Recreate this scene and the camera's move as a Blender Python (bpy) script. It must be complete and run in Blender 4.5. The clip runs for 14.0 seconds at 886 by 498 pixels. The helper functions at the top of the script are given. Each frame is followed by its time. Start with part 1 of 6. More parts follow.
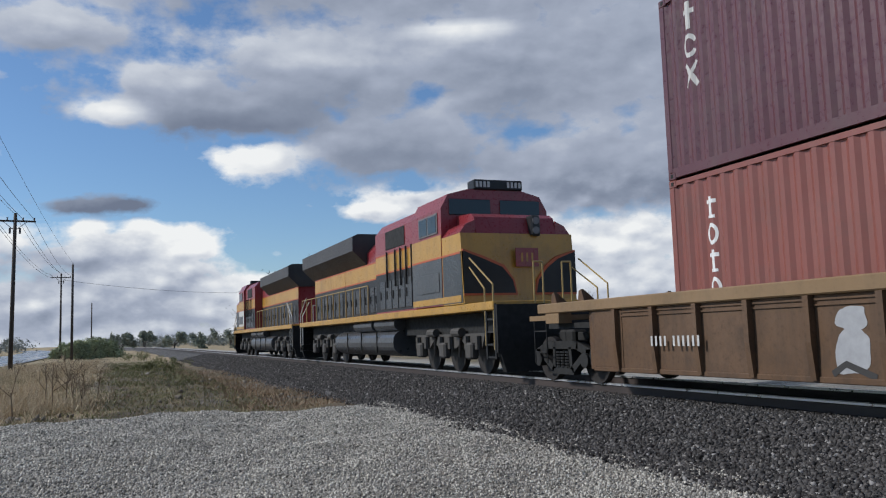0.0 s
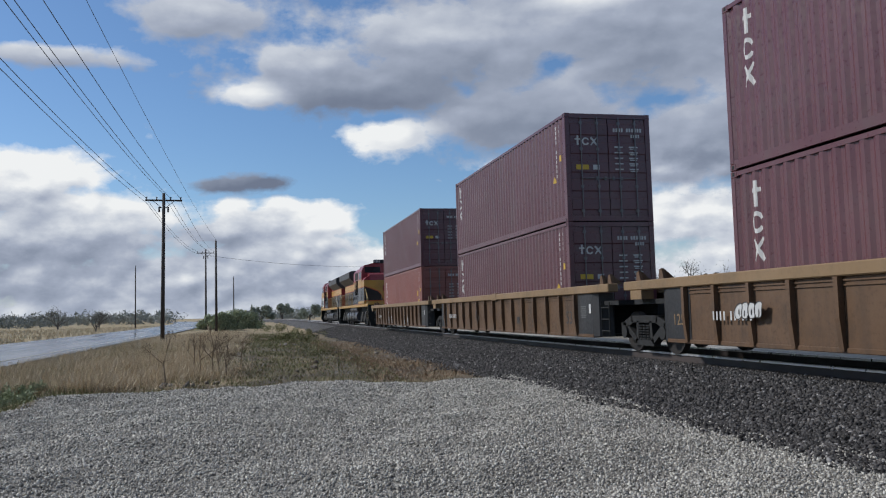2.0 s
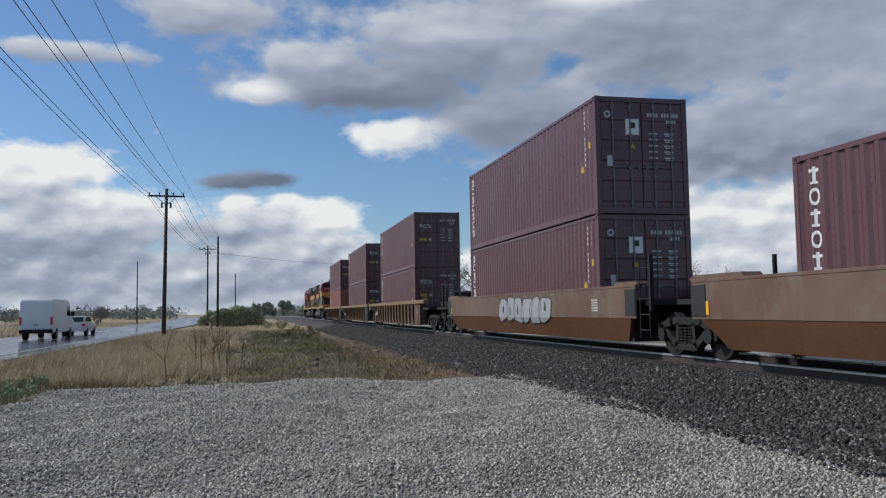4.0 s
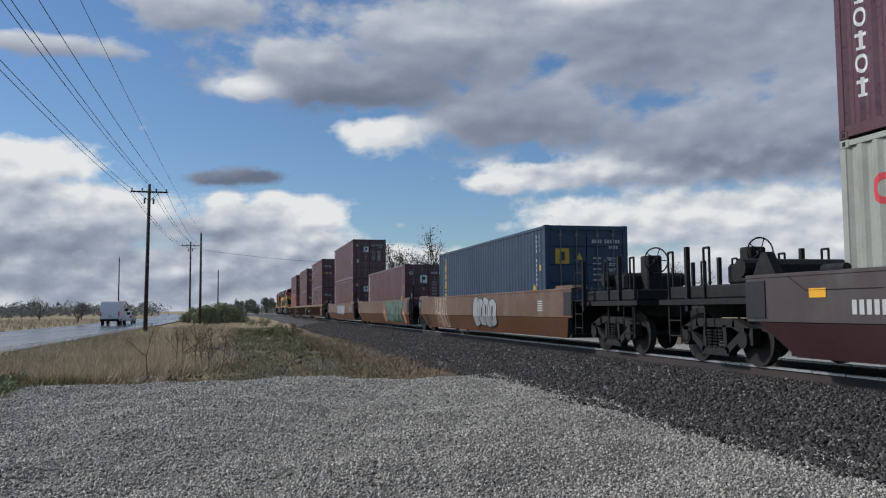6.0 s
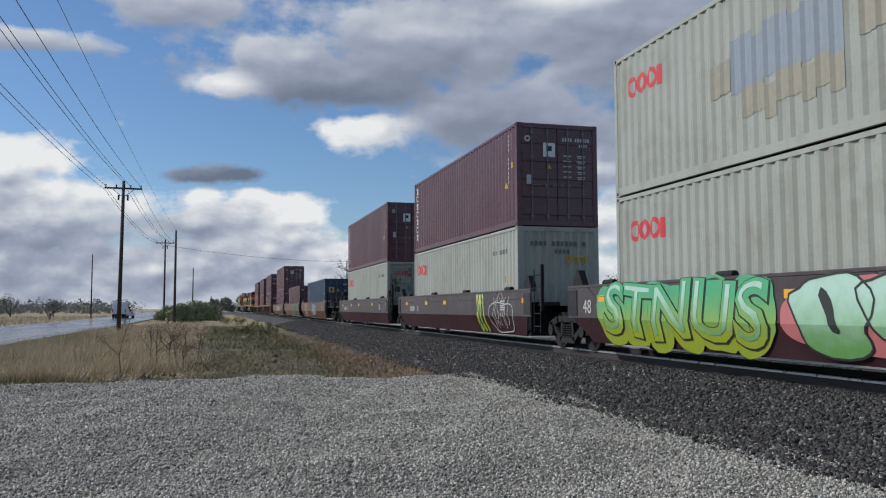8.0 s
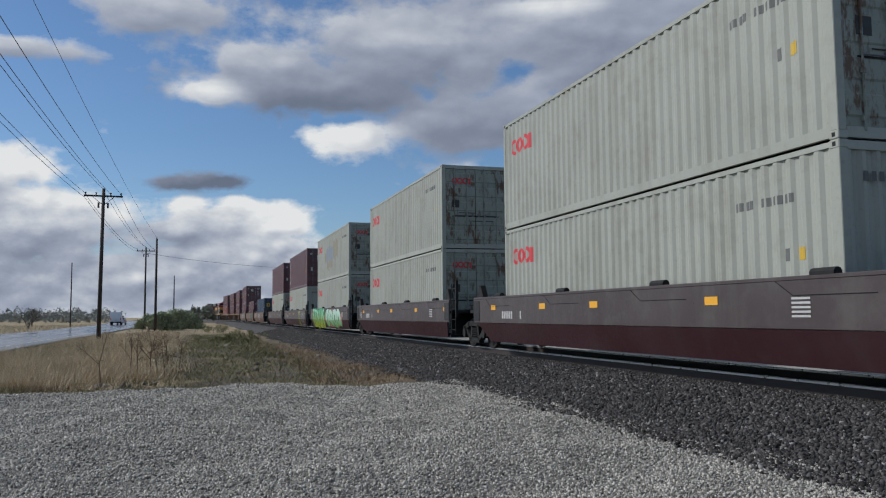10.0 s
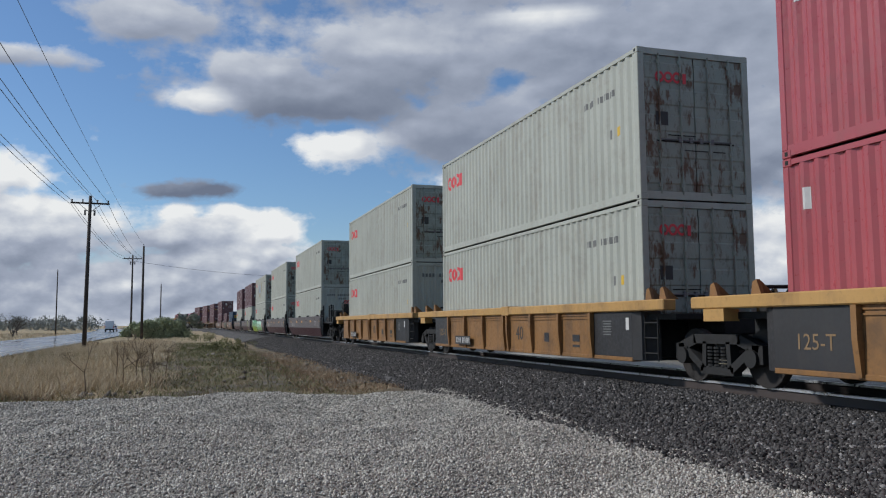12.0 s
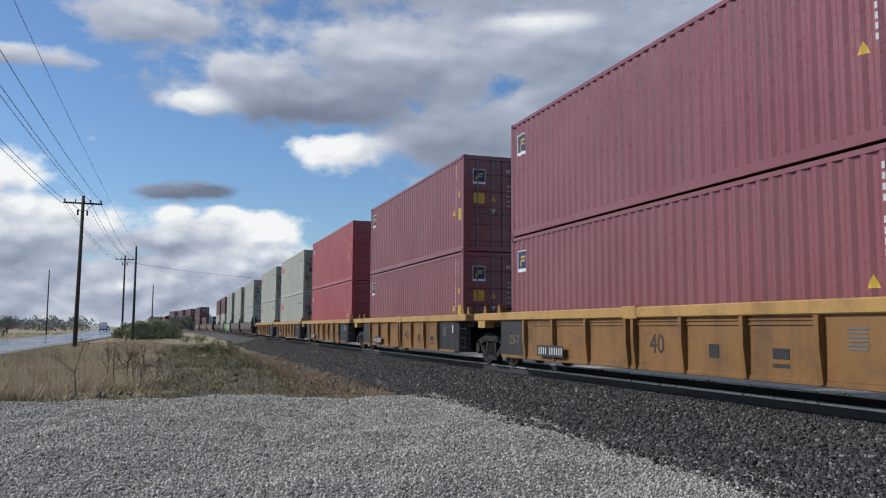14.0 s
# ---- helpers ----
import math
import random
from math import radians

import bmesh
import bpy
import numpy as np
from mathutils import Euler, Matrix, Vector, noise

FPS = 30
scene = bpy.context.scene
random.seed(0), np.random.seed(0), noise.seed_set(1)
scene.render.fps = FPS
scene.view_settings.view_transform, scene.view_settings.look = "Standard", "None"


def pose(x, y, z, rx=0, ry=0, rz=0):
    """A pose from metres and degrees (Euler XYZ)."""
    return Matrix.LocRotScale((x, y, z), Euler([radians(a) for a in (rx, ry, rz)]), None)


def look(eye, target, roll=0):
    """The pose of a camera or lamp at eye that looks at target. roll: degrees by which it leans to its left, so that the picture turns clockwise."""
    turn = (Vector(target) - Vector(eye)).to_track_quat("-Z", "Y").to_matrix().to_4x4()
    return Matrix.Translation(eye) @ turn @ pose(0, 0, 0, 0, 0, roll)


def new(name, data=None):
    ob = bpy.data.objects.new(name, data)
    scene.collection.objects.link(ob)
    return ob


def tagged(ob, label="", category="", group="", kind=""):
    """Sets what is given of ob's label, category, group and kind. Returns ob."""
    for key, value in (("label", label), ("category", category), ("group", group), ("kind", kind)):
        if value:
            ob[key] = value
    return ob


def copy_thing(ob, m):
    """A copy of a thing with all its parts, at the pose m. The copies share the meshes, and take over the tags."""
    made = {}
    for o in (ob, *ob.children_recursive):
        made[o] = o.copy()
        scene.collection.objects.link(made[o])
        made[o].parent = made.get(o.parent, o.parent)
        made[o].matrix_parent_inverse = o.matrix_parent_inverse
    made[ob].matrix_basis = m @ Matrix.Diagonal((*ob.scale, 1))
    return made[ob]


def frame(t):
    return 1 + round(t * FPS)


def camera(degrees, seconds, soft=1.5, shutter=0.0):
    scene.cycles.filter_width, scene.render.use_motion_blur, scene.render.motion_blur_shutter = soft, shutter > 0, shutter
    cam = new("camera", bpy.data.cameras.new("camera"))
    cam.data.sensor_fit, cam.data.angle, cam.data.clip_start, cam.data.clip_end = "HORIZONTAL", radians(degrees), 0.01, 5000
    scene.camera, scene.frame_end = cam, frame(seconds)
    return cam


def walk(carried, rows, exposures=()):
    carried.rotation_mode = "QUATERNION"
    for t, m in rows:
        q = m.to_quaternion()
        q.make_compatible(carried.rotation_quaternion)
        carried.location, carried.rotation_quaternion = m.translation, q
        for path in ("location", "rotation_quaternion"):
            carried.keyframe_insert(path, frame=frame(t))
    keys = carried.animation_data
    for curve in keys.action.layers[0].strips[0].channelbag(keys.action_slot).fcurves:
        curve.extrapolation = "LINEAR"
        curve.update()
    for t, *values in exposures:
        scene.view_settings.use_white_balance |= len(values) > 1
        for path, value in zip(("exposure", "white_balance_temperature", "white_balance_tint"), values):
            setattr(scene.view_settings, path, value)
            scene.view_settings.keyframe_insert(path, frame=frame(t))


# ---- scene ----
def aim(yaw, pitch, roll):
    """The camera's pose: it is held in one spot and only turns."""
    return pose(0, 0, 1.5, 90 + pitch, 0, yaw) @ pose(0, 0, 0, 0, 0, -roll)


cam = camera(56.5, 14.0, soft=1.15)
PATH = [
    (0.0, aim(-21.70, 5.91, 1.80)),
    (0.5, aim(-18.33, 5.55, 1.85)),
    (1.0, aim(-15.61, 5.03, 1.85)),
    (1.5, aim(-13.83, 4.60, 1.72)),
    (2.0, aim(-12.85, 4.33, 1.56)),
    (4.5, aim(-12.78, 4.20, 0.82)),
    (5.0, aim(-13.09, 4.10, 0.92)),
    (5.5, aim(-13.43, 4.11, 0.66)),
    (6.0, aim(-13.81, 4.15, 0.46)),
    (6.5, aim(-14.23, 4.08, 0.52)),
    (7.0, aim(-14.67, 4.05, 0.46)),
    (7.5, aim(-15.05, 4.05, 0.32)),
    (8.0, aim(-15.41, 4.08, 0.19)),
    (10.5, aim(-16.87, 4.74, 0.50)),
    (11.0, aim(-17.11, 4.92, 0.44)),
    (11.5, aim(-17.30, 5.03, 0.45)),
    (12.0, aim(-17.43, 5.15, 0.37)),
    (12.5, aim(-17.54, 5.31, 0.14)),
    (13.0, aim(-17.64, 5.37, 0.01)),
    (13.5, aim(-17.75, 5.38, -0.04)),
    (14.0, aim(-17.89, 5.47, -0.31)),
]
EXPOSURE = [(0.0, 0.00, 6080, 10), (1.5, 0.00, 6080, 10), (4.5, -0.12, 6080, 10), (6.0, -0.17, 6080, 10), (6.5, -0.10, 6080, 10), (7.0, -0.12, 6080, 10), (7.5, 0.05, 6080, 10), (8.0, -0.10, 6080, 10), (10.5, -0.20, 6080, 10), (11.5, -0.12, 6080, 10), (12.5, -0.04, 6080, 10), (14.0, 0.06, 6080, 10)]
walk(cam, PATH, EXPOSURE)

# ---- world and light ----
SUN_AZ, SUN_EL = -66.0, 35.0      # degrees clockwise from the track's direction, and up
world = bpy.data.worlds.new("sky")
scene.world = world
world.use_nodes = True
wn, wl = world.node_tree.nodes, world.node_tree.links
wn.clear()
w_out = wn.new("ShaderNodeOutputWorld")
w_bg = wn.new("ShaderNodeBackground")
w_sky = wn.new("ShaderNodeTexSky")
w_sky.sky_type, w_sky.sun_disc = "NISHITA", False
w_sky.sun_elevation, w_sky.sun_rotation = radians(SUN_EL), radians(SUN_AZ)
w_sky.air_density, w_sky.dust_density, w_sky.ozone_density = 1.05, 0.3, 5.5
w_tc = wn.new("ShaderNodeTexCoord")
w_noise = wn.new("ShaderNodeTexNoise")
w_noise.inputs["Scale"].default_value, w_noise.inputs["Detail"].default_value = 2.6, 6
w_ramp = wn.new("ShaderNodeValToRGB")
w_ramp.color_ramp.elements[0].position, w_ramp.color_ramp.elements[1].position = 0.38, 0.54
w_cloud = wn.new("ShaderNodeMix")
w_cloud.data_type = "RGBA"
w_cloud.inputs["B"].default_value = (3.0, 3.15, 3.5, 1)
w_sep = wn.new("ShaderNodeSeparateXYZ")
w_up = wn.new("ShaderNodeMapRange")       # no procedural cloud low over the horizon, where the cloud bank stands
w_up.inputs["From Min"].default_value, w_up.inputs["From Max"].default_value = 0.42, 0.60
w_mul = wn.new("ShaderNodeMath")
w_mul.operation = "MULTIPLY"
wl.new(w_tc.outputs["Generated"], w_noise.inputs["Vector"])
wl.new(w_tc.outputs["Generated"], w_sep.inputs["Vector"])
wl.new(w_sep.outputs["Z"], w_up.inputs["Value"])
wl.new(w_noise.outputs["Fac"], w_ramp.inputs["Fac"])
wl.new(w_ramp.outputs["Color"], w_mul.inputs[0])
wl.new(w_up.outputs["Result"], w_mul.inputs[1])
wl.new(w_mul.outputs["Value"], w_cloud.inputs["Factor"])
wl.new(w_sky.outputs["Color"], w_cloud.inputs["A"])
wl.new(w_cloud.outputs["Result"], w_bg.inputs["Color"])
w_bg.inputs["Strength"].default_value = 0.103
wl.new(w_bg.outputs["Background"], w_out.inputs["Surface"])

sun = new("sun", bpy.data.lights.new("sun", "SUN"))
sun.data.energy, sun.data.angle, sun.data.color = 3.3, radians(6), (1.0, 0.95, 0.87)
sa, se = radians(SUN_AZ), radians(SUN_EL)
sun.matrix_world = look((60 * math.sin(sa), 60 * math.cos(sa), 60), (60 * math.sin(sa) - math.sin(sa) * math.cos(se), 60 * math.cos(sa) - math.cos(sa) * math.cos(se), 60 - math.sin(se)))


# ---- materials ----
class Nodes:
    """A short way to write a node tree."""

    def __init__(self, name):
        self.mat = bpy.data.materials.new(name)
        self.mat.use_nodes = True
        self.t = self.mat.node_tree
        self.t.nodes.clear()
        self.out = self.t.nodes.new("ShaderNodeOutputMaterial")

    def add(self, kind, **inputs):
        n = self.t.nodes.new("ShaderNode" + kind)
        for k, v in inputs.items():
            self.put(n, k.replace("_", " "), v)
        return n

    def put(self, n, key, v):
        s = n.inputs[int(key[1:])] if key[0] == "i" and key[1:].isdigit() else n.inputs[key]
        if isinstance(v, bpy.types.NodeSocket):
            self.t.links.new(v, s)
        else:
            s.default_value = v

    def noise(self, scale, detail=4.0, vec=None, rough=0.5):
        n = self.add("TexNoise", Scale=scale, Detail=detail, Roughness=rough)
        if vec is not None:
            self.put(n, "Vector", vec)
        return n.outputs["Fac"]

    def coord(self, which="Object"):
        return self.add("TexCoord").outputs[which]

    def scaled(self, vec, s):
        m = self.add("Mapping", Vector=vec, Scale=s)
        return m.outputs["Vector"]

    def span(self, v, a, b, c=0.0, d=1.0):
        n = self.t.nodes.new("ShaderNodeMapRange")
        for k, x in zip(("Value", "From Min", "From Max", "To Min", "To Max"), (v, a, b, c, d)):
            self.put(n, k, x)
        return n.outputs["Result"]

    def math(self, op, a, b=0.0):
        n = self.t.nodes.new("ShaderNodeMath")
        n.operation = op
        self.put(n, "i0", a)
        self.put(n, "i1", b)
        return n.outputs["Value"]

    def mix(self, f, a, b):
        n = self.t.nodes.new("ShaderNodeMix")
        n.data_type = "RGBA"
        for k, x in (("Factor", f), ("A", a), ("B", b)):
            self.put(n, k, (*x, 1.0) if isinstance(x, tuple) and len(x) == 3 else x)
        return n.outputs["Result"]

    def finish(self, color, rough, metal=0.0, height=None, strength=0.3, dist=0.01, spec=0.5):
        b = self.add("BsdfPrincipled")
        for k, v in (("Base Color", color), ("Roughness", rough), ("Metallic", metal), ("Specular IOR Level", spec)):
            self.put(b, k, (*v, 1.0) if isinstance(v, tuple) and len(v) == 3 else v)
        if height is not None:
            bump = self.add("Bump", Strength=strength, Distance=dist, Height=height)
            self.put(b, "Normal", bump.outputs["Normal"])
        self.t.links.new(b.outputs["BSDF"], self.out.inputs["Surface"])
        return self.mat


def painted(name, col, rough=0.5, dirt=(0.10, 0.085, 0.07), amount=0.35, rust=0.0, fade=0.25, streak=True):
    """Weathered glossy paint on steel: faded patches, vertical streaks of grime, rust specks."""
    n = Nodes(name)
    col, dirt = tuple(0.84 * c for c in col), tuple(0.88 * c for c in dirt)
    co = n.coord()
    rnd = n.add("ObjectInfo").outputs["Random"]
    big = n.noise(0.55, 5, co, 0.6)
    fine = n.noise(14, 5, co, 0.65)
    streaks = n.noise(3.0, 5, n.scaled(co, (0.75, 0.75, 0.07)), 0.62)
    patch = n.noise(1.3, 6, co, 0.68)
    light = tuple(min(1.0, c * 1.18 + 0.035) for c in col)
    c = n.mix(n.span(big, 0.35, 0.68, 0.0, fade * 2), col, light)
    c = n.mix(n.math("MULTIPLY", rnd, 0.12), c, tuple(x * 0.75 for x in col))
    if streak:
        c = n.mix(n.span(streaks, 0.50, 0.80, 0.0, amount), c, dirt)
        c = n.mix(n.span(patch, 0.50, 0.72, 0.0, amount * 0.9), c, dirt)
    c = n.mix(n.span(fine, 0.56, 0.8, 0.0, amount * 0.8), c, dirt)
    if rust > 0:
        spots = n.noise(5.0, 8, co, 0.75)
        c = n.mix(n.span(spots, 0.68 - 0.1 * rust, 0.74, 0.0, min(1.0, rust + 0.2)), c, (0.14, 0.055, 0.025))
    return n.finish(c, n.span(fine, 0.3, 0.7, rough - 0.18, rough + 0.08), 0.0, fine, 0.12, 0.004, 0.6 if rough < 0.5 else 0.35)


def plain(name, col, rough=0.6, metal=0.0, vary=0.2, scale=8.0):
    n = Nodes(name)
    f = n.noise(scale, 5, n.coord(), 0.6)
    c = n.mix(f, tuple(x * (1 - vary) for x in col), tuple(min(1, x * (1 + vary)) for x in col))
    return n.finish(c, n.span(f, 0.3, 0.7, max(0.04, rough - 0.12), min(1, rough + 0.12)), metal, f, 0.1, 0.004)


M_MAROON = painted("maroon_paint", (0.108, 0.028, 0.036), 0.40, amount=0.3)
M_MAROON_DEEP = painted("deep_maroon_paint", (0.105, 0.028, 0.036), 0.40, amount=0.3)
M_MAROON_ROSE = painted("faded_rose_paint", (0.235, 0.062, 0.072), 0.40, amount=0.25)
M_ORANGE_RED = painted("orange_red_paint", (0.235, 0.064, 0.046), 0.48, amount=0.28)
M_RED = painted("red_paint", (0.37, 0.055, 0.066), 0.42, amount=0.22)
M_GREY_WHITE = painted("greenish_white_paint", (0.42, 0.43, 0.37), 0.5, dirt=(0.19, 0.15, 0.11), amount=0.36, rust=0.12)
def rusted_white():
    n = Nodes("rust_streaked_white_paint")
    co = n.coord()
    streak = n.noise(2.2, 6, n.scaled(co, (1.6, 1.6, 0.5)), 0.7)
    speck = n.noise(9.0, 5, n.scaled(co, (1.0, 1.0, 0.45)), 0.75)
    c = n.mix(n.noise(1.3, 4, co, 0.6), (0.20, 0.225, 0.19), (0.36, 0.38, 0.32))
    c = n.mix(n.span(speck, 0.54, 0.64, 0.0, 0.55), c, (0.13, 0.10, 0.075))
    c = n.mix(n.span(streak, 0.53, 0.60, 0.0, 0.95), c, (0.115, 0.058, 0.028))
    return n.finish(c, 0.6, 0.0, speck, 0.3, 0.004)


M_WHITE_RUSTY = rusted_white()
M_BLUE = painted("blue_paint", (0.030, 0.058, 0.105), 0.5, amount=0.25)
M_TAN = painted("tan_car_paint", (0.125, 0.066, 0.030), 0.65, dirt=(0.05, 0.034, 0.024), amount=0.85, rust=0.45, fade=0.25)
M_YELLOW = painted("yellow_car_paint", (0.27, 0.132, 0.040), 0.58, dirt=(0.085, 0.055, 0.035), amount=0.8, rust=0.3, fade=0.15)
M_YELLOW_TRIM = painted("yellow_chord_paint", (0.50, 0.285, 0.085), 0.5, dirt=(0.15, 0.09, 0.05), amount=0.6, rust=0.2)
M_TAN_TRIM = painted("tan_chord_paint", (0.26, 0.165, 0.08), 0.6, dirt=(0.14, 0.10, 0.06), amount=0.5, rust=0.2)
M_OCHRE = painted("ochre_car_paint", (0.135, 0.066, 0.036), 0.5, dirt=(0.20, 0.165, 0.125), amount=0.95, rust=0.3, fade=0.5)
M_OCHRE_LOW = painted("rusty_orange_car_paint", (0.150, 0.062, 0.026), 0.42, dirt=(0.085, 0.05, 0.035), amount=0.55, rust=0.35, fade=0.3)
M_BROWN_CAR = painted("dusty_brown_paint", (0.066, 0.045, 0.044), 0.45, dirt=(0.135, 0.118, 0.108), amount=0.65)
M_OXIDE = painted("dark_oxide_paint", (0.055, 0.018, 0.022), 0.5, dirt=(0.07, 0.05, 0.045), amount=0.4)
M_DARK_PANEL = painted("dark_grey_panel_paint", (0.022, 0.021, 0.022), 0.6, dirt=(0.065, 0.055, 0.048), amount=0.4)
M_BLACK = plain("black_steel", (0.007, 0.007, 0.007), 0.8, 0.0, 0.4)
M_TRUCK = plain("grimy_cast_steel", (0.011, 0.0105, 0.010), 0.82, 0.0, 0.4, 5.0)
M_WHEEL = plain("worn_wheel_steel", (0.022, 0.018, 0.016), 0.65, 0.2, 0.3)
M_BAR = plain("galvanised_bar", (0.17, 0.155, 0.155), 0.5, 0.4, 0.25)
M_WHITE = plain("white_marking", (0.72, 0.72, 0.70), 0.6, 0.0, 0.12)
M_OFFWHITE = plain("chalky_marking", (0.50, 0.49, 0.47), 0.7, 0.0, 0.25)
M_LABEL_Y = plain("yellow_label", (0.56, 0.36, 0.03), 0.5, 0.0, 0.1)
M_REFLECT = plain("amber_reflector", (0.85, 0.42, 0.03), 0.35, 0.0, 0.1)
M_MARK_RED = plain("red_marking", (0.62, 0.05, 0.06), 0.55, 0.0, 0.15)
M_MARK_DARK = plain("dark_marking", (0.035, 0.032, 0.03), 0.6, 0.0, 0.2)
M_MARK_NAVY = plain("navy_marking", (0.02, 0.03, 0.09), 0.5, 0.0, 0.2)
M_RAIL = plain("rail_steel_side", (0.048, 0.036, 0.032), 0.65, 0.1, 0.5, 0.8)
M_RAILHEAD = plain("polished_rail_head", (0.62, 0.62, 0.64), 0.34, 0.75, 0.1)
M_TIE = plain("creosoted_timber", (0.016, 0.014, 0.013), 0.85, 0.0, 0.4, 4.0)
M_POLE = plain("weathered_pole_timber", (0.050, 0.040, 0.034), 0.85, 0.0, 0.4, 3.0)
M_WIRE = plain("weathered_wire", (0.04, 0.042, 0.046), 0.5, 0.3, 0.1)
M_GLASS_DARK = plain("dark_cab_glass", (0.015, 0.02, 0.024), 0.08, 0.0, 0.1)
M_INSUL = plain("brown_glazed_insulator", (0.07, 0.05, 0.045), 0.25, 0.0, 0.2)

# ---- building helpers ----


def part(name, bm, material, parent=None, label="", smooth=False):
    """Links a bmesh as one mesh object, under a thing or a part where one is given."""
    me = bpy.data.meshes.new(name)
    bm.to_mesh(me)
    bm.free()
    mats = material if isinstance(material, (list, tuple)) else [material]
    for m in mats:
        me.materials.append(m)
    if smooth:
        for f in me.polygons:
            f.use_smooth = True
    ob = new(name, me)
    if parent is not None:
        ob.parent = parent
    if label:
        ob["label"] = label
    return ob


def shared(name, mesh, parent, m=None):
    """One more object on a mesh that exists already."""
    ob = new(name, mesh)
    ob.parent = parent
    if m is not None:
        ob.matrix_basis = m
    return ob


def box(bm, x0, x1, y0, y1, z0, z1, mi=0, bevel=0.0):
    r = bmesh.ops.create_cube(bm, size=1.0)
    for v in r["verts"]:
        v.co = Vector(((x0 + x1) / 2 + v.co.x * (x1 - x0), (y0 + y1) / 2 + v.co.y * (y1 - y0), (z0 + z1) / 2 + v.co.z * (z1 - z0)))
    faces = {f for v in r["verts"] for f in v.link_faces}
    for f in faces:
        f.material_index = mi
    if bevel > 0:
        es = list({e for f in faces for e in f.edges})
        bmesh.ops.bevel(bm, geom=es, offset=bevel, segments=1, affect="EDGES")


def rod(bm, a, b, r, seg=8, r2=None, mi=0):
    a, b = Vector(a), Vector(b)
    d = b - a
    q = d.to_track_quat("Z", "Y").to_matrix().to_4x4()
    res = bmesh.ops.create_cone(bm, cap_ends=True, segments=seg, radius1=r, radius2=r if r2 is None else r2, depth=d.length,
                                matrix=Matrix.Translation((a + b) / 2) @ q)
    for f in {f for v in res["verts"] for f in v.link_faces}:
        f.material_index = mi


def prism(bm, pts, axis, lo, hi, mi=0):
    """A polygon, given in the plane across an axis, pushed along that axis."""
    def at(p, h):
        return {"x": (h, p[0], p[1]), "y": (p[0], h, p[1]), "z": (p[0], p[1], h)}[axis]
    a = [bm.verts.new(at(p, lo)) for p in pts]
    b = [bm.verts.new(at(p, hi)) for p in pts]
    fs = [bm.faces.new(a), bm.faces.new(list(reversed(b)))]
    for i in range(len(pts)):
        j = (i + 1) % len(pts)
        fs.append(bm.faces.new((a[i], b[i], b[j], a[j])))
    bmesh.ops.recalc_face_normals(bm, faces=fs)
    for f in fs:
        f.material_index = mi


def empty(name, label, category, group=""):
    ob = new(name)
    ob.empty_display_size = 0.2
    return tagged(ob, label, category, group)


def words(name, body, size, material, parent, m, label=""):
    """Flat lettering in the built-in font; m puts its centre and its plane."""
    cu = bpy.data.curves.new(name, "FONT")
    cu.body, cu.size, cu.align_x, cu.align_y, cu.extrude, cu.resolution_u = body, size, "CENTER", "CENTER", 0.001, 2
    tmp = bpy.data.objects.new(name, cu)
    scene.collection.objects.link(tmp)
    me = bpy.data.meshes.new_from_object(tmp.evaluated_get(bpy.context.evaluated_depsgraph_get()))
    bpy.data.objects.remove(tmp)
    bpy.data.curves.remove(cu)
    me.materials.clear()
    me.materials.append(material)
    ob = new(name, me)
    ob.parent = parent
    ob.matrix_basis = m
    if label:
        ob["label"] = label
    return ob


# turns a flat thing in its xy plane to face the near side (-x) or the rear (-y) of a car
FACE_NEAR = Matrix(((0, 0, -1, 0), (-1, 0, 0, 0), (0, 1, 0, 0), (0, 0, 0, 1)))
FACE_REAR = Matrix(((1, 0, 0, 0), (0, 0, -1, 0), (0, 1, 0, 0), (0, 0, 0, 1)))


def on_near(x, y, z):
    return Matrix.Translation((x, y, z)) @ FACE_NEAR


def on_rear(x, y, z):
    return Matrix.Translation((x, y, z)) @ FACE_REAR


def plate(name, w, h, material, parent, m, label="", thick=0.004):
    bm = bmesh.new()
    box(bm, -w / 2, w / 2, -h / 2, h / 2, 0, thick)
    ob = part(name, bm, material, parent, label)
    ob.matrix_basis = m
    return ob


def marks(name, cells, material, parent, m, label=""):
    """Bars that stand for writing: (x, y, width, height) each, as one small mesh."""
    bm = bmesh.new()
    for x, y, w, h in cells:
        box(bm, x - w / 2, x + w / 2, y - h / 2, y + h / 2, 0, 0.003)
    ob = part(name, bm, material, parent, label)
    ob.matrix_basis = m
    ob["kind"] = "stuff"
    return ob


def ring_shape(bm, cx, cy, r, w, a0=0.0, a1=360.0, sx=1.0, seg=16, thick=0.003):
    """A flat ring or arc."""
    vs = []
    for i in range(seg + 1):
        a = radians(a0 + (a1 - a0) * i / seg)
        vs.append([bm.verts.new((cx + math.cos(a) * q * sx, cy + math.sin(a) * q, thick)) for q in (r - w, r)])
    for i in range(seg):
        bm.faces.new((vs[i][0], vs[i][1], vs[i + 1][1], vs[i + 1][0]))


def stroke(bm, pts, w, z=0.003):
    """A flat ribbon along a line of points."""
    pts = [Vector((*p, 0)) for p in pts]
    vs = []
    for i, p in enumerate(pts):
        d = (pts[min(i + 1, len(pts) - 1)] - pts[max(i - 1, 0)]).normalized()
        s = Vector((-d.y, d.x, 0)) * w / 2
        vs.append((bm.verts.new((*(p + s).xy, z)), bm.verts.new((*(p - s).xy, z))))
    for a, b in zip(vs, vs[1:]):
        bm.faces.new((a[0], a[1], b[1], b[0]))


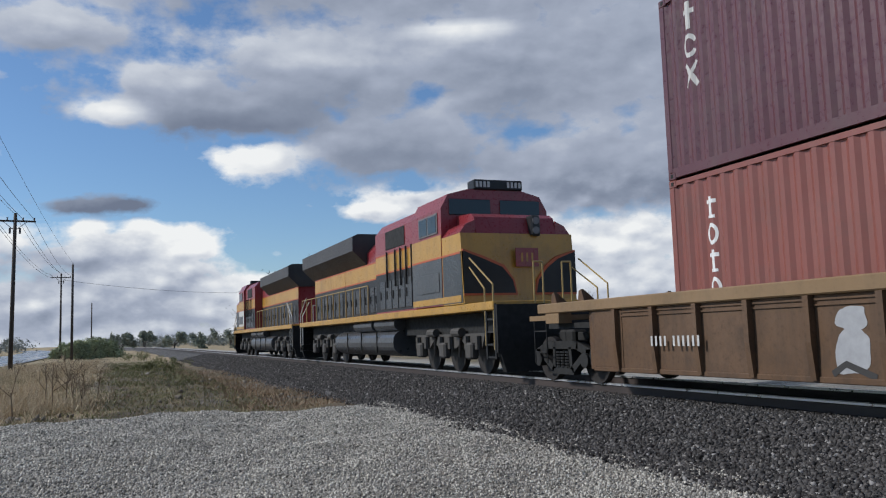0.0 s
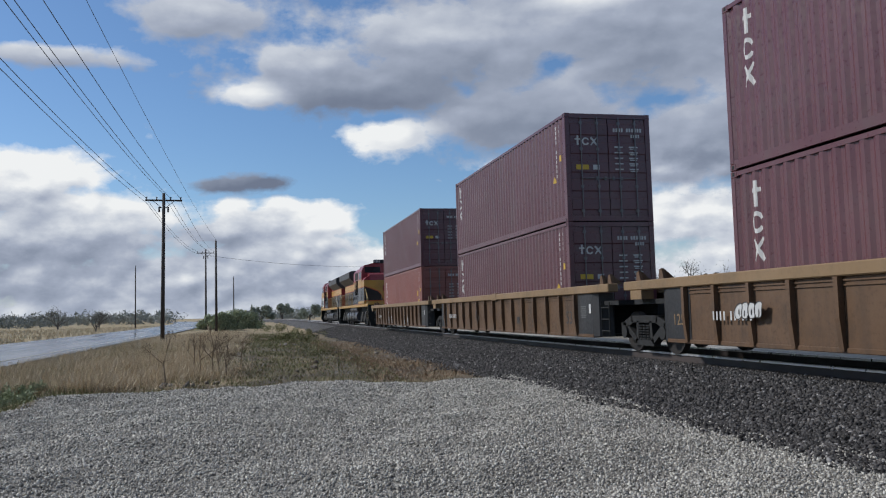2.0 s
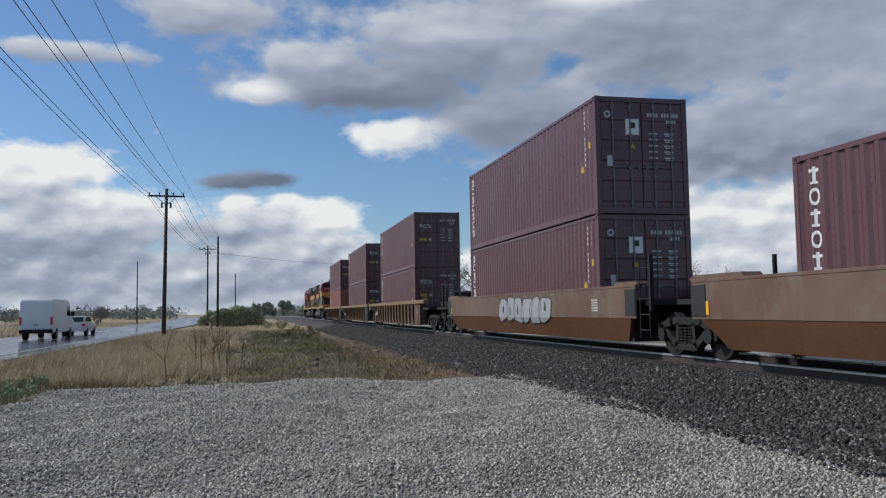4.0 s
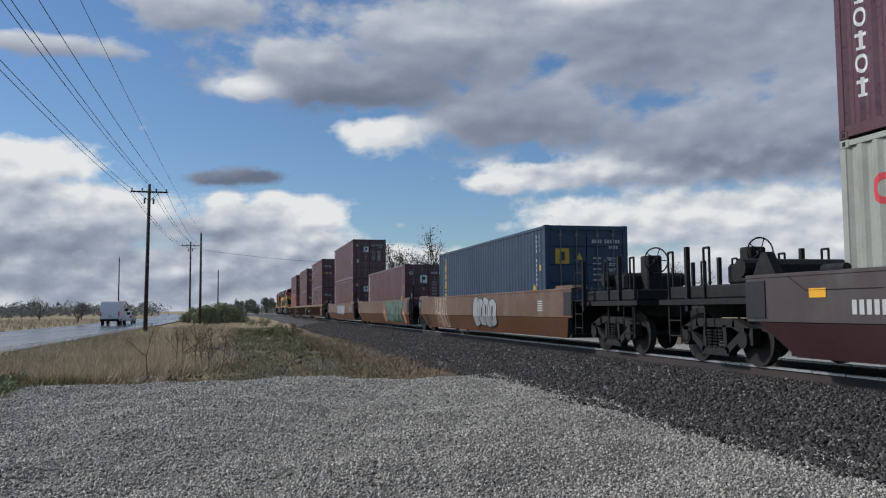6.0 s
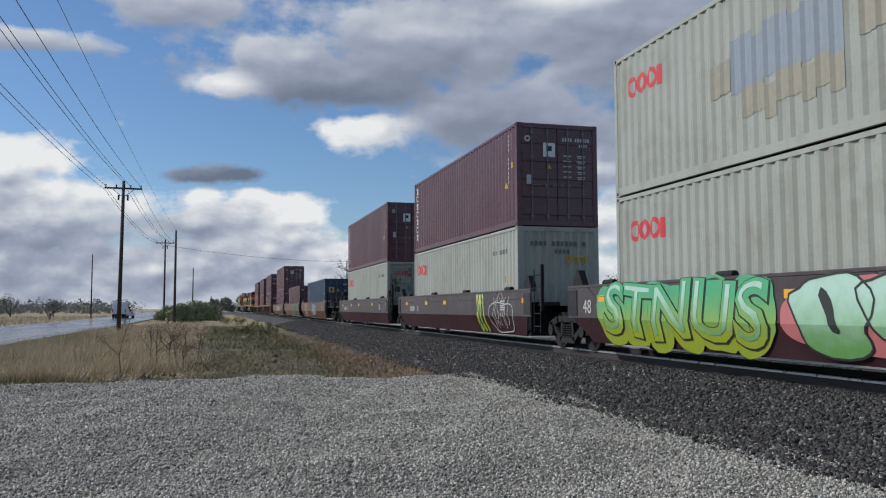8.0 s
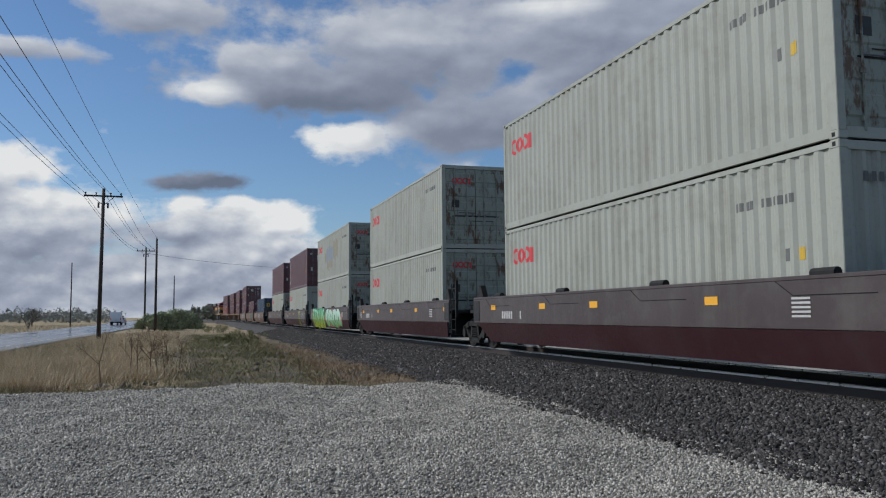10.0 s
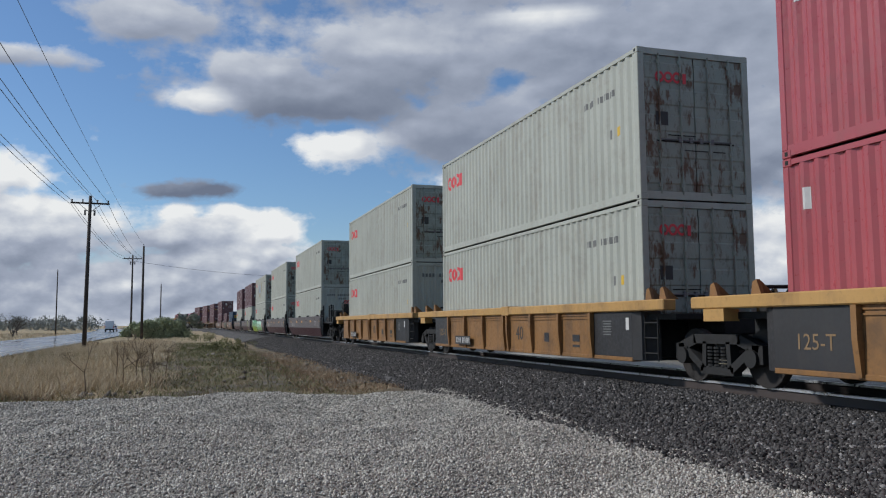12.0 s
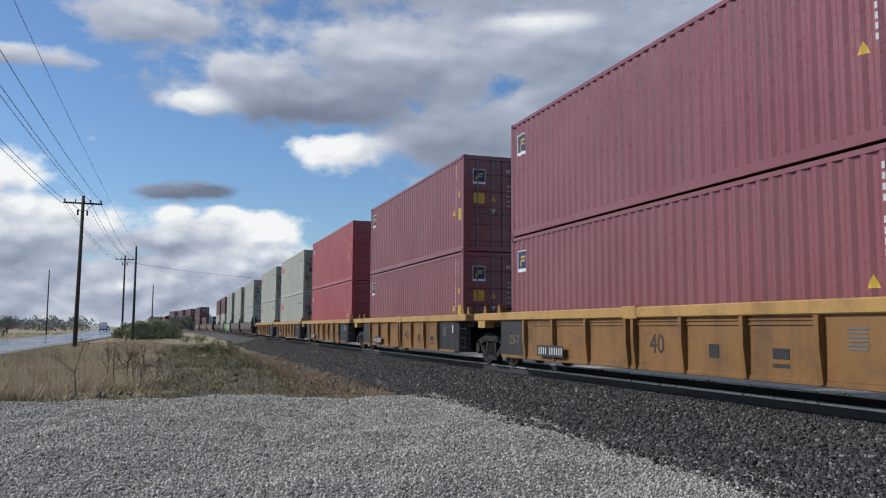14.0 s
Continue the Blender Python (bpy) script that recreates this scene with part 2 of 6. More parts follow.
def blob_outline(cx, cy, rx, ry, seed, rough=0.18, seg=28):
    rnd = random.Random(seed)
    ph = [(k, rnd.uniform(0, 6.28), rnd.uniform(0.4, 1.0) / k) for k in (2, 3, 5, 7)]
    out = []
    for i in range(seg):
        a = 2 * math.pi * i / seg
        q = 1 + rough * sum(w * math.sin(k * a + f) for k, f, w in ph)
        out.append((cx + rx * q * math.copysign(abs(math.cos(a)) ** 0.7, math.cos(a)), cy + ry * q * math.copysign(abs(math.sin(a)) ** 0.7, math.sin(a))))
    return out

# ---- the lie of the land ----
TRACK_X, RAIL_Z = 9.20, 0.52          # the track's centre line and the top of its rails
CURVE_Y, CURVE_K = 166.0, 0.000544    # where the track begins to bend to the left


def track_x(y):
    return TRACK_X - (CURVE_K * (y - CURVE_Y) ** 2 if y > CURVE_Y else 0.0)


def track_turn(y):
    return math.degrees(math.atan(2 * CURVE_K * (y - CURVE_Y))) if y > CURVE_Y else 0.0


def on_track(y, dz=0.0):
    return pose(track_x(y), y, RAIL_Z + dz, 0, 0, track_turn(y))


def road_x(y):
    return -13.4 - (0.00022 * (y - 90) ** 2 if y > 90 else 0.0)


def smooth(a, b, v):
    v = np.clip((np.asarray(v, float) - a) / (b - a), 0, 1)
    return v * v * (3 - 2 * v)


def pad_inside(x, y):
    """Metres inside the gravel pad's edge, which rounds off at its far corner by the verge."""
    x, y = np.asarray(x, float), np.asarray(y, float)
    wave = 0.16 * np.sin(x * 1.3 + 0.4) + 0.10 * np.sin(x * 3.1 + 1) + 0.12 * np.sin(y * 0.9)
    far, near = 18.75 - 0.10 * (x + 1.4) - y + wave, x + 3.75 + wave
    r = 2.2
    corner = r - np.hypot(np.maximum(r - far, 0), np.maximum(r - near, 0))
    return np.where((far < r) & (near < r), corner, np.minimum(far, near))


def ground_z(x, y):
    """Height of the ground: a gravel pad by the track, a shallow verge, the road on its low bank."""
    x, y = np.asarray(x, float), np.asarray(y, float)
    pad = smooth(-1.3, 0.15, pad_inside(x, y))
    verge = -0.24 + 0.05 * np.sin(x * 0.7 + y * 0.23) + 0.04 * np.sin(y * 0.61 - x * 0.3)
    knoll = 0.42 * np.exp(-((x - 0.6) / 3.0) ** 2 - ((y - 40) / 17.0) ** 2) + 0.25 * np.exp(-((x + 2) / 2.5) ** 2 - ((y - 70) / 25.0) ** 2)
    ruts = 0.040 * np.sin(x * 1.1 + 1.3 * np.sin(y * 0.45) - 0.75 * y) + 0.020 * np.sin(x * 1.9 + 2.3 * y + 1.2 * np.sin(x * 0.8)) + 0.016 * np.sin(y * 3.3 + 1.7 * np.sin(x * 0.9)) + 0.014 * np.sin(x * 5.3 - y * 2.2)
    z = verge * (1 - pad) + knoll * (1 - pad) + ruts * pad
    rx = np.vectorize(road_x)(y)
    on = smooth(7.5, 5.2, np.abs(x - rx))
    z = z * (1 - on) - 0.12 * on
    bed = np.vectorize(track_x)(y)
    z = z * (1 - smooth(5.0, 3.0, np.abs(x - bed)) * 0.8)
    return z


def grid_mesh(name, xs, ys, zf, material, smooth_shade=True, fields=()):
    X, Y = np.meshgrid(xs, ys)
    Z = zf(X, Y)
    co = np.stack([X, Y, Z], -1).reshape(-1, 3)
    nx, ny = len(xs), len(ys)
    i = np.arange((nx - 1) * (ny - 1))
    a = (i // (nx - 1)) * nx + i % (nx - 1)
    faces = np.stack([a, a + 1, a + nx + 1, a + nx], -1)
    me = bpy.data.meshes.new(name)
    me.from_pydata(co.tolist(), [], faces.tolist())
    for key, field in fields:
        me.attributes.new(key, "FLOAT", "POINT").data.foreach_set("value", np.asarray(field(X, Y), float).ravel())
    me.materials.append(material)
    if smooth_shade:
        me.polygons.foreach_set("use_smooth", [True] * len(me.polygons))
    return new(name, me)


def ground_material():
    n = Nodes("verge_and_gravel")
    co = n.coord()
    xyz = n.add("SeparateXYZ", Vector=co)
    x, y = xyz.outputs["X"], xyz.outputs["Y"]
    wob = n.noise(0.9, 5, co, 0.6)
    mid = n.noise(2.5, 6, co, 0.65)
    tiny = n.noise(45, 4, co, 0.7)
    # pale crushed stone over darker fines
    vor = n.add("TexVoronoi", Vector=co, Scale=34.0)
    stone = n.mix(n.add("SeparateColor", Color=vor.outputs["Color"]).outputs["Red"], (0.15, 0.143, 0.127), (0.52, 0.49, 0.435))
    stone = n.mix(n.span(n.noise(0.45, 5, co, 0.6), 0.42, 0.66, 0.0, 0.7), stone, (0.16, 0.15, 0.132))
    # dry grass, green growth, bare dark soil
    straw = n.mix(mid, (0.27, 0.21, 0.125), (0.47, 0.385, 0.25))
    green = n.mix(mid, (0.06, 0.072, 0.024), (0.14, 0.14, 0.055))
    soil = n.mix(mid, (0.075, 0.062, 0.049), (0.175, 0.145, 0.110))
    moss = n.mix(mid, (0.085, 0.078, 0.042), (0.21, 0.175, 0.10))
    wx = n.math("ADD", x, n.math("MULTIPLY", n.math("SUBTRACT", wob, 0.5), 5.0))
    grass = n.mix(n.span(n.noise(0.16, 4, co, 0.55), 0.56, 0.66, 0.0, 0.85), straw, green)
    strip = n.math("MULTIPLY", n.span(wx, -5.2, -6.4), n.span(wx, -9.5, -8.2))      # greener strip below the road
    grass = n.mix(n.math("MULTIPLY", strip, n.span(y, 70, 45, 0.0, 0.75)), grass, green)
    bare = n.math("MULTIPLY", n.span(wx, -1.9, -0.2), n.span(y, 95, 60))
    grass = n.mix(n.math("MULTIPLY", bare, n.span(wob, 0.26, 0.46)), grass, n.mix(n.span(n.noise(0.55, 5, co, 0.62), 0.42, 0.60), n.mix(n.span(n.noise(1.7, 5, co, 0.6), 0.50, 0.62), soil, (0.16, 0.15, 0.135)), moss))
    rust = n.math("MULTIPLY", n.span(wx, 3.0, 4.2), n.span(n.noise(0.8, 5, co, 0.65), 0.50, 0.60))      # reddish litter at the ballast's foot
    grass = n.mix(n.math("MULTIPLY", rust, 0.5), grass, (0.20, 0.135, 0.085))
    edge = n.add("Attribute")
    edge.attribute_name = "pad"
    inside = n.math("ADD", edge.outputs["Fac"], n.math("MULTIPLY", n.math("SUBTRACT", mid, 0.5), 0.9))
    pad = n.span(inside, -0.12, 0.12)
    grass = n.mix(n.span(inside, -2.6, -0.6, 0.0, 0.8), grass, n.mix(mid, (0.045, 0.040, 0.026), (0.115, 0.098, 0.062)))
    lit_strip = n.span(n.math("ADD", x, n.math("MULTIPLY", n.math("SUBTRACT", mid, 0.5), 1.4)), 15.2, 15.8)      # bright strip seen under the cars, painted as pale ground beyond the rails
    grass = n.mix(n.math("MULTIPLY", lit_strip, n.span(x, 21.0, 18.0)), grass, n.mix(mid, (0.30, 0.285, 0.25), (0.48, 0.46, 0.42)))
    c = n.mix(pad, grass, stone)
    h = n.math("ADD", n.math("MULTIPLY", vor.outputs["Distance"], 1.2), tiny)
    return n.finish(c, 0.92, 0.0, h, 0.8, 0.02, 0.2)


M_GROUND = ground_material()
xs = np.unique(np.concatenate([np.linspace(-3500, -60, 16), np.arange(-60, -16, 2.0), np.arange(-16, -6, 0.4), np.arange(-6, 7, 0.2), np.arange(7, 14, 0.4), np.arange(14, 60, 2.0), np.linspace(60, 3500, 16)]))
ys = np.unique(np.concatenate([np.linspace(-800, -30, 8), np.arange(-30, 4, 1.5), np.arange(4, 20, 0.2), np.arange(20, 60, 0.4), np.arange(60, 180, 2.0), np.arange(180, 420, 8.0), np.linspace(420, 3500, 14)]))
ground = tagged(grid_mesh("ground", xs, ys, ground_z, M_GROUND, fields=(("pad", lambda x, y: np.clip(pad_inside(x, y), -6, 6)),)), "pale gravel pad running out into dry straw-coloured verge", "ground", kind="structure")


# ---- sky with drifting clouds ----
def cloud_material():
    n = Nodes("cloud")
    co = n.coord()
    cover = n.add("Attribute")
    cover.attribute_name = "cover"
    tone = n.add("Attribute")
    tone.attribute_name = "tone"
    def shape(vec):
        """Broad swells and the cauliflower heads on them."""
        swell = n.noise(4.2, 4, n.scaled(vec, (0.001, 0.001, 0.0019)), 0.5)
        curl = n.noise(11.0, 8, n.scaled(vec, (0.001, 0.001, 0.0016)), 0.60)
        v = n.add("TexVoronoi", Scale=10.5, Vector=n.scaled(n.add("VectorMath", i0=vec, i1=n.add("VectorMath", i0=n.add("TexNoise", Scale=9.0, Detail=4.0, Vector=n.scaled(vec, (0.001, 0.001, 0.001))).outputs["Color"], i1=(190.0, 190.0, 190.0)).outputs["Vector"]).outputs["Vector"], (0.001, 0.001, 0.0017)))
        v.feature = "SMOOTH_F1"
        head = n.math("SUBTRACT", 0.45, v.outputs["Distance"])
        return swell, curl, head
    lo, hi, head = shape(co)
    lo2, hi2, head2 = shape(n.add("VectorMath", i0=co, i1=(-26.0, 0.0, 30.0)).outputs["Vector"])      # a step toward the light
    d = n.math("ADD", cover.outputs["Fac"], n.math("MULTIPLY", n.math("SUBTRACT", lo, 0.5), 0.85))
    d = n.math("ADD", d, n.math("MULTIPLY", n.math("SUBTRACT", hi, 0.5), 0.85))
    d = n.math("ADD", d, n.math("MULTIPLY", head, 0.30))
    alpha = n.span(d, 0.30, 0.66)
    light = n.math("ADD", tone.outputs["Fac"], n.math("MULTIPLY", n.math("SUBTRACT", lo, 0.5), 0.30))
    puff = n.add("Attribute")
    puff.attribute_name = "puff"
    relief = n.math("ADD", n.math("MULTIPLY", n.math("SUBTRACT", lo, lo2), 0.36), n.math("MULTIPLY", n.math("SUBTRACT", hi, hi2), 0.26))
    relief = n.math("ADD", relief, n.math("MULTIPLY", n.math("SUBTRACT", head, head2), 0.26))
    light = n.math("ADD", light, n.math("MULTIPLY", relief, puff.outputs["Fac"]))
    light = n.math("ADD", light, n.span(d, 0.85, 0.40, 0.0, 0.10))
    ramp = n.add("ValToRGB", Fac=light)
    els = ramp.color_ramp.elements
    els[0].position, els[0].color = 0.25, (0.165, 0.19, 0.25, 1)
    els[1].position, els[1].color = 0.97, (0.90, 0.88, 0.83, 1)
    for p, c in ((0.45, (0.25, 0.28, 0.345, 1)), (0.62, (0.38, 0.41, 0.48, 1)), (0.80, (0.62, 0.635, 0.66, 1))):
        els.new(p).color = c
    em = n.add("Emission", Color=ramp.outputs["Color"], Strength=1.0)
    tr = n.add("BsdfTransparent")
    mx = n.t.nodes.new("ShaderNodeMixShader")
    n.put(mx, "Fac", alpha)
    n.put(mx, "i1", tr.outputs["BSDF"])
    n.put(mx, "i2", em.outputs["Emission"])
    n.t.links.new(mx.outputs["Shader"], n.out.inputs["Surface"])
    n.mat.cycles.emission_sampling = "NONE"
    return n.mat


# banks of cloud: azimuth to the right of the track, elevation, half sizes (degrees), brightness
HIGH_DECK = [(27.7, 18.2, 26.0, 4.4, 0.56), (7.5, 15.4, 9.0, 1.9, 0.36), (4.4, 16.6, 4.6, 2.0, 0.66), (0.6, 14.9, 2.4, 0.9, 0.93),
             (9.9, 12.2, 3.4, 1.3, 0.97), (34.6, 10.8, 18.0, 3.2, 0.52), (18.5, 13.2, 8.5, 2.3, 0.50), (42.0, 13.5, 9.8, 4.3, 0.60),
             (23.9, 20.6, 3.4, 0.6, 0.88), (13.2, 18.4, 9.0, 1.8, 0.64), (-11.5, 16.6, 5.5, 0.75, 0.60), (30.0, 26.0, 60.0, 6.0, 0.55)]
LOW_BANK = [(21.7, 9.3, 5.5, 1.3, 0.84), (31.0, 6.0, 13.0, 2.0, 0.86), (17.7, 8.7, 2.6, 0.9, 0.92), (-1.6, 8.85, 2.6, 0.62, 0.22), (0.9, 9.05, 3.0, 0.75, 0.20), (-14.5, 7.7, 3.5, 0.8, 0.62), (-2.0, 5.6, 3.0, 0.8, 0.62), (-3.0, 19.8, 5.0, 1.6, 0.62),
            (-13.3, 9.2, 4.9, 1.9, 0.98), (-9.8, 7.0, 5.6, 1.7, 0.90), (-12.4, 4.9, 8.3, 2.4, 0.60), (5.1, 6.6, 2.5, 1.4, 1.0),
            (-1.2, 7.4, 1.6, 0.8, 0.90), (2.4, 7.5, 1.6, 0.8, 0.92), (0.4, 6.4, 3.6, 1.2, 0.74), (1.3, 4.2, 6.5, 2.0, 0.64), (9.0, 3.6, 3.0, 1.0, 0.86), (-5.3, 2.4, 22.0, 2.2, 0.62), (17.6, 2.2, 18.8, 2.0, 0.84),
            (37.6, 2.8, 12.0, 2.4, 0.72), (15.0, 0.2, 90.0, 1.2, 0.74), (-40.0, 8.0, 18.0, 4.0, 0.8), (70.0, 8.0, 22.0, 6.0, 0.7)]


def build_clouds():
    R, az, el = 3000.0, np.arange(-75, 105.01, 0.5), np.concatenate([np.arange(-0.6, 24, 0.3), np.arange(24, 34.1, 1.0)])
    A, E = np.meshgrid(az, el)
    num, den, cover = np.zeros_like(A), np.full_like(A, 1e-6), np.zeros_like(A)
    for a, e, ra, re, tone in HIGH_DECK + LOW_BANK:
        d2 = ((A - a) / ra) ** 2 + ((E - e) / re) ** 2
        w = np.exp(-1.1 * d2) * (0.86 if re < 0.8 else 1.0)
        wt = np.exp(-1.8 * d2) / (ra * re) ** 0.35      # small banks stand out before large ones
        # a cloud's flat base is greyer than its top
        num += wt * (tone + 0.14 * np.clip((E - e) / re, -1, 1))
        den += wt
        cover = np.maximum(cover, w) + 0.12 * np.minimum(cover, w)
    blue = np.exp(-((A - 21.5) / 2.0) ** 2 - ((E - 16.9) / 1.3) ** 2) + 0.8 * np.exp(-((A - 20.3) / 1.5) ** 2 - ((E - 10.3) / 0.7) ** 2)
    cover = np.clip(cover * 1.08 - 0.7 * blue, 0, 1.2) * smooth(34, 29, E) * smooth(-75, -60, A) * smooth(105, 90, A)
    side = np.zeros_like(cover)      # the flank toward the light is brighter than the one behind
    side[:-3, 2:] = cover[:-3, 2:] - cover[3:, :-2]
    num = num + den * 0.12 * np.clip(side, -0.6, 0.6)
    a, e = np.radians(A), np.radians(E)
    co = np.stack([R * np.sin(a) * np.cos(e), R * np.cos(a) * np.cos(e), R * np.sin(e)], -1).reshape(-1, 3)
    nx, ny = len(az), len(el)
    i = np.arange((nx - 1) * (ny - 1))
    q = (i // (nx - 1)) * nx + i % (nx - 1)
    me = bpy.data.meshes.new("clouds")
    me.from_pydata(co.tolist(), [], np.stack([q, q + 1, q + nx + 1, q + nx], -1).tolist())
    for key, val in (("cover", cover), ("tone", num / den), ("puff", 0.35 + 0.65 * smooth(11.5, 9.5, E))):
        me.attributes.new(key, "FLOAT", "POINT").data.foreach_set("value", val.ravel())
    me.materials.append(cloud_material())
    me.polygons.foreach_set("use_smooth", [True] * len(me.polygons))
    return tagged(new("backdrop_clouds", me), "broken grey and white cumulus drifting over blue sky", "clouds", kind="structure")


clouds = build_clouds()


# ---- road ----
def ribbon(name, centre, half, ys, z, material, crown=0.0):
    co, faces = [], []
    for y in ys:
        c = centre(y)
        for k, f in enumerate((-1, -0.5, 0, 0.5, 1)):
            co.append((c + f * half, y, z + crown * (1 - f * f)))
    for i in range(len(ys) - 1):
        for k in range(4):
            a = i * 5 + k
            faces.append((a, a + 1, a + 6, a + 5))
    me = bpy.data.meshes.new(name)
    me.from_pydata(co, [], faces)
    me.materials.append(material)
    return new(name, me)


def wet_asphalt():
    n = Nodes("wet_asphalt")
    co = n.coord()
    f = n.noise(60, 4, co, 0.7)
    big = n.noise(0.5, 4, n.scaled(co, (1.0, 0.12, 1.0)), 0.5)
    c = n.mix(f, (0.045, 0.046, 0.05), (0.095, 0.095, 0.10))
    return n.finish(c, n.span(big, 0.35, 0.65, 0.10, 0.30), 0.0, f, 0.15, 0.004, 0.6)


road_ys = list(np.arange(-40, 420, 6.0))
road = tagged(ribbon("road", road_x, 4.7, road_ys, -0.02, wet_asphalt(), 0.05), "wet grey two-lane asphalt highway with a bright sheen", "road", kind="structure")
M_ROADPAINT = plain("worn_road_paint", (0.55, 0.54, 0.50), 0.5, 0.0, 0.2)
for off, mat in ((-3.5, M_ROADPAINT), (3.5, M_ROADPAINT)):
    zz = -0.02 + 0.05 * (1 - (off / 4.7) ** 2) + 0.006
    line = ribbon("road_marking", lambda y, o=off: road_x(y) + o, 0.06, road_ys, zz, mat)
    tagged(line, "worn painted line along the wet highway", "road marking", kind="structure")


# ---- track: ballast, ties, rails ----
def ballast_material():
    n = Nodes("dark_ballast")
    co = n.coord()
    vor = n.add("TexVoronoi", Vector=co, Scale=17.0)
    c = n.mix(n.add("SeparateColor", Color=vor.outputs["Color"]).outputs["Red"], (0.025, 0.024, 0.0245), (0.165, 0.156, 0.150))
    big = n.noise(0.5, 4, co, 0.6)
    c = n.mix(n.span(big, 0.5, 0.75, 0.0, 0.45), c, (0.10, 0.085, 0.075))
    off = n.math("ABSOLUTE", n.math("SUBTRACT", n.add("SeparateXYZ", Vector=co).outputs["X"], TRACK_X))      # shade under the train, painted into the stone between and beside the rails
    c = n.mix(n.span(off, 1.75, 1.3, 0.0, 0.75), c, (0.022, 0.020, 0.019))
    return n.finish(c, 0.85, 0.0, vor.outputs["Distance"], 1.0, 0.04, 0.3)


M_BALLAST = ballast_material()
BED = [(-4.2, -0.78), (-3.6, -0.54), (-2.7, -0.36), (-2.0, -0.23), (-1.5, -0.165), (-1.25, -0.160), (-0.9, -0.176), (0.0, -0.20), (1.25, -0.20), (1.5, -0.26), (2.0, -0.38), (2.7, -0.52), (3.6, -0.80), (4.4, -1.05)]


def bed_z(off):
    return RAIL_Z + np.interp(off, [p[0] for p in BED], [p[1] for p in BED])


def swept(name, profile, ys, material, closed=False):
    """A cross-section carried along the track."""
    co, faces, k = [], [], len(profile)
    for y in ys:
        m = on_track(y)
        co += [tuple(m @ Vector((px, 0, pz))) for px, pz in profile]
    for i in range(len(ys) - 1):
        for j in range(k if closed else k - 1):
            a, b = i * k + j, i * k + (j + 1) % k
            faces.append((a, b, b + k, a + k))
    me = bpy.data.meshes.new(name)
    me.from_pydata(co, [], faces)
    me.materials.append(material)
    return new(name, me)


track_ys = list(np.arange(-320, 160, 8.0)) + list(np.arange(160, 420, 6.0))
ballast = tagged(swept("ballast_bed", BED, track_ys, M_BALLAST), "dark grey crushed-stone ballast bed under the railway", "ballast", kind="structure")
RAIL = [(-0.036, 0.0), (-0.036, -0.035), (-0.009, -0.05), (-0.009, -0.155), (-0.072, -0.172), (-0.072, -0.18), (0.072, -0.18), (0.072, -0.172), (0.009, -0.155), (0.009, -0.05), (0.036, -0.035), (0.036, 0.0)]
for off in (-0.754, 0.754):
    rail = swept("rail", [(off + px, pz - 0.003) for px, pz in RAIL], track_ys, M_RAIL, True)
    tagged(rail, "rust-brown steel rail on creosoted ties", "rail", "rails of the track", kind="structure")
    head = swept("rail_head", [(off - 0.038, -0.036), (off - 0.038, -0.006), (off - 0.031, 0.0), (off + 0.031, 0.0), (off + 0.038, -0.006)], track_ys, M_RAILHEAD)
    head.parent = rail
    head["label"] = "polished running surface"

bm = bmesh.new()
box(bm, -1.29, 1.29, -0.115, 0.115, -0.36, -0.182, bevel=0.012)
tie0 = part("railway_tie", bm, M_TIE)
tie0.matrix_basis = on_track(-4.0)
tagged(tie0, "dark creosoted timber tie half sunk in ballast", "railway tie", "ties under the rails", kind="structure")
for i in range(1, 150):
    y = -4.0 + 0.50 * i
    t2 = copy_thing(tie0, on_track(y, 0.012 * math.sin(i * 12.9)) @ pose(0, 0, 0, 0, 0, 1.5 * math.sin(i * 7.7)))


# ---- loose stone, as one mesh each ----
def stones(name, pts, sizes, material, label, category):
    rs = np.random.RandomState(len(pts))
    base = np.array([(1, 0, 0), (0, 1, 0), (-1, 0, 0), (0, -1, 0), (0, 0, 1), (0, 0, -1)], float)
    tri = np.array([(0, 1, 4), (1, 2, 4), (2, 3, 4), (3, 0, 4), (1, 0, 5), (2, 1, 5), (3, 2, 5), (0, 3, 5)])
    n = len(pts)
    q = rs.normal(size=(n, 4))
    q /= np.linalg.norm(q, axis=1)[:, None]
    w, x, y, z = q.T
    rot = np.stack([1 - 2 * (y * y + z * z), 2 * (x * y - z * w), 2 * (x * z + y * w), 2 * (x * y + z * w), 1 - 2 * (x * x + z * z), 2 * (y * z - x * w),
                    2 * (x * z - y * w), 2 * (y * z + x * w), 1 - 2 * (x * x + y * y)], -1).reshape(n, 3, 3)
    shape = base[None] * rs.uniform(0.55, 1.25, (n, 6, 1)) + rs.uniform(-0.25, 0.25, (n, 6, 3))
    co = np.einsum("nij,nkj->nki", rot, shape) * sizes[:, None, None] + np.asarray(pts)[:, None, :]
    idx = (tri[None] + 6 * np.arange(n)[:, None, None]).reshape(-1)
    me = bpy.data.meshes.new(name)
    me.vertices.add(6 * n)
    me.vertices.foreach_set("co", co.ravel())
    me.loops.add(24 * n)
    me.loops.foreach_set("vertex_index", idx)
    me.polygons.add(8 * n)
    me.polygons.foreach_set("loop_start", np.arange(8 * n) * 3)
    me.polygons.foreach_set("loop_total", np.full(8 * n, 3))
    me.update(calc_edges=True)
    me.validate()
    me.materials.append(material)
    return tagged(new(name, me), label, category, kind="stuff")


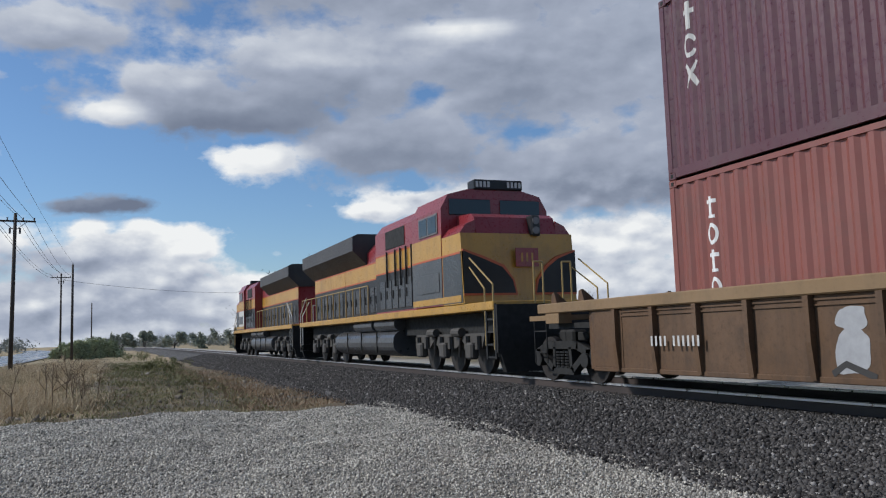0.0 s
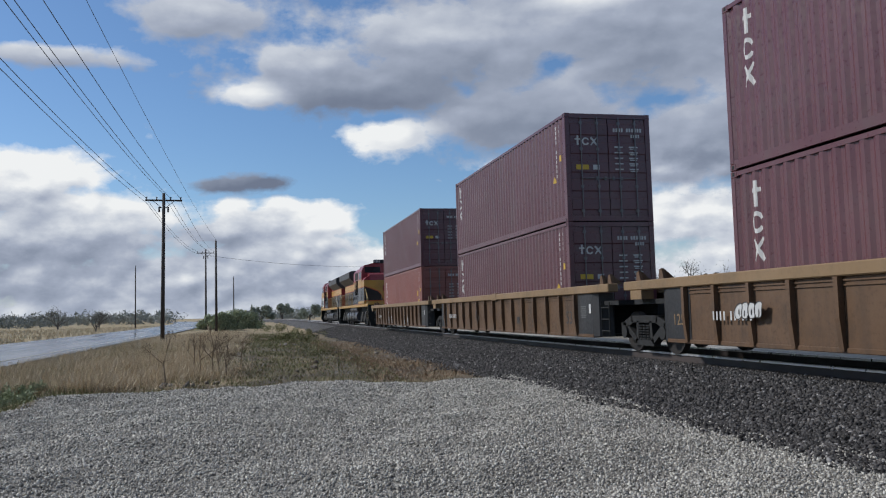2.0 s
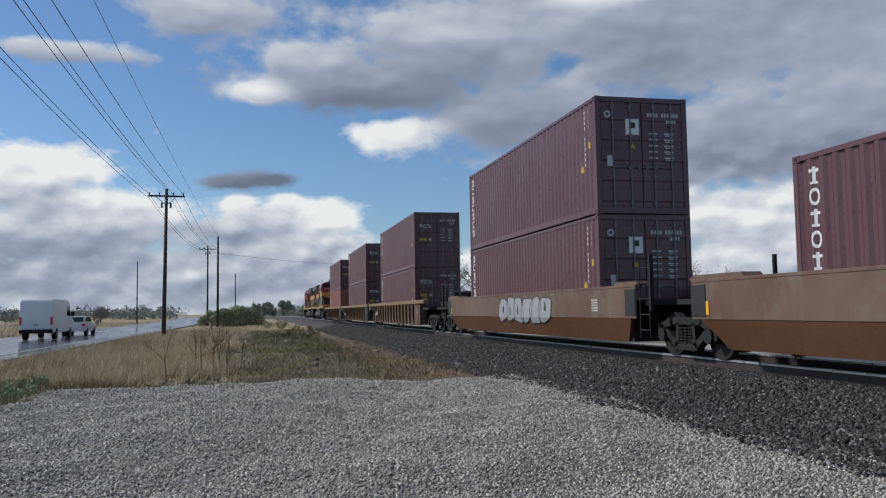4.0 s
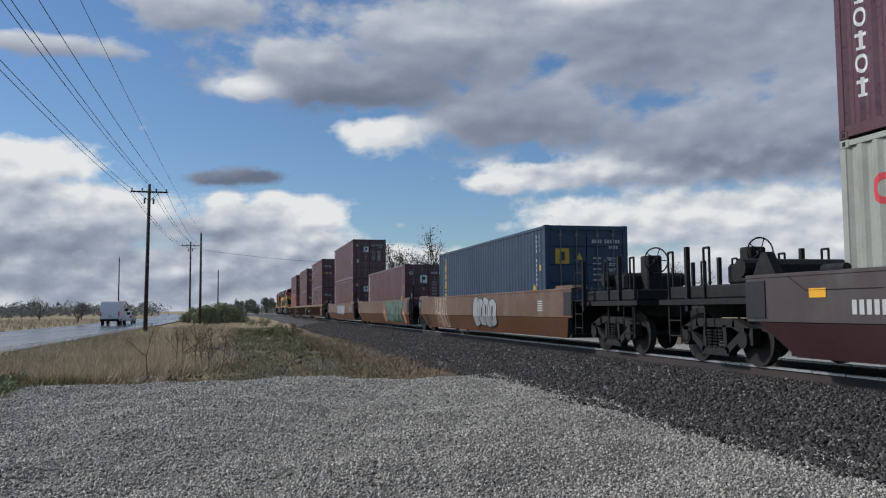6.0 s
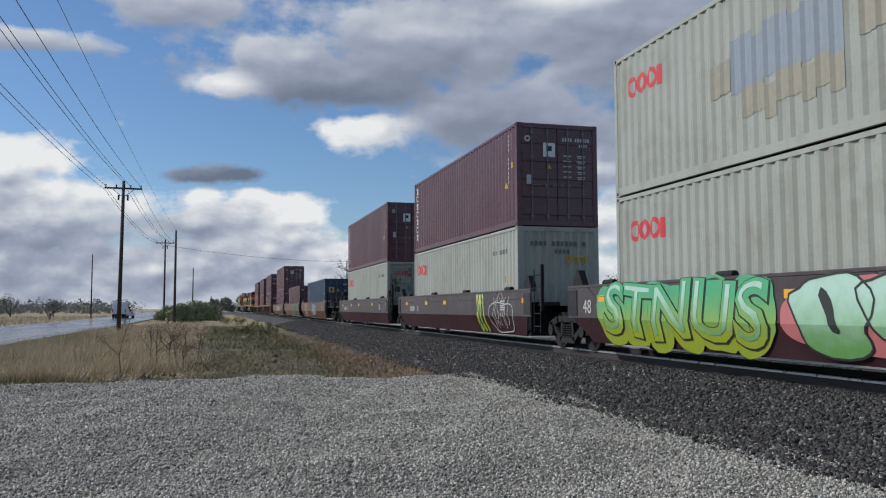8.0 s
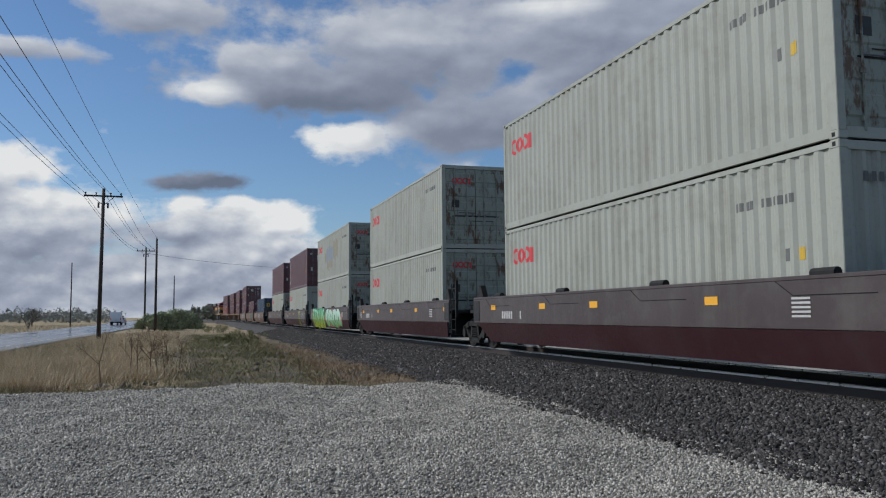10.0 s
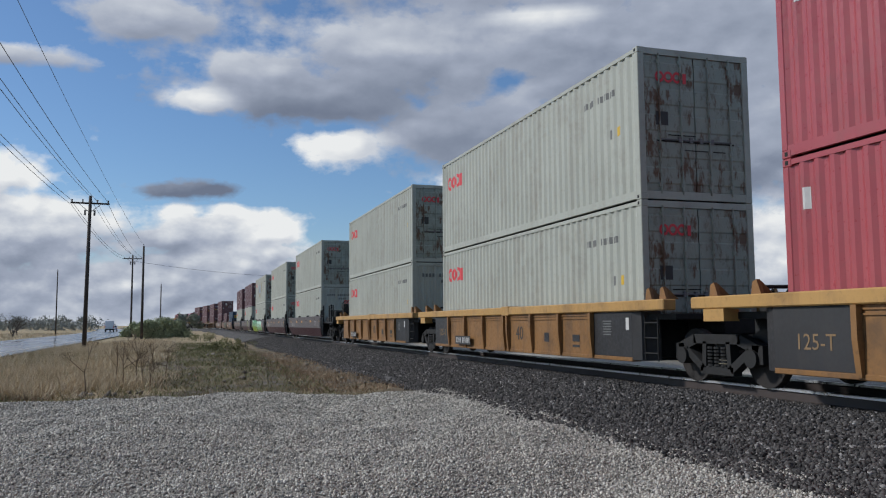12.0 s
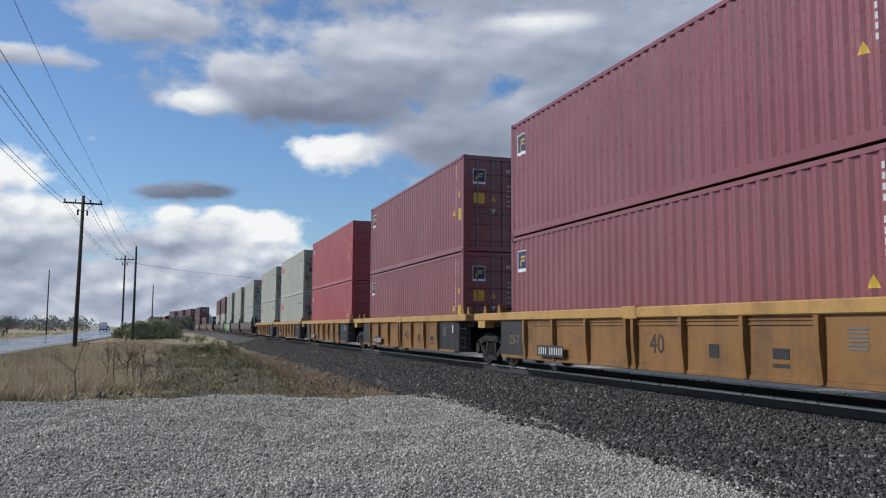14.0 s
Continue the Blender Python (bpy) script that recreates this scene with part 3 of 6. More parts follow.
def stone_material(name, dark, light, odd):
    n = Nodes(name)
    g = n.add("NewGeometry").outputs["Random Per Island"]
    ramp = n.add("ValToRGB", Fac=g)
    els = ramp.color_ramp.elements
    els[0].color, els[1].color = (*dark, 1), (*light, 1)
    e = els.new(0.93)
    e.color = (*light, 1)
    els[-1].color = (*odd, 1)
    f = n.noise(30, 4, n.coord(), 0.6)
    c = n.mix(n.span(f, 0.3, 0.7, 0.0, 0.35), ramp.outputs["Color"], dark)
    return n.finish(c, 0.85, 0.0, f, 0.3, 0.01, 0.3)


rs = np.random.RandomState(4)
n_g = 230000
gy = 4.6 + 15.0 * rs.uniform(0, 1, n_g) ** 1.25
gx = rs.uniform(-1, 1, n_g) * 0.5 + rs.uniform(-5.0, 7.5, n_g)
keep = (gx > -0.30 * gy - 0.8) & (gx < 5.85) & (pad_inside(gx, gy) > rs.normal(0, 0.16, n_g)) & (gx < 0.95 * gy + 1.0)
gx, gy = gx[keep], gy[keep]
gs = (0.0075 + 0.0135 * rs.uniform(0, 1, len(gx)) ** 2.2) * (0.85 + 0.022 * gy)
stones("pale_gravel", np.stack([gx, gy, ground_z(gx, gy) + gs * 0.4], -1), gs, stone_material("limestone_gravel", (0.115, 0.11, 0.098), (0.80, 0.755, 0.665), (0.04, 0.038, 0.034)),
       "loose pale limestone gravel covering the pad", "gravel")
n_b = 110000
by = 4.5 + 75.0 * rs.uniform(0, 1, n_b) ** 2.0
bo = rs.uniform(-3.85, -0.85, n_b)
bo = np.where(bo < -3.55, bo + rs.normal(0, 0.10, n_b) - 0.25 * np.maximum(0, np.sin(by * 1.7) * np.sin(by * 0.63)), bo)
bx = TRACK_X + bo
bs = 0.018 + 0.021 * rs.uniform(0, 1, n_b) ** 1.4
bs = np.where(bo > -1.5, bs * 0.75, bs)
bz = np.maximum(bed_z(bo), ground_z(bx, by)) + bs * 0.25
stones("ballast_stones", np.stack([bx, by, bz], -1), bs, stone_material("ballast_stone", (0.011, 0.0107, 0.011), (0.135, 0.125, 0.119), (0.40, 0.38, 0.36)),
       "dark grey crushed ballast stone on the track shoulder", "ballast")

# ---- containers: local origin at the middle of the base, y along the train, near side -x ----
CL, CW, CH = 12.192, 2.438, 2.896


def corrugated(bm, length, z0, z1, x_out, depth, pitch, flip):
    """A wall of trapezoid corrugations along y; x_out is its outer face, flip +1 if that faces +x."""
    n = int(round(length / pitch))
    p = length / n
    ys, xs_ = [], []
    for i in range(n):
        y = -length / 2 + i * p
        ys += [y, y + 0.26 * p, y + 0.50 * p, y + 0.76 * p]
        xs_ += [x_out, x_out, x_out - flip * depth, x_out - flip * depth]
    ys.append(length / 2)
    xs_.append(x_out)
    lo = [bm.verts.new((x, y, z0)) for x, y in zip(xs_, ys)]
    hi = [bm.verts.new((x, y, z1)) for x, y in zip(xs_, ys)]
    for i in range(len(ys) - 1):
        f = (lo[i], lo[i + 1], hi[i + 1], hi[i])
        bm.faces.new(f if flip > 0 else tuple(reversed(f)))


def container_parts(root, mat, doors=True, dark_end=None):
    hw, hl = CW / 2, CL / 2
    bm = bmesh.new()
    for sx in (-1, 1):
        for sy in (-1, 1):
            x0, x1 = sorted((sx * hw, sx * (hw - 0.14)))
            y0, y1 = sorted((sy * hl, sy * (hl - 0.12)))
            box(bm, x0, x1, y0, y1, 0.11, CH - 0.11, bevel=0.01)
        x0, x1 = sorted((sx * (hw - 0.005), sx * (hw - 0.07)))
        box(bm, x0, x1, -hl + 0.12, hl - 0.12, CH - 0.09, CH - 0.016)
        box(bm, x0, x1, -hl + 0.12, hl - 0.12, 0.03, 0.18)
    for sy in (-1, 1):
        y0, y1 = sorted((sy * (hl - 0.005), sy * (hl - 0.10)))
        box(bm, -hw + 0.14, hw - 0.14, y0, y1, CH - 0.13, CH - 0.01)
        box(bm, -hw + 0.14, hw - 0.14, y0, y1, 0.02, 0.17)
    part("frame", bm, mat, root)
    for sx in (-1, 1):
        bm = bmesh.new()
        corrugated(bm, CL - 0.24, 0.17, CH - 0.085, sx * (hw - 0.012), 0.036, 0.278, sx)
        part("side_panel", bm, mat, root)
        for sy in (-1, 1):
            for z in (0.0, CH - 0.118):
                bm = bmesh.new()
                x0, x1 = sorted((sx * (hw + 0.002), sx * (hw - 0.16)))
                y0, y1 = sorted((sy * (hl + 0.002), sy * (hl - 0.178)))
                box(bm, x0, x1, y0, y1, z, z + 0.118, bevel=0.012)
                cast = part("corner_casting", bm, mat, root)
                # the slot's dark hollow is drawn as a thin black plate on the face
                bm = bmesh.new()
                box(bm, *sorted((sx * (hw + 0.001), sx * (hw + 0.005))), *sorted((sy * (hl - 0.06), sy * (hl - 0.12))), z + 0.03, z + 0.09, bevel=0.001)
                part("slot", bm, M_BLACK, cast)
    bm = bmesh.new()
    box(bm, -hw + 0.06, hw - 0.06, -hl + 0.1, hl - 0.1, CH - 0.065, CH - 0.035)
    part("roof_panel", bm, mat, root)
    bm = bmesh.new()
    box(bm, -hw + 0.06, hw - 0.06, -hl + 0.1, hl - 0.1, 0.10, 0.15)
    part("floor", bm, M_BLACK, root)
    # forward end: vertical corrugations
    bm = bmesh.new()
    corrugated(bm, CW - 0.28, 0.17, CH - 0.13, hl - 0.02, 0.04, 0.24, 1)
    end = part("end_wall", bm, mat, root)
    end.matrix_basis = pose(0, 0, 0, 0, 0, 90)
    if not doors:
        bm = bmesh.new()
        corrugated(bm, CW - 0.28, 0.17, CH - 0.13, hl - 0.02, 0.04, 0.24, 1)
        end = part("end_wall", bm, mat, root)
        end.matrix_basis = pose(0, 0, 0, 0, 0, -90)
        return
    # rear end: two door leaves with lock rods
    dm = dark_end or mat
    for sx in (-1, 1):
        bm = bmesh.new()
        x0, x1 = sorted((sx * 0.012, sx * (hw - 0.15)))
        prof = [(-hl + 0.07, 0.18), (-hl + 0.032, 0.18)]      # one leaf with five pressed panels
        for k in range(5):
            z = 0.30 + k * 0.50
            prof += [(-hl + 0.032, z), (-hl + 0.016, z + 0.03), (-hl + 0.016, z + 0.30), (-hl + 0.032, z + 0.33)]
        prof += [(-hl + 0.032, CH - 0.14), (-hl + 0.07, CH - 0.14)]
        prism(bm, prof, "x", x0, x1)
        door = part("door", bm, dm, root)
        for f in (0.28, 0.72):
            x = x0 + (x1 - x0) * f
            bm = bmesh.new()
            rod(bm, (x, -hl + 0.0, 0.12), (x, -hl + 0.0, CH - 0.10), 0.019, 8)
            for z in (0.25, 0.9, 1.9, 2.6):
                box(bm, x - 0.045, x + 0.045, -hl - 0.012, -hl + 0.03, z, z + 0.07)
            part("lock_rod", bm, M_BAR if mat is not M_GREY_WHITE else dm, door)
            bm = bmesh.new()
            rod(bm, (x, -hl - 0.01, 1.15), (x - sx * 0.42, -hl - 0.015, 1.15), 0.014, 6)
            box(bm, x - sx * 0.42 - 0.03, x - sx * 0.42 + 0.03, -hl - 0.02, -hl + 0.03, 1.10, 1.20)
            part("door_handle", bm, M_BAR, door)


def code_marks(root, x, y, z, vertical=True, mat=None, h=0.085, cols=11):
    """A column or row of small bars for a registration number."""
    cells = []
    for k in range(cols):
        if k in (4,):
            continue
        cells.append((0, -k * h * 1.55, h * 0.55, h) if vertical else (k * h * 0.95, 0, h * 0.6, h))
    return marks("number_mark", cells, mat or M_OFFWHITE, root, on_near(x, y, z))


def rear_marks(root, mat=None):
    rnd = random.Random(len(root.name))
    cells = [(k * 0.078, 0.0, 0.052, 0.10) for k in range(4)] + [(0.38 + k * 0.078, 0.0, 0.052, 0.10) for k in range(6)]
    cells += [(0.50 + k * 0.07, -0.16, 0.045, 0.085) for k in range(4)]
    for r in range(5):
        cells += [(0.12, -0.46 - 0.15 * r, 0.24, 0.035), (0.54, -0.46 - 0.15 * r, 0.26, 0.035), (0.54, -0.51 - 0.15 * r, 0.20, 0.03)]
    return marks("weight_mark", cells, mat or M_OFFWHITE, root, on_rear(0.18, -CL / 2 + 0.012, 2.46))


def triangle(root, m, s=0.14, mat=None):
    bm = bmesh.new()
    prism(bm, [(-s / 2, 0), (s / 2, 0), (0, s)], "z", 0, 0.004)
    ob = part("warning_triangle", bm, mat or M_LABEL_Y, root)
    ob.matrix_basis = m


def side_labels(root, rear_y=-5.4, mat=None):
    x = -CW / 2 + 0.004
    code_marks(root, x, rear_y, 2.62, mat=mat)
    code_marks(root, x, rear_y - 0.22, 2.62, mat=mat, cols=4)
    triangle(root, on_near(x, rear_y - 0.05 + 0.28, 1.15), 0.17)
    plate("label", 0.14, 0.16, M_LABEL_Y, root, on_near(x, rear_y - 0.25, 1.75), "yellow label")


def vertical_logo(root, material, y, z, size, letters):
    """A maker's mark running down the forward end, as plain upright blocks and rings."""
    bm = bmesh.new()
    for k in range(letters):
        cy = -k * size * 1.22
        if k % 2:
            ring_shape(bm, 0, cy, size * 0.5, size * 0.19, sx=0.72)
        else:
            box(bm, -size * 0.10, size * 0.08, cy - size * 0.5, cy + size * 0.5, 0, 0.003)
            box(bm, -size * 0.32, size * 0.32, cy + size * 0.18, cy + size * 0.36, 0.0005, 0.0035)
            box(bm, -size * 0.24, size * 0.24, cy - size * 0.5, cy - size * 0.36, 0.0005, 0.0035)
    ob = part("maker_mark", bm, material, root)
    ob.matrix_basis = on_near(-CW / 2 + 0.004, y, z)


def ring_logo(root, material, m, s):
    """Three linked rings and a bar, in one colour."""
    bm = bmesh.new()
    for k, (a0, a1) in enumerate(((0, 360), (0, 360), (0, 360))):
        ring_shape(bm, k * s * 0.86, 0, s * 0.5, s * 0.22, a0, a1, 0.9)
    box(bm, s * 2.28, s * 2.62, -s * 0.5, s * 0.4, 0, 0.003)
    ob = part("maker_mark", bm, material, root)
    ob.matrix_basis = m


def flag_logo(root, m, s):
    """A dark square with a light sweep, framed in white."""
    plate("maker_plate", s * 1.1, s * 1.25, M_WHITE, root, m, thick=0.003)
    pl = plate("maker_plate", s, s, M_MARK_NAVY, root, m @ Matrix.Translation((0, s * 0.07, 0.002)), thick=0.004)
    bm = bmesh.new()
    stroke(bm, [(-0.32 * s, -0.2 * s), (-0.15 * s, 0.1 * s), (0.05 * s, 0.22 * s), (0.36 * s, 0.26 * s)], 0.12 * s, 0.0075)
    stroke(bm, [(-0.28 * s, -0.3 * s), (-0.1 * s, -0.05 * s), (0.1 * s, 0.02 * s), (0.30 * s, 0.03 * s)], 0.11 * s, 0.0075)
    ob = part("maker_mark", bm, M_LABEL_Y, root)
    ob.matrix_basis = m


CON_X = -CW / 2 + 0.004
M_FADED = plain("faded_dark_marking", (0.13, 0.13, 0.125), 0.7, 0.0, 0.4)
CON_Y = -CL / 2 + 0.010


def paint_patch(root, first, count, z0, z1, material, label, layer=0):
    """A repainted stretch that follows the corrugations; first is counted from the forward end."""
    p = (CL - 0.24) / 43
    bm = bmesh.new()
    for i in range(count):
        y1 = (CL - 0.24) / 2 - (first + i) * p
        lift = 0.10 * math.sin(i * 2.3) + 0.05 * math.sin(i * 5.1)
        ys = [y1 - p, y1 - 0.74 * p, y1 - 0.50 * p, y1 - 0.24 * p, y1]
        xo = -CW / 2 + 0.012 - 0.004 - 0.003 * layer
        xs_ = [xo, xo, xo + 0.036, xo + 0.036, xo]
        lo = [bm.verts.new((x, y, z0 + lift)) for x, y in zip(xs_, ys)]
        hi = [bm.verts.new((x, y, z1 + 0.7 * lift)) for x, y in zip(xs_, ys)]
        for j in range(4):
            bm.faces.new((lo[j + 1], lo[j], hi[j], hi[j + 1]))
    bmesh.ops.remove_doubles(bm, verts=bm.verts[:], dist=0.0005)
    part("paint_patch", bm, material, root, label)


def corrugation(y):
    """Depth of the side wall at y below its outer face."""
    u = ((y + (CL - 0.24) / 2) % ((CL - 0.24) / 43)) / ((CL - 0.24) / 43)
    return 0.036 * max(0.0, min(1.0, (u - 0.26) / 0.24, (1.0 - u) / 0.24))


def lay_on_side(root):
    """Presses flat marks on the near side into its corrugations."""
    p = (CL - 0.24) / 43
    for ob in list(root.children):
        if ob.name.split(".")[0] not in ("maker_mark", "maker_plate", "maker_strip", "label", "number_mark", "warning_triangle"):
            continue
        m = ob.matrix_basis
        if abs(m.col[2][0] + 1) > 1e-3:      # not on the near side
            continue
        yc = m.translation.y
        bm = bmesh.new()
        bm.from_mesh(ob.data)
        ly = [yc - v.co.x * m.to_scale().x for v in bm.verts]
        lo, hi = min(ly), max(ly)
        for i in range(44):
            for f in (0.0, 0.26, 0.50, 0.76):
                y = -(CL - 0.24) / 2 + (i + f) * p
                if lo < y < hi:
                    bmesh.ops.bisect_plane(bm, geom=bm.verts[:] + bm.edges[:] + bm.faces[:], plane_co=((yc - y) / m.to_scale().x, 0, 0), plane_no=(1, 0, 0))
        for v in bm.verts:
            v.co.z -= corrugation(yc - v.co.x * m.to_scale().x) + 0.008
        bm.to_mesh(ob.data)
        bm.free()


M_STRIP = plain("dull_yellow_strip", (0.42, 0.25, 0.06), 0.55, 0.0, 0.25)


def container(kind, end_mark=False):
    looks = {
        "tex": (M_MAROON, "maroon corrugated shipping container with white maker's marks"),
        "triton": (M_ORANGE_RED, "faded orange-red corrugated shipping container with white marks"),
        "cai": (M_MAROON_DEEP, "deep maroon corrugated shipping container with a white door plate"),
        "white": (M_GREY_WHITE, "rust-flecked greenish-white corrugated shipping container with red rings"),
        "white_blank": (M_GREY_WHITE, "greenish-white shipping container with a plain corrugated end"),
        "white_patched": (M_GREY_WHITE, "greenish-white shipping container with blue and tan patches of repair"),
        "blue": (M_BLUE, "dark blue corrugated shipping container with a yellow strip"),
        "red": (M_RED, "bright faded red corrugated shipping container"),
        "rose": (M_MAROON_ROSE, "faded rose-maroon corrugated shipping container with a navy plate"),
    }
    mat, label = looks[kind]
    root = empty("shipping_container", label, "container", "stacked containers")
    container_parts(root, mat, doors=kind != "white_blank", dark_end=M_WHITE_RUSTY if mat is M_GREY_WHITE else None)
    if kind == "tex":
        bm = bmesh.new()
        for k, cy in enumerate((0.0, -0.50, -0.98)):
            if k == 0:
                box(bm, -0.05, 0.05, cy - 0.22, cy + 0.25, 0, 0.003)
                box(bm, -0.14, 0.14, cy + 0.04, cy + 0.12, 0.0005, 0.0035)
            elif k == 1:
                ring_shape(bm, 0, cy, 0.20, 0.08, 20, 330, 0.85)
            else:
                stroke(bm, [(-0.14, cy + 0.2), (0.14, cy - 0.2)], 0.09)
                stroke(bm, [(0.14, cy + 0.2), (-0.14, cy - 0.2)], 0.06, 0.0036)
        ob = part("maker_mark", bm, M_OFFWHITE, root)
        ob.matrix_basis = on_near(CON_X, CL / 2 - 0.66, 2.42) @ Matrix.Diagonal((0.85, 0.92, 1, 1))
        bm = bmesh.new()
        box(bm, -0.30, -0.24, -0.12, 0.16, 0, 0.003)
        box(bm, -0.36, -0.17, 0.03, 0.08, 0.0005, 0.0035)
        ring_shape(bm, -0.02, -0.01, 0.12, 0.05, 20, 330)
        stroke(bm, [(0.14, 0.11), (0.34, -0.12)], 0.06)
        stroke(bm, [(0.34, 0.11), (0.14, -0.12)], 0.04, 0.0036)
        ob = part("maker_mark", bm, M_OFFWHITE, root)
        ob.matrix_basis = on_rear(-0.62, CON_Y, 2.15) @ Matrix.Diagonal((0.9, 0.9, 1, 1))
        rear_marks(root)
        side_labels(root)
        plate("label", 0.36, 0.13, M_LABEL_Y, root, on_rear(-0.75, CON_Y, 1.45), "yellow label")
        plate("label", 0.18, 0.13, M_OFFWHITE, root, on_rear(-0.36, CON_Y, 1.45))
    elif kind == "triton":
        vertical_logo(root, M_WHITE, CL / 2 - 0.90, 2.36, 0.32, 6)
        rear_marks(root)
        side_labels(root)
        plate("label", 0.25, 0.25, M_LABEL_Y, root, on_near(CON_X, -5.0, 1.6), "yellow label")
    elif kind == "cai":
        vertical_logo(root, M_WHITE, CL / 2 - 0.45, 2.55, 0.26, 7)
        plate("maker_plate", 0.36, 0.40, M_WHITE, root, on_rear(-0.25, CON_Y, 2.15), "white square plate")
        plate("maker_mark", 0.16, 0.14, M_MARK_DARK, root, on_rear(-0.25, CON_Y - 0.004, 2.19))
        rear_marks(root)
        side_labels(root)
        triangle(root, on_rear(-0.25, CON_Y, 1.62))
        plate("label", 0.16, 0.26, M_OFFWHITE, root, on_rear(-0.85, CON_Y, 1.30))
        bm = bmesh.new()
        ring_shape(bm, 0, 0, 0.09, 0.045)
        ob = part("maker_mark", bm, M_OFFWHITE, root)
        ob.matrix_basis = on_rear(-0.9, CON_Y, 2.45)
    elif kind in ("white", "white_patched", "white_blank"):
        ring_logo(root, M_MARK_RED, on_near(CON_X, CL / 2 - 0.75, 2.15), 0.42)
        ring_logo(root, M_LABEL_Y if end_mark else M_MARK_RED, on_rear(-0.75 if kind != "white_blank" else 0.30, CON_Y, 2.35 if kind != "white_blank" else 2.0), 0.22)
        code_marks(root, CON_X, -3.9, 2.25, False, M_FADED, 0.13)
        plate("label", 0.16, 0.18, M_LABEL_Y, root, on_near(CON_X, -5.3, 1.45), "yellow label")
        plate("label", 0.12, 0.18, M_FADED, root, on_near(CON_X, -5.0, 1.45))
        if kind == "white_blank":
            marks("weight_mark", [(k * 0.13, 0.0, 0.075, 0.13) for k in (0, 1, 2, 3, 5, 6, 7, 8, 9, 10, 12)] + [(0.72 + k * 0.12, -0.22, 0.07, 0.11) for k in range(4)], M_FADED, root, on_rear(-0.80, CON_Y, 2.42))
            lay_on_side(root)
            return root
        plate("vent_plate", 0.26, 0.26, M_MARK_DARK, root, on_rear(-0.72, CON_Y, 1.55), "dark square vent")
        marks("rust_band", [(0, 0, 1.7, 0.03), (0.2, -0.16, 0.9, 0.02), (-0.3, 0.12, 0.6, 0.02)], M_TIE, root, on_rear(0.0, CON_Y, 1.12))
        if kind == "white_patched":
            M_PATCH_B = plain("pale_blue_patch_paint", (0.25, 0.285, 0.325), 0.6, 0.0, 0.2)
            M_PATCH_T = plain("tan_patch_paint", (0.31, 0.285, 0.215), 0.6, 0.0, 0.25)
            paint_patch(root, 14, 9, 1.15, 2.05, M_PATCH_B, "pale blue patch")
            paint_patch(root, 15, 8, 0.72, 1.20, M_PATCH_T, "tan patch", 1)
            paint_patch(root, 12, 2, 1.2, 1.75, M_PATCH_T, "tan patch", 2)
            paint_patch(root, 24, 6, 1.25, 2.3, M_PATCH_T, "tan patch", 2)
    elif kind == "blue":
        plate("maker_strip", 0.34, 2.35, M_STRIP, root, on_near(CON_X, CL / 2 - 0.95, 1.45), "yellow upright strip")
        bm = bmesh.new()
        for k in range(6):
            cy = 1.0 - k * 0.38
            box(bm, -0.08, -0.03, cy - 0.13, cy + 0.13, 0, 0.003)
            if k % 3 != 1:
                box(bm, -0.028, 0.08, cy + 0.08, cy + 0.13, 0, 0.003)
            if k % 3 != 2:
                box(bm, -0.028, 0.07, cy - 0.03, cy + 0.02, 0, 0.003)
            if k % 2:
                box(bm, 0.071, 0.11, cy - 0.13, cy + 0.05, 0, 0.003)
        part("maker_mark", bm, M_MARK_DARK, root).matrix_basis = on_near(CON_X - 0.004, CL / 2 - 0.95, 1.45)
        plate("maker_plate", 0.40, 0.42, M_LABEL_Y, root, on_rear(-0.72, CON_Y, 2.05), "yellow square plate")
        plate("maker_mark", 0.10, 0.24, M_MARK_DARK, root, on_rear(-0.70, CON_Y - 0.004, 2.05))
        triangle(root, on_rear(-0.22, CON_Y, 1.95), 0.2)
        rear_marks(root)
        side_labels(root)
    elif kind == "red":
        plate("maker_mark", 0.12, 0.30, M_OFFWHITE, root, on_near(CON_X, CL / 2 - 0.42, 2.30))
        rear_marks(root)
        side_labels(root)
    elif kind == "rose":
        flag_logo(root, on_near(CON_X, CL / 2 - 0.62, 2.28), 0.42)
        flag_logo(root, on_rear(-0.72, CON_Y, 2.25), 0.36)
        plate("label", 0.34, 0.32, M_LABEL_Y, root, on_rear(-0.72, CON_Y, 1.60), "yellow label")
        triangle(root, on_rear(-0.28, CON_Y, 1.52), 0.2)
        triangle(root, on_rear(-0.28, CON_Y, 1.30) @ pose(0, 0, 0, 0, 0, 180), 0.18, M_OFFWHITE)
        rear_marks(root)
        side_labels(root)
        plate("label", 0.20, 0.36, M_LABEL_Y, root, on_near(CON_X, -5.68, 1.15), "yellow label")
    lay_on_side(root)
    return root


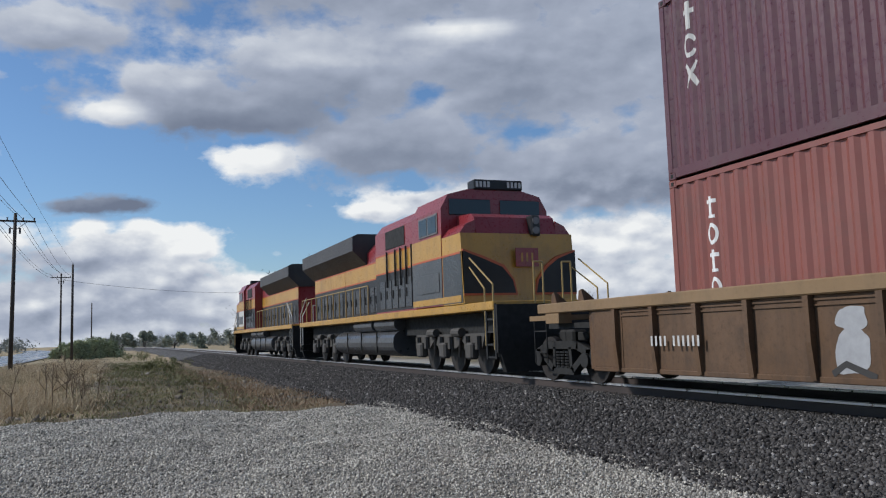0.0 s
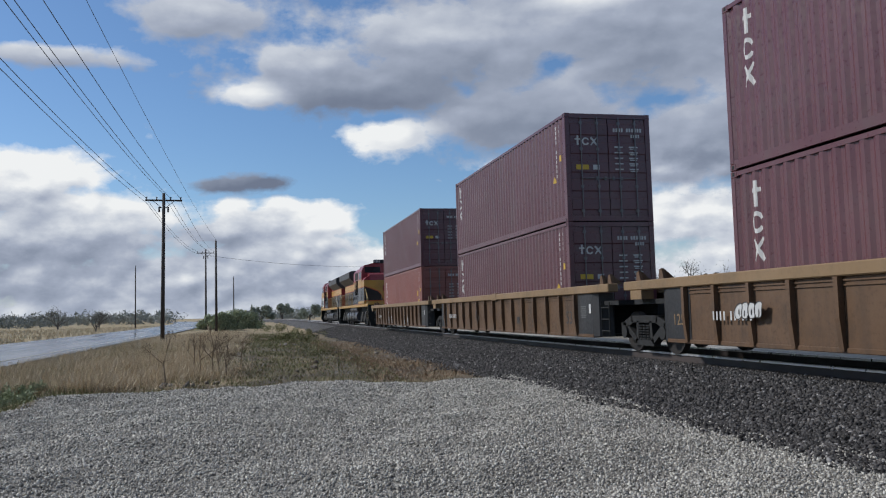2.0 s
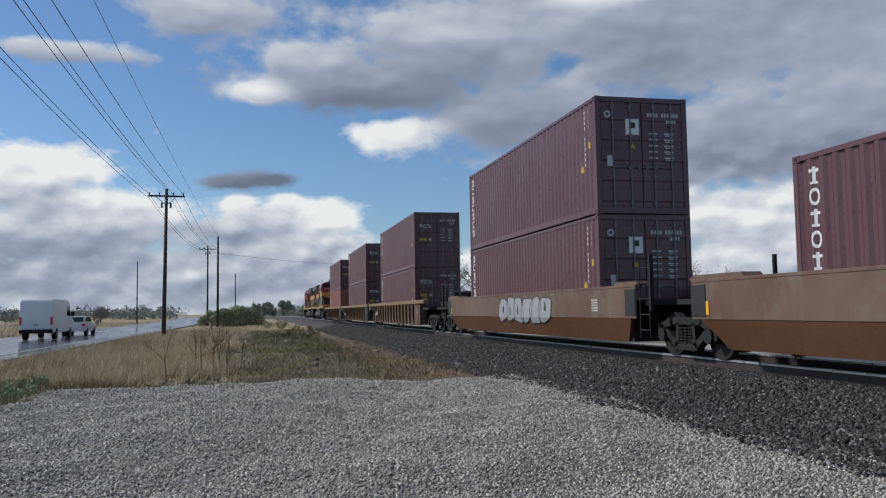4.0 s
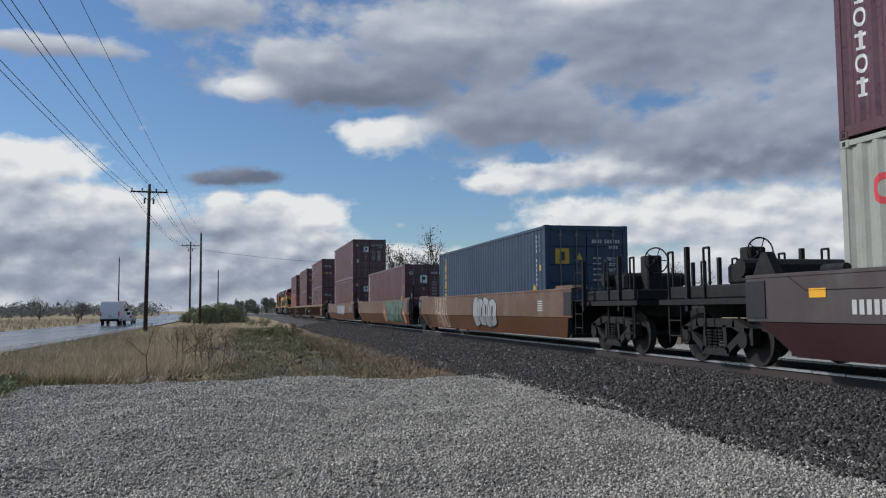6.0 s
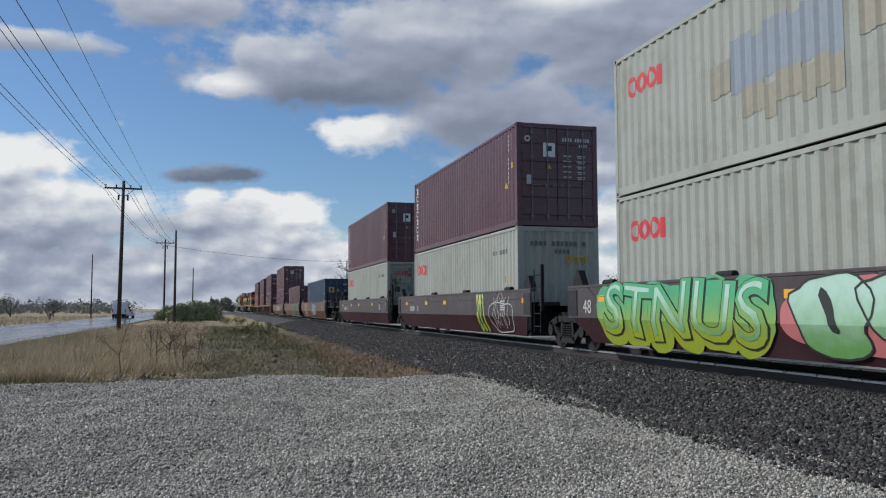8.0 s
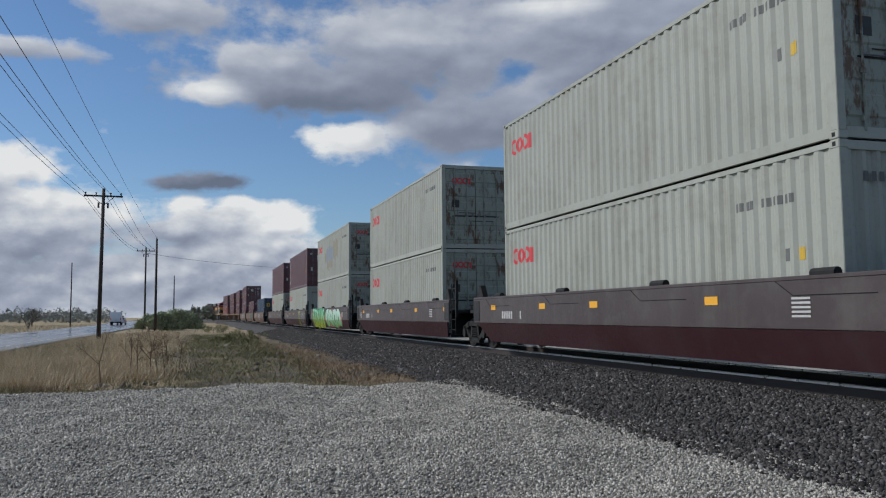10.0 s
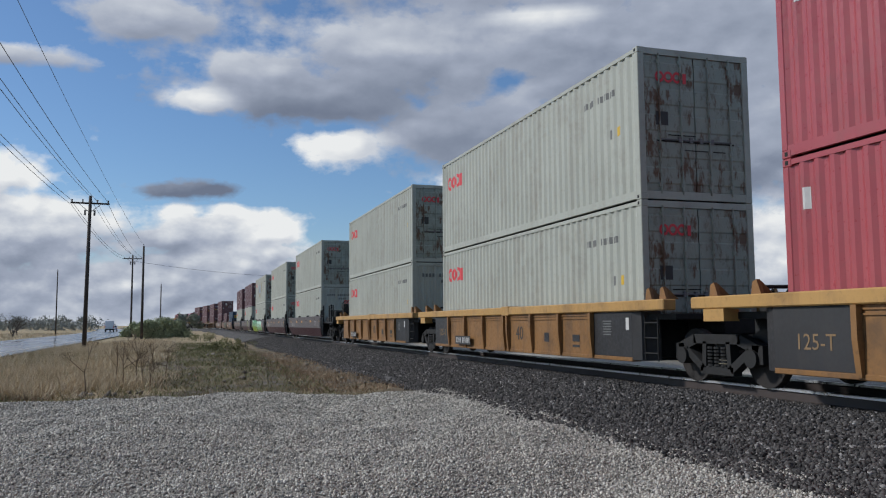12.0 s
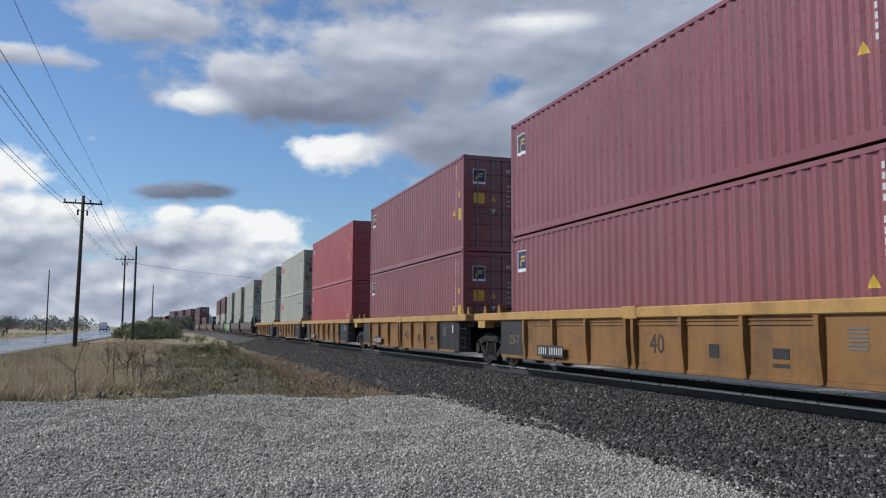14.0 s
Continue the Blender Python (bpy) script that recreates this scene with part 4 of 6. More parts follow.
# ---- railway trucks and well cars: local origin on the rail tops ----
def truck_meshes():
    out = {}
    bm = bmesh.new()
    rod(bm, (-0.70, 0, 0.42), (-0.835, 0, 0.42), 0.445, 24)      # flange
    rod(bm, (-0.70, 0, 0.42), (-0.825, 0, 0.42), 0.42, 24)
    rod(bm, (0.70, 0, 0.42), (0.825, 0, 0.42), 0.42, 24)
    rod(bm, (-0.70, 0, 0.42), (0.70, 0, 0.42), 0.085, 10)
    out["wheelset"] = bm
    bm = bmesh.new()      # cast side frame seen from the side, with two windows
    def bar(y0, z0, y1, z1, w):
        d = Vector((y1 - y0, z1 - z0)).normalized()
        n = Vector((-d.y, d.x)) * w / 2
        prism(bm, [(y0 + n.x, z0 + n.y), (y0 - n.x, z0 - n.y), (y1 - n.x, z1 - n.y), (y1 + n.x, z1 + n.y)], "x", -0.08, 0.08)
    bar(-0.60, 0.70, 0.60, 0.70, 0.15)
    for s in (-1, 1):
        bar(s * 0.55, 0.70, s * 1.02, 0.54, 0.17)
        bar(s * 1.0, 0.62, s * 1.0, 0.34, 0.24)
        bar(s * 0.82, 0.52, s * 0.35, 0.22, 0.13)
        bar(s * 0.33, 0.24, s * 0.30, 0.66, 0.10)
    bar(-0.42, 0.20, 0.42, 0.20, 0.13)
    for s in (-1, 1):
        rod(bm, (-0.13, s * 0.89, 0.42), (0.08, s * 0.89, 0.42), 0.14, 14)
    out["side_frame"] = bm
    bm = bmesh.new()
    for k in range(3):
        for z in np.arange(0.27, 0.60, 0.055):
            rod(bm, (-0.03, -0.17 + 0.17 * k, z), (-0.03, -0.17 + 0.17 * k, z + 0.032), 0.075, 10)
    out["spring_nest"] = bm
    bm = bmesh.new()
    box(bm, -0.98, 0.98, -0.17, 0.17, 0.52, 0.76, bevel=0.03)
    out["bolster"] = bm
    made = {}
    for k, b in out.items():
        me = bpy.data.meshes.new(k)
        b.to_mesh(me)
        b.free()
        me.materials.append(M_WHEEL if k == "wheelset" else M_TRUCK)
        made[k] = me
    return made


TRUCK = truck_meshes()


def add_truck(root, y):
    tr = shared("truck", TRUCK["bolster"], root, pose(0, y, 0))
    for s in (-1, 1):
        shared("wheelset", TRUCK["wheelset"], tr, pose(0, s * 0.89, 0))
        shared("side_frame", TRUCK["side_frame"], tr, pose(s * 1.0, 0, 0, 0, 0, 0 if s < 0 else 180))
        shared("spring_nest", TRUCK["spring_nest"], tr, pose(s * 1.0, 0, 0, 0, 0, 0 if s < 0 else 180))
    return tr


def ladder(root, x, y, z0, z1, mat, w=0.42, rungs=3):
    bm = bmesh.new()
    for k in range(rungs):
        z = z0 + (z1 - z0) * (k + 0.5) / rungs
        rod(bm, (x, y - w / 2, z), (x, y + w / 2, z), 0.014, 6)
    for s in (-1, 1):
        rod(bm, (x, y + s * w / 2, z0), (x, y + s * w / 2, z1), 0.014, 6)
    return part("ladder", bm, mat, root)


def brake_wheel(root, y, x=0.5, z=2.05):
    bm = bmesh.new()
    for i in range(20):
        a, b = 2 * math.pi * i / 20, 2 * math.pi * (i + 1) / 20
        rod(bm, (x + 0.28 * math.cos(a), y, z + 0.28 * math.sin(a)), (x + 0.28 * math.cos(b), y, z + 0.28 * math.sin(b)), 0.016, 6)
    for i in range(5):
        a = 2 * math.pi * i / 5
        rod(bm, (x, y, z), (x + 0.28 * math.cos(a), y, z + 0.28 * math.sin(a)), 0.012, 6)
    rod(bm, (x, y, z), (x, y + 0.2, z), 0.05, 8)
    part("brake_wheel", bm, M_TRUCK, root)
    bm = bmesh.new()
    box(bm, x - 0.16, x + 0.2, y + 0.1, y + 0.45, 1.3, z + 0.12, bevel=0.03)
    part("brake_housing", bm, M_BLACK, root)


def end_deck(root, y0, y1, mat):
    """Platform over a truck, with its sloping web and clutter."""
    s = 1 if y1 > y0 else -1
    lo, hi = min(y0, y1), max(y0, y1)
    bm = bmesh.new()
    box(bm, -1.30, 1.30, lo, hi, 1.02, 1.12)
    box(bm, -0.34, 0.34, lo - 0.1 * (s > 0), hi + 0.1 * (s < 0), 0.78, 1.02)
    box(bm, -1.25, 1.25, y0 - 0.06, y0 + 0.06, 0.35, 1.10)
    part("end_platform", bm, M_BLACK, root)


def coupler(root, y, s):
    bm = bmesh.new()
    box(bm, -0.10, 0.10, min(y, y + s * 0.6), max(y, y + s * 0.6), 0.76, 0.94, bevel=0.02)
    box(bm, -0.20, 0.16, min(y + s * 0.45, y + s * 0.8), max(y + s * 0.45, y + s * 0.8), 0.70, 1.00, bevel=0.05)
    part("coupler", bm, M_TRUCK, root)


def ribbed_car(pitch, well, mat, trim, front_truck, rear_truck, label, rib_ys, top, panel_w, number="40", number_y=-0.85, panel_text="", group=""):
    """An open-sided well car whose walls carry upright ribs under a bright top chord."""
    root = empty("well_car", label, "railway car", group)
    h, hp, low = well / 2, pitch / 2, 0.30
    ct, cb = top, top - 0.19
    fy, ry = (hp - 0.05 if not front_truck else hp + 0.10), -hp + 0.75 if rear_truck else -hp
    for sx in (-1, 1):
        X = sx * 1.46
        bm = bmesh.new()      # wall plate, cut back below at its ends
        prism(bm, [(-h, low + 0.04), (h, low + 0.04), (h, cb + 0.01), (-h, cb + 0.01)], "x", X - 0.012, X + 0.012)
        part("side_wall", bm, mat, root)
        bm = bmesh.new()
        x0, x1 = sorted((X + sx * 0.03, X - sx * 0.16))
        box(bm, x0, x1, -h, h, low - 0.03, low + 0.045, bevel=0.01)
        part("bottom_sill", bm, mat, root)
        bm = bmesh.new()
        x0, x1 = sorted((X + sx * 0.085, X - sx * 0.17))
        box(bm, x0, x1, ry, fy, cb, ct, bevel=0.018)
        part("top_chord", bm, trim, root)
        bm = bmesh.new()
        box(bm, x0 - 0.012, x1 + 0.012, -0.32, 0.14, cb - 0.02, ct + 0.02, bevel=0.01)
        part("chord_splice", bm, trim, root)
        bm = bmesh.new()
        box(bm, x0 - 0.01, x1 + 0.01, fy - 0.85, fy - 0.35, cb - 0.19, cb - 0.004)
        part("chord_gusset", bm, trim, root)
        for z in (cb - 0.13, cb - 0.065):
            bm = bmesh.new()
            x0, x1 = sorted((X, X + sx * 0.035))
            box(bm, x0, x1, -h + panel_w, h - panel_w, z, z + 0.022)
            part("wall_bead", bm, mat, root)
        for i, y in enumerate(rib_ys):
            bm = bmesh.new()
            d = X + sx * 0.014
            prism(bm, [(d, low), (d + sx * 0.05, low), (d + sx * 0.095, 0.75), (d + sx * 0.095, cb - 0.003), (d, cb - 0.003)], "y", y - 0.045, y + 0.045)
            part("rib", bm, mat, root)
        for y0, y1 in ((-h + 0.01, -h + panel_w), (h - panel_w, h - 0.01)):
            dark = M_DARK_PANEL if (y0 < 0 and rear_truck) or (y0 > 0 and not front_truck) else mat
            bm = bmesh.new()
            x0, x1 = sorted((X + sx * 0.013, X + sx * 0.022))
            box(bm, x0, x1, y0, y1, low + 0.05, cb - 0.004)
            part("end_panel", bm, dark, root, "dark grey end panel" if dark is M_DARK_PANEL else "")
            bm = bmesh.new()      # rounded end post that turns in toward the truck
            ye = y0 if y0 < 0 else y1
            s = -1 if y0 < 0 else 1
            prism(bm, [(X + sx * 0.02, ye), (X - sx * 0.05, ye + s * 0.22), (X - sx * 0.35, ye + s * 0.34), (X - sx * 0.40, ye + s * 0.30), (X - sx * 0.09, ye + s * 0.10), (X - sx * 0.06, ye)], "z", low, cb - 0.004)
            part("end_post", bm, dark, root)
    bm = bmesh.new()
    box(bm, -1.44, 1.44, -h, h, low - 0.02, 0.33)
    part("well_floor", bm, M_BLACK, root)
    end_deck(root, h, fy, mat)
    end_deck(root, -h, ry, mat)
    for sx in (-1, 1):
        for y in (ry + 0.30, ry + 0.75, fy - 0.35, fy - 1.35):
            bm = bmesh.new()      # corner guides of bent plate
            prism(bm, [(y - 0.11, ct), (y + 0.11, ct), (y + 0.07, ct + 0.19), (y - 0.02, ct + 0.22)], "x", sx * 1.33 - 0.03, sx * 1.33 + 0.03)
            guide = part("corner_guide", bm, mat, root)
            bm = bmesh.new()
            prism(bm, [(sx * 1.30, ct), (sx * 1.05, ct), (sx * 1.28, ct + 0.2)], "y", y - 0.02, y + 0.02)
            part("gusset", bm, mat, guide)
    bm = bmesh.new()
    for k in range(5):
        rod(bm, (-0.5 + 0.2 * k, fy - 0.4, 1.10), (-0.7 + 0.35 * k, fy - 0.9, 1.45 + 0.07 * (k % 3)), 0.025, 6)
    box(bm, -0.7, 0.6, fy - 1.0, fy - 0.55, 1.10, 1.42, bevel=0.03)
    rod(bm, (-1.0, fy - 0.8, 1.50), (0.9, fy - 0.8, 1.52), 0.03, 6)
    part("brake_gear", bm, M_TRUCK, root, "dark tangle of brake rods and valves")
    ladder(root, -1.36, -h - 0.45, 0.30, 1.10, M_TRUCK)
    if front_truck:
        add_truck(root, hp + 0.02)
        coupler(root, hp + 0.6, 1)
        bm = bmesh.new()
        box(bm, -1.25, 1.25, fy, fy + 0.9, cb - 0.12, cb - 0.02)
        part("end_platform", bm, trim, root)
        ladder(root, -1.22, fy + 0.5, 0.35, cb - 0.12, M_TRUCK, 0.5, 2)
    add_truck(root, -hp if rear_truck else -hp - 0.02)
    if not rear_truck:
        coupler(root, -hp - 0.6, -1)
    xx = -1.46 - 0.016
    if number:
        words("number", number, 0.46, M_MARK_DARK, root, on_near(xx - 0.002, number_y, 0.72))
    if panel_text:
        words("panel_number", panel_text, 0.30, M_TAN_TRIM, root, on_near(-1.46 - 0.026, h - panel_w * 0.52, 0.70))
    by_ = h - panel_w - 1.45
    if mat is M_YELLOW:
        plate("number_board", 1.30, 0.24, M_MARK_DARK, root, on_near(-1.572, by_, 0.50), "dark number board", 0.003)
    cells = [(-0.52 + k * 0.11, 0, 0.045, 0.15) for k in range(4)] + [(0.02 + k * 0.11, 0, 0.045, 0.15) for k in range(6)]
    marks("car_number", cells, M_OFFWHITE, root, on_near(-1.576, by_, 0.50 if mat is M_YELLOW else 0.78))
    marks("stencil", [(0, 0, 0.32, 0.14), (0, -0.16, 0.32, 0.05)], M_DARK_PANEL, root, on_near(xx - 0.001, -3.85, 0.66))
    marks("stencil", [(0, 0, 0.24, 0.2)], M_DARK_PANEL, root, on_near(xx - 0.001, -2.4, 0.66))
    marks("stencil", [(0, -0.05 * k, 0.34 - 0.05 * (k % 2), 0.022) for k in range(6)], M_FADED, root, on_near(-1.46 - 0.026, -h + 0.85 * panel_w / 1.4, 1.0))
    plate("reflector", 0.11, 0.22, M_OFFWHITE, root, on_near(-1.46 - 0.026, -h + 0.15, 0.95))
    return root


def smooth_car(pitch, well, mat, low_mat, front_truck, rear_truck, label, number="", group="", guides=True):
    """A flush-sided well car: an upright upper wall that folds inward below."""
    root = empty("well_car", label, "railway car", group)
    h, hp = well / 2, pitch / 2
    fy, ry = (hp - 0.15 if not front_truck else h + 3.9), -hp + 1.0 if rear_truck else -h - 3.5
    for sx in (-1, 1):
        X = sx * 1.50
        bm = bmesh.new()
        box(bm, *sorted((X, X - sx * 0.03)), -h - 0.55, h + 0.75, 0.74, 1.42, bevel=0.01)
        box(bm, *sorted((X + sx * 0.01, X - sx * 0.16)), -h - 0.55, h + 0.75, 1.40, 1.46, bevel=0.01)
        part("side_wall", bm, mat, root)
        bm = bmesh.new()
        a, b = X - sx * 0.005, X - sx * 0.20
        vs = [(a, -h - 0.30, 0.735), (a, h + 0.45, 0.735), (b, h - 0.15, 0.23), (b, -h + 0.25, 0.23)]
        inn = [(v[0] - sx * 0.03, v[1], v[2]) for v in vs]
        va, vb = [bm.verts.new(v) for v in vs], [bm.verts.new(v) for v in inn]
        fs = [bm.faces.new(va), bm.faces.new(list(reversed(vb)))]
        for i in range(4):
            fs.append(bm.faces.new((va[i], vb[i], vb[(i + 1) % 4], va[(i + 1) % 4])))
        bmesh.ops.recalc_face_normals(bm, faces=fs)
        part("lower_wall", bm, low_mat, root)
        for y in (-h - 0.30, h + 0.50):
            bm = bmesh.new()
            box(bm, *sorted((X + sx * 0.004, X + sx * 0.016)), y - 0.24, y + 0.24, 0.80, 1.36)
            part("end_panel", bm, M_DARK_PANEL, root, "dark grey end panel")
        if guides:
            for k in range(4):
                y = -h + 1.2 + k * (2 * h - 2.4) / 3
                bm = bmesh.new()
                rod(bm, (X - sx * 0.06, y - 0.22, 1.48), (X - sx * 0.06, y + 0.22, 1.48), 0.07, 10)
                part("lashing_socket", bm, M_BLACK, root)
                bm = bmesh.new()
                xx = X + sx * 0.0042
                for p0, p1 in (((-0.9, 0), (0.55, 0)), ((0.55, 0), (0.9, 0.20))):
                    rod(bm, (xx, y + p0[0], 1.20 + p0[1]), (xx, y + p1[0], 1.20 + p1[1]), 0.006, 5)
                part("weld_seam", bm, M_BLACK, root)
            for y in (-h - 0.2, h + 0.35):
                bm = bmesh.new()
                prism(bm, [(y - 0.28, 1.46), (y + 0.28, 1.46), (y + 0.06, 1.80), (y - 0.06, 1.80)], "x", *sorted((X - sx * 0.05, X - sx * 0.20)))
                part("corner_guide", bm, M_BLACK, root)
        else:
            bm = bmesh.new()
            prism(bm, [(h - 0.9, 1.46), (h + 0.9, 1.46), (h + 0.7, 1.54), (h - 0.8, 1.54)], "x", *sorted((X - sx * 0.03, X - sx * 0.4)))
            part("corner_guide", bm, mat, root)
            bm = bmesh.new()
            prism(bm, [(-h - 0.6, 1.46), (-h + 0.6, 1.46), (-h + 0.5, 1.53), (-h - 0.5, 1.53)], "x", *sorted((X - sx * 0.03, X - sx * 0.4)))
            part("corner_guide", bm, mat, root)
    bm = bmesh.new()
    box(bm, -1.28, 1.28, -h, h, 0.24, 0.33)
    part("well_floor", bm, M_BLACK, root)
    end_deck(root, h, fy, mat)
    end_deck(root, -h, ry, mat)
    for y in (-h - 0.85,):
        ladder(root, -1.44, y, 0.35, 1.95, M_TRUCK, rungs=5)
        for sx in (-1, 1):
            bm = bmesh.new()
            box(bm, sx * 1.42 - 0.04, sx * 1.42 + 0.04, y - 0.30, y - 0.24, 0.9, 2.05)
            part("guide_post", bm, M_BLACK, root)
    if rear_truck:      # truck shared with the next unit
        add_truck(root, -hp)
    for y_in, y_out, here in ((h, fy, front_truck), (-h, ry, not rear_truck)):
        if not here:
            continue
        d = 1 if y_out > y_in else -1
        add_truck(root, y_in + d * (2.35 if d > 0 else 1.85))
        coupler(root, y_out, d)
        brake_wheel(root, y_out - d * 0.9, 0.35 * d, 2.0)
        bm = bmesh.new()
        box(bm, -1.20, 1.20, *sorted((y_in + d * 0.8, y_out - d * 0.2)), 1.12, 1.36, bevel=0.03)
        part("end_platform", bm, M_BLACK, root)
        bm = bmesh.new()
        box(bm, -0.9, 0.5, *sorted((y_in + d * 1.2, y_in + d * 2.2)), 1.36, 1.72, bevel=0.05)
        rod(bm, (-1.1, y_in + d * 1.5, 1.62), (0.9, y_in + d * 1.5, 1.62), 0.16, 12)
        part("air_tank", bm, M_BLACK, root)
        for sx in (-1, 1):
            for off in (0.25, 1.5):
                bm = bmesh.new()
                y = y_out - d * off
                rod(bm, (sx * 1.22, y, 0.45), (sx * 1.22, y, 2.02), 0.022, 6)
                rod(bm, (sx * 1.22, y, 2.02), (sx * 1.22, y - d * 0.18, 2.02), 0.022, 6)
                rod(bm, (sx * 1.22, y - d * 0.18, 2.02), (sx * 1.22, y - d * 0.18, 1.36), 0.022, 6)
                part("grab_iron", bm, M_TRUCK, root)
            bm = bmesh.new()
            box(bm, sx * 1.22 - 0.04, sx * 1.22 + 0.04, *sorted((y_out - d * 0.9, y_out - d * 0.98)), 0.9, 2.08)
            part("guide_post", bm, M_BLACK, root)
        ladder(root, -1.24, y_out - d * 0.5, 0.30, 1.15, M_TRUCK)
    X = -1.50 - 0.004
    if not guides:      # small pale marker by the end post, and the unit's letter board
        plate("reflector", 0.10, 0.24, M_REFLECT, root, on_near(X, h + 0.22, 0.95), "dull amber reflector")
        if number:
            words("panel_number", "125 T", 0.27, M_OFFWHITE, root, on_near(-1.52, h + 0.50, 1.15))
    for y in (h - 0.9, h / 2 - 0.6, 0.4, -h / 2, -h - 0.1) if guides else ():
        plate("reflector", 0.34, 0.13, M_REFLECT, root, on_near(X, y, 1.16), "amber reflector")
    cells = [(k * 0.13, 0, 0.085, 0.19) for k in range(6)] + [(1.25, 0, 0.085, 0.19)]
    if guides:
        marks("car_number", cells, M_OFFWHITE, root, on_near(X, h - 1.6, 0.96))
    marks("stencil", [(0, -0.06 * k, 0.36, 0.03) for k in range(5)], M_OFFWHITE, root, on_near(X, -h + 1.6, 1.16))
    if number:
        if guides:
            words("number", number, 0.42, M_OFFWHITE, root, on_near(X - 0.002, h - 0.25, 0.98))
        else:      # the large figures lie on the sloping lower wall
            words("number", number, 0.66, M_MARK_DARK, root, on_near(X + 0.085, h - 0.62, 0.50) @ pose(0, 0, 0, 21.0, 0, 0))
    return root


# ---- sprayed lettering shapes on the cars ----
FOLD = 0.74      # height at which a flush-sided wall turns inward


def drape(bm, m):
    """Lays flat paint over the fold of a flush-sided wall."""
    if abs(m.translation.x + 1.506) > 0.03:
        return
    cut = FOLD - m.translation.z
    bmesh.ops.bisect_plane(bm, geom=bm.verts[:] + bm.edges[:] + bm.faces[:], plane_co=(0, cut, 0), plane_no=(0, 1, 0))
    for v in bm.verts:
        if v.co.y < cut - 1e-5:
            v.co.z -= (cut - v.co.y) * 0.358
            v.co.z += 0.004


def spray(root, pts_groups, w, material, m, z=0.003, name="spray_paint"):
    bm = bmesh.new()
    for g in pts_groups:
        stroke(bm, g, w, z)
    drape(bm, m)
    part(name, bm, material, root).matrix_basis = m


def fill(root, outline, material, m, z=0.0, name="spray_paint"):
    bm = bmesh.new()
    bm.faces.new([bm.verts.new((x, y, z)) for x, y in outline])
    bmesh.ops.triangulate(bm, faces=bm.faces[:])
    drape(bm, m)
    part(name, bm, material, root).matrix_basis = m


def gradient_paint(name, low, high, z0, z1):
    n = Nodes(name)
    z = n.add("SeparateXYZ", Vector=n.coord()).outputs["Y"]
    f = n.noise(5, 5, n.coord(), 0.6)
    k = n.math("ADD", n.span(z, z0, z1), n.math("MULTIPLY", n.math("SUBTRACT", f, 0.5), 0.7))
    return n.finish(n.mix(k, low, high), 0.5, 0.0, f, 0.05, 0.003)


M_SPRAY_GREEN = gradient_paint("green_spray", (0.36, 0.42, 0.03), (0.10, 0.42, 0.20), -0.4, 0.35)
M_SPRAY_MINT = gradient_paint("mint_spray", (0.16, 0.36, 0.10), (0.48, 0.68, 0.55), -0.45, 0.3)
M_SPRAY_PINK = plain("pink_spray", (0.55, 0.17, 0.17), 0.6, 0.0, 0.2)
M_SPRAY_TEAL = plain("teal_spray", (0.085, 0.150, 0.115), 0.6, 0.0, 0.3)
M_SPRAY_DEEP = plain("deep_green_spray", (0.045, 0.065, 0.05), 0.6, 0.0, 0.3)
M_SPRAY_SAGE = plain("sage_spray", (0.15, 0.20, 0.145), 0.6, 0.0, 0.3)
M_SPRAY_CORAL = plain("coral_spray", (0.40, 0.175, 0.12), 0.6, 0.0, 0.25)
M_SPRAY_SILVER = plain("silver_spray", (0.36, 0.36, 0.37), 0.5, 0.2, 0.3)
M_SPRAY_CREAM = plain("cream_spray", (0.62, 0.50, 0.38), 0.6, 0.0, 0.2)
M_SPRAY_DARK = plain("dark_spray", (0.03, 0.035, 0.03), 0.6, 0.0, 0.2)


def letterish(root, material, line_mat, m, n, w, hgt, seed, lean=0.0, gap=0.82, lw=0.028):
    """A row of bulging, unreadable shapes with outlines."""
    rnd = random.Random(seed)
    for k in range(n):
        cx = (k - (n - 1) / 2) * w * gap
        out = blob_outline(cx, rnd.uniform(-0.03, 0.03), w * 0.5, hgt * 0.46, seed * 31 + k, 0.26)
        out = [(x + lean * y, y) for x, y in out]
        fill(root, out, material, m, 0.0015 + 0.0006 * k)
        spray(root, [out + out[:1]], lw, line_mat, m, 0.006 + 0.0006 * k)
        if rnd.random() < 0.25:
            continue
        hole = blob_outline(cx + rnd.uniform(-0.08, 0.08) * w, rnd.uniform(-0.12, 0.15) * hgt, w * 0.07, hgt * rnd.uniform(0.10, 0.24), seed * 57 + k, 0.5, 14)
        fill(root, [(x + lean * y, y) for x, y in hole], line_mat, m, 0.0065 + 0.0006 * k)


# ---- locomotives: local origin on the rail tops, nose toward -y ----
M_LOCO_RED = painted("locomotive_red", (0.25, 0.018, 0.027), 0.38, amount=0.2)
M_LOCO_YEL = painted("locomotive_yellow", (0.50, 0.265, 0.030), 0.40, dirt=(0.10, 0.06, 0.03), amount=0.42)
M_LOCO_DARK = painted("locomotive_black", (0.010, 0.010, 0.012), 0.5, dirt=(0.035, 0.033, 0.03), amount=0.35)
M_LOCO_DOOR = painted("locomotive_door_black", (0.022, 0.024, 0.028), 0.38, dirt=(0.075, 0.068, 0.06), amount=0.5)
M_LOCO_TRUCK = plain("dusty_cast_truck_steel", (0.060, 0.054, 0.048), 0.7, 0.0, 0.45, 6.0)
M_LOCO_WING = painted("radiator_grille_brown", (0.040, 0.035, 0.034), 0.5, dirt=(0.09, 0.08, 0.07), amount=0.5)
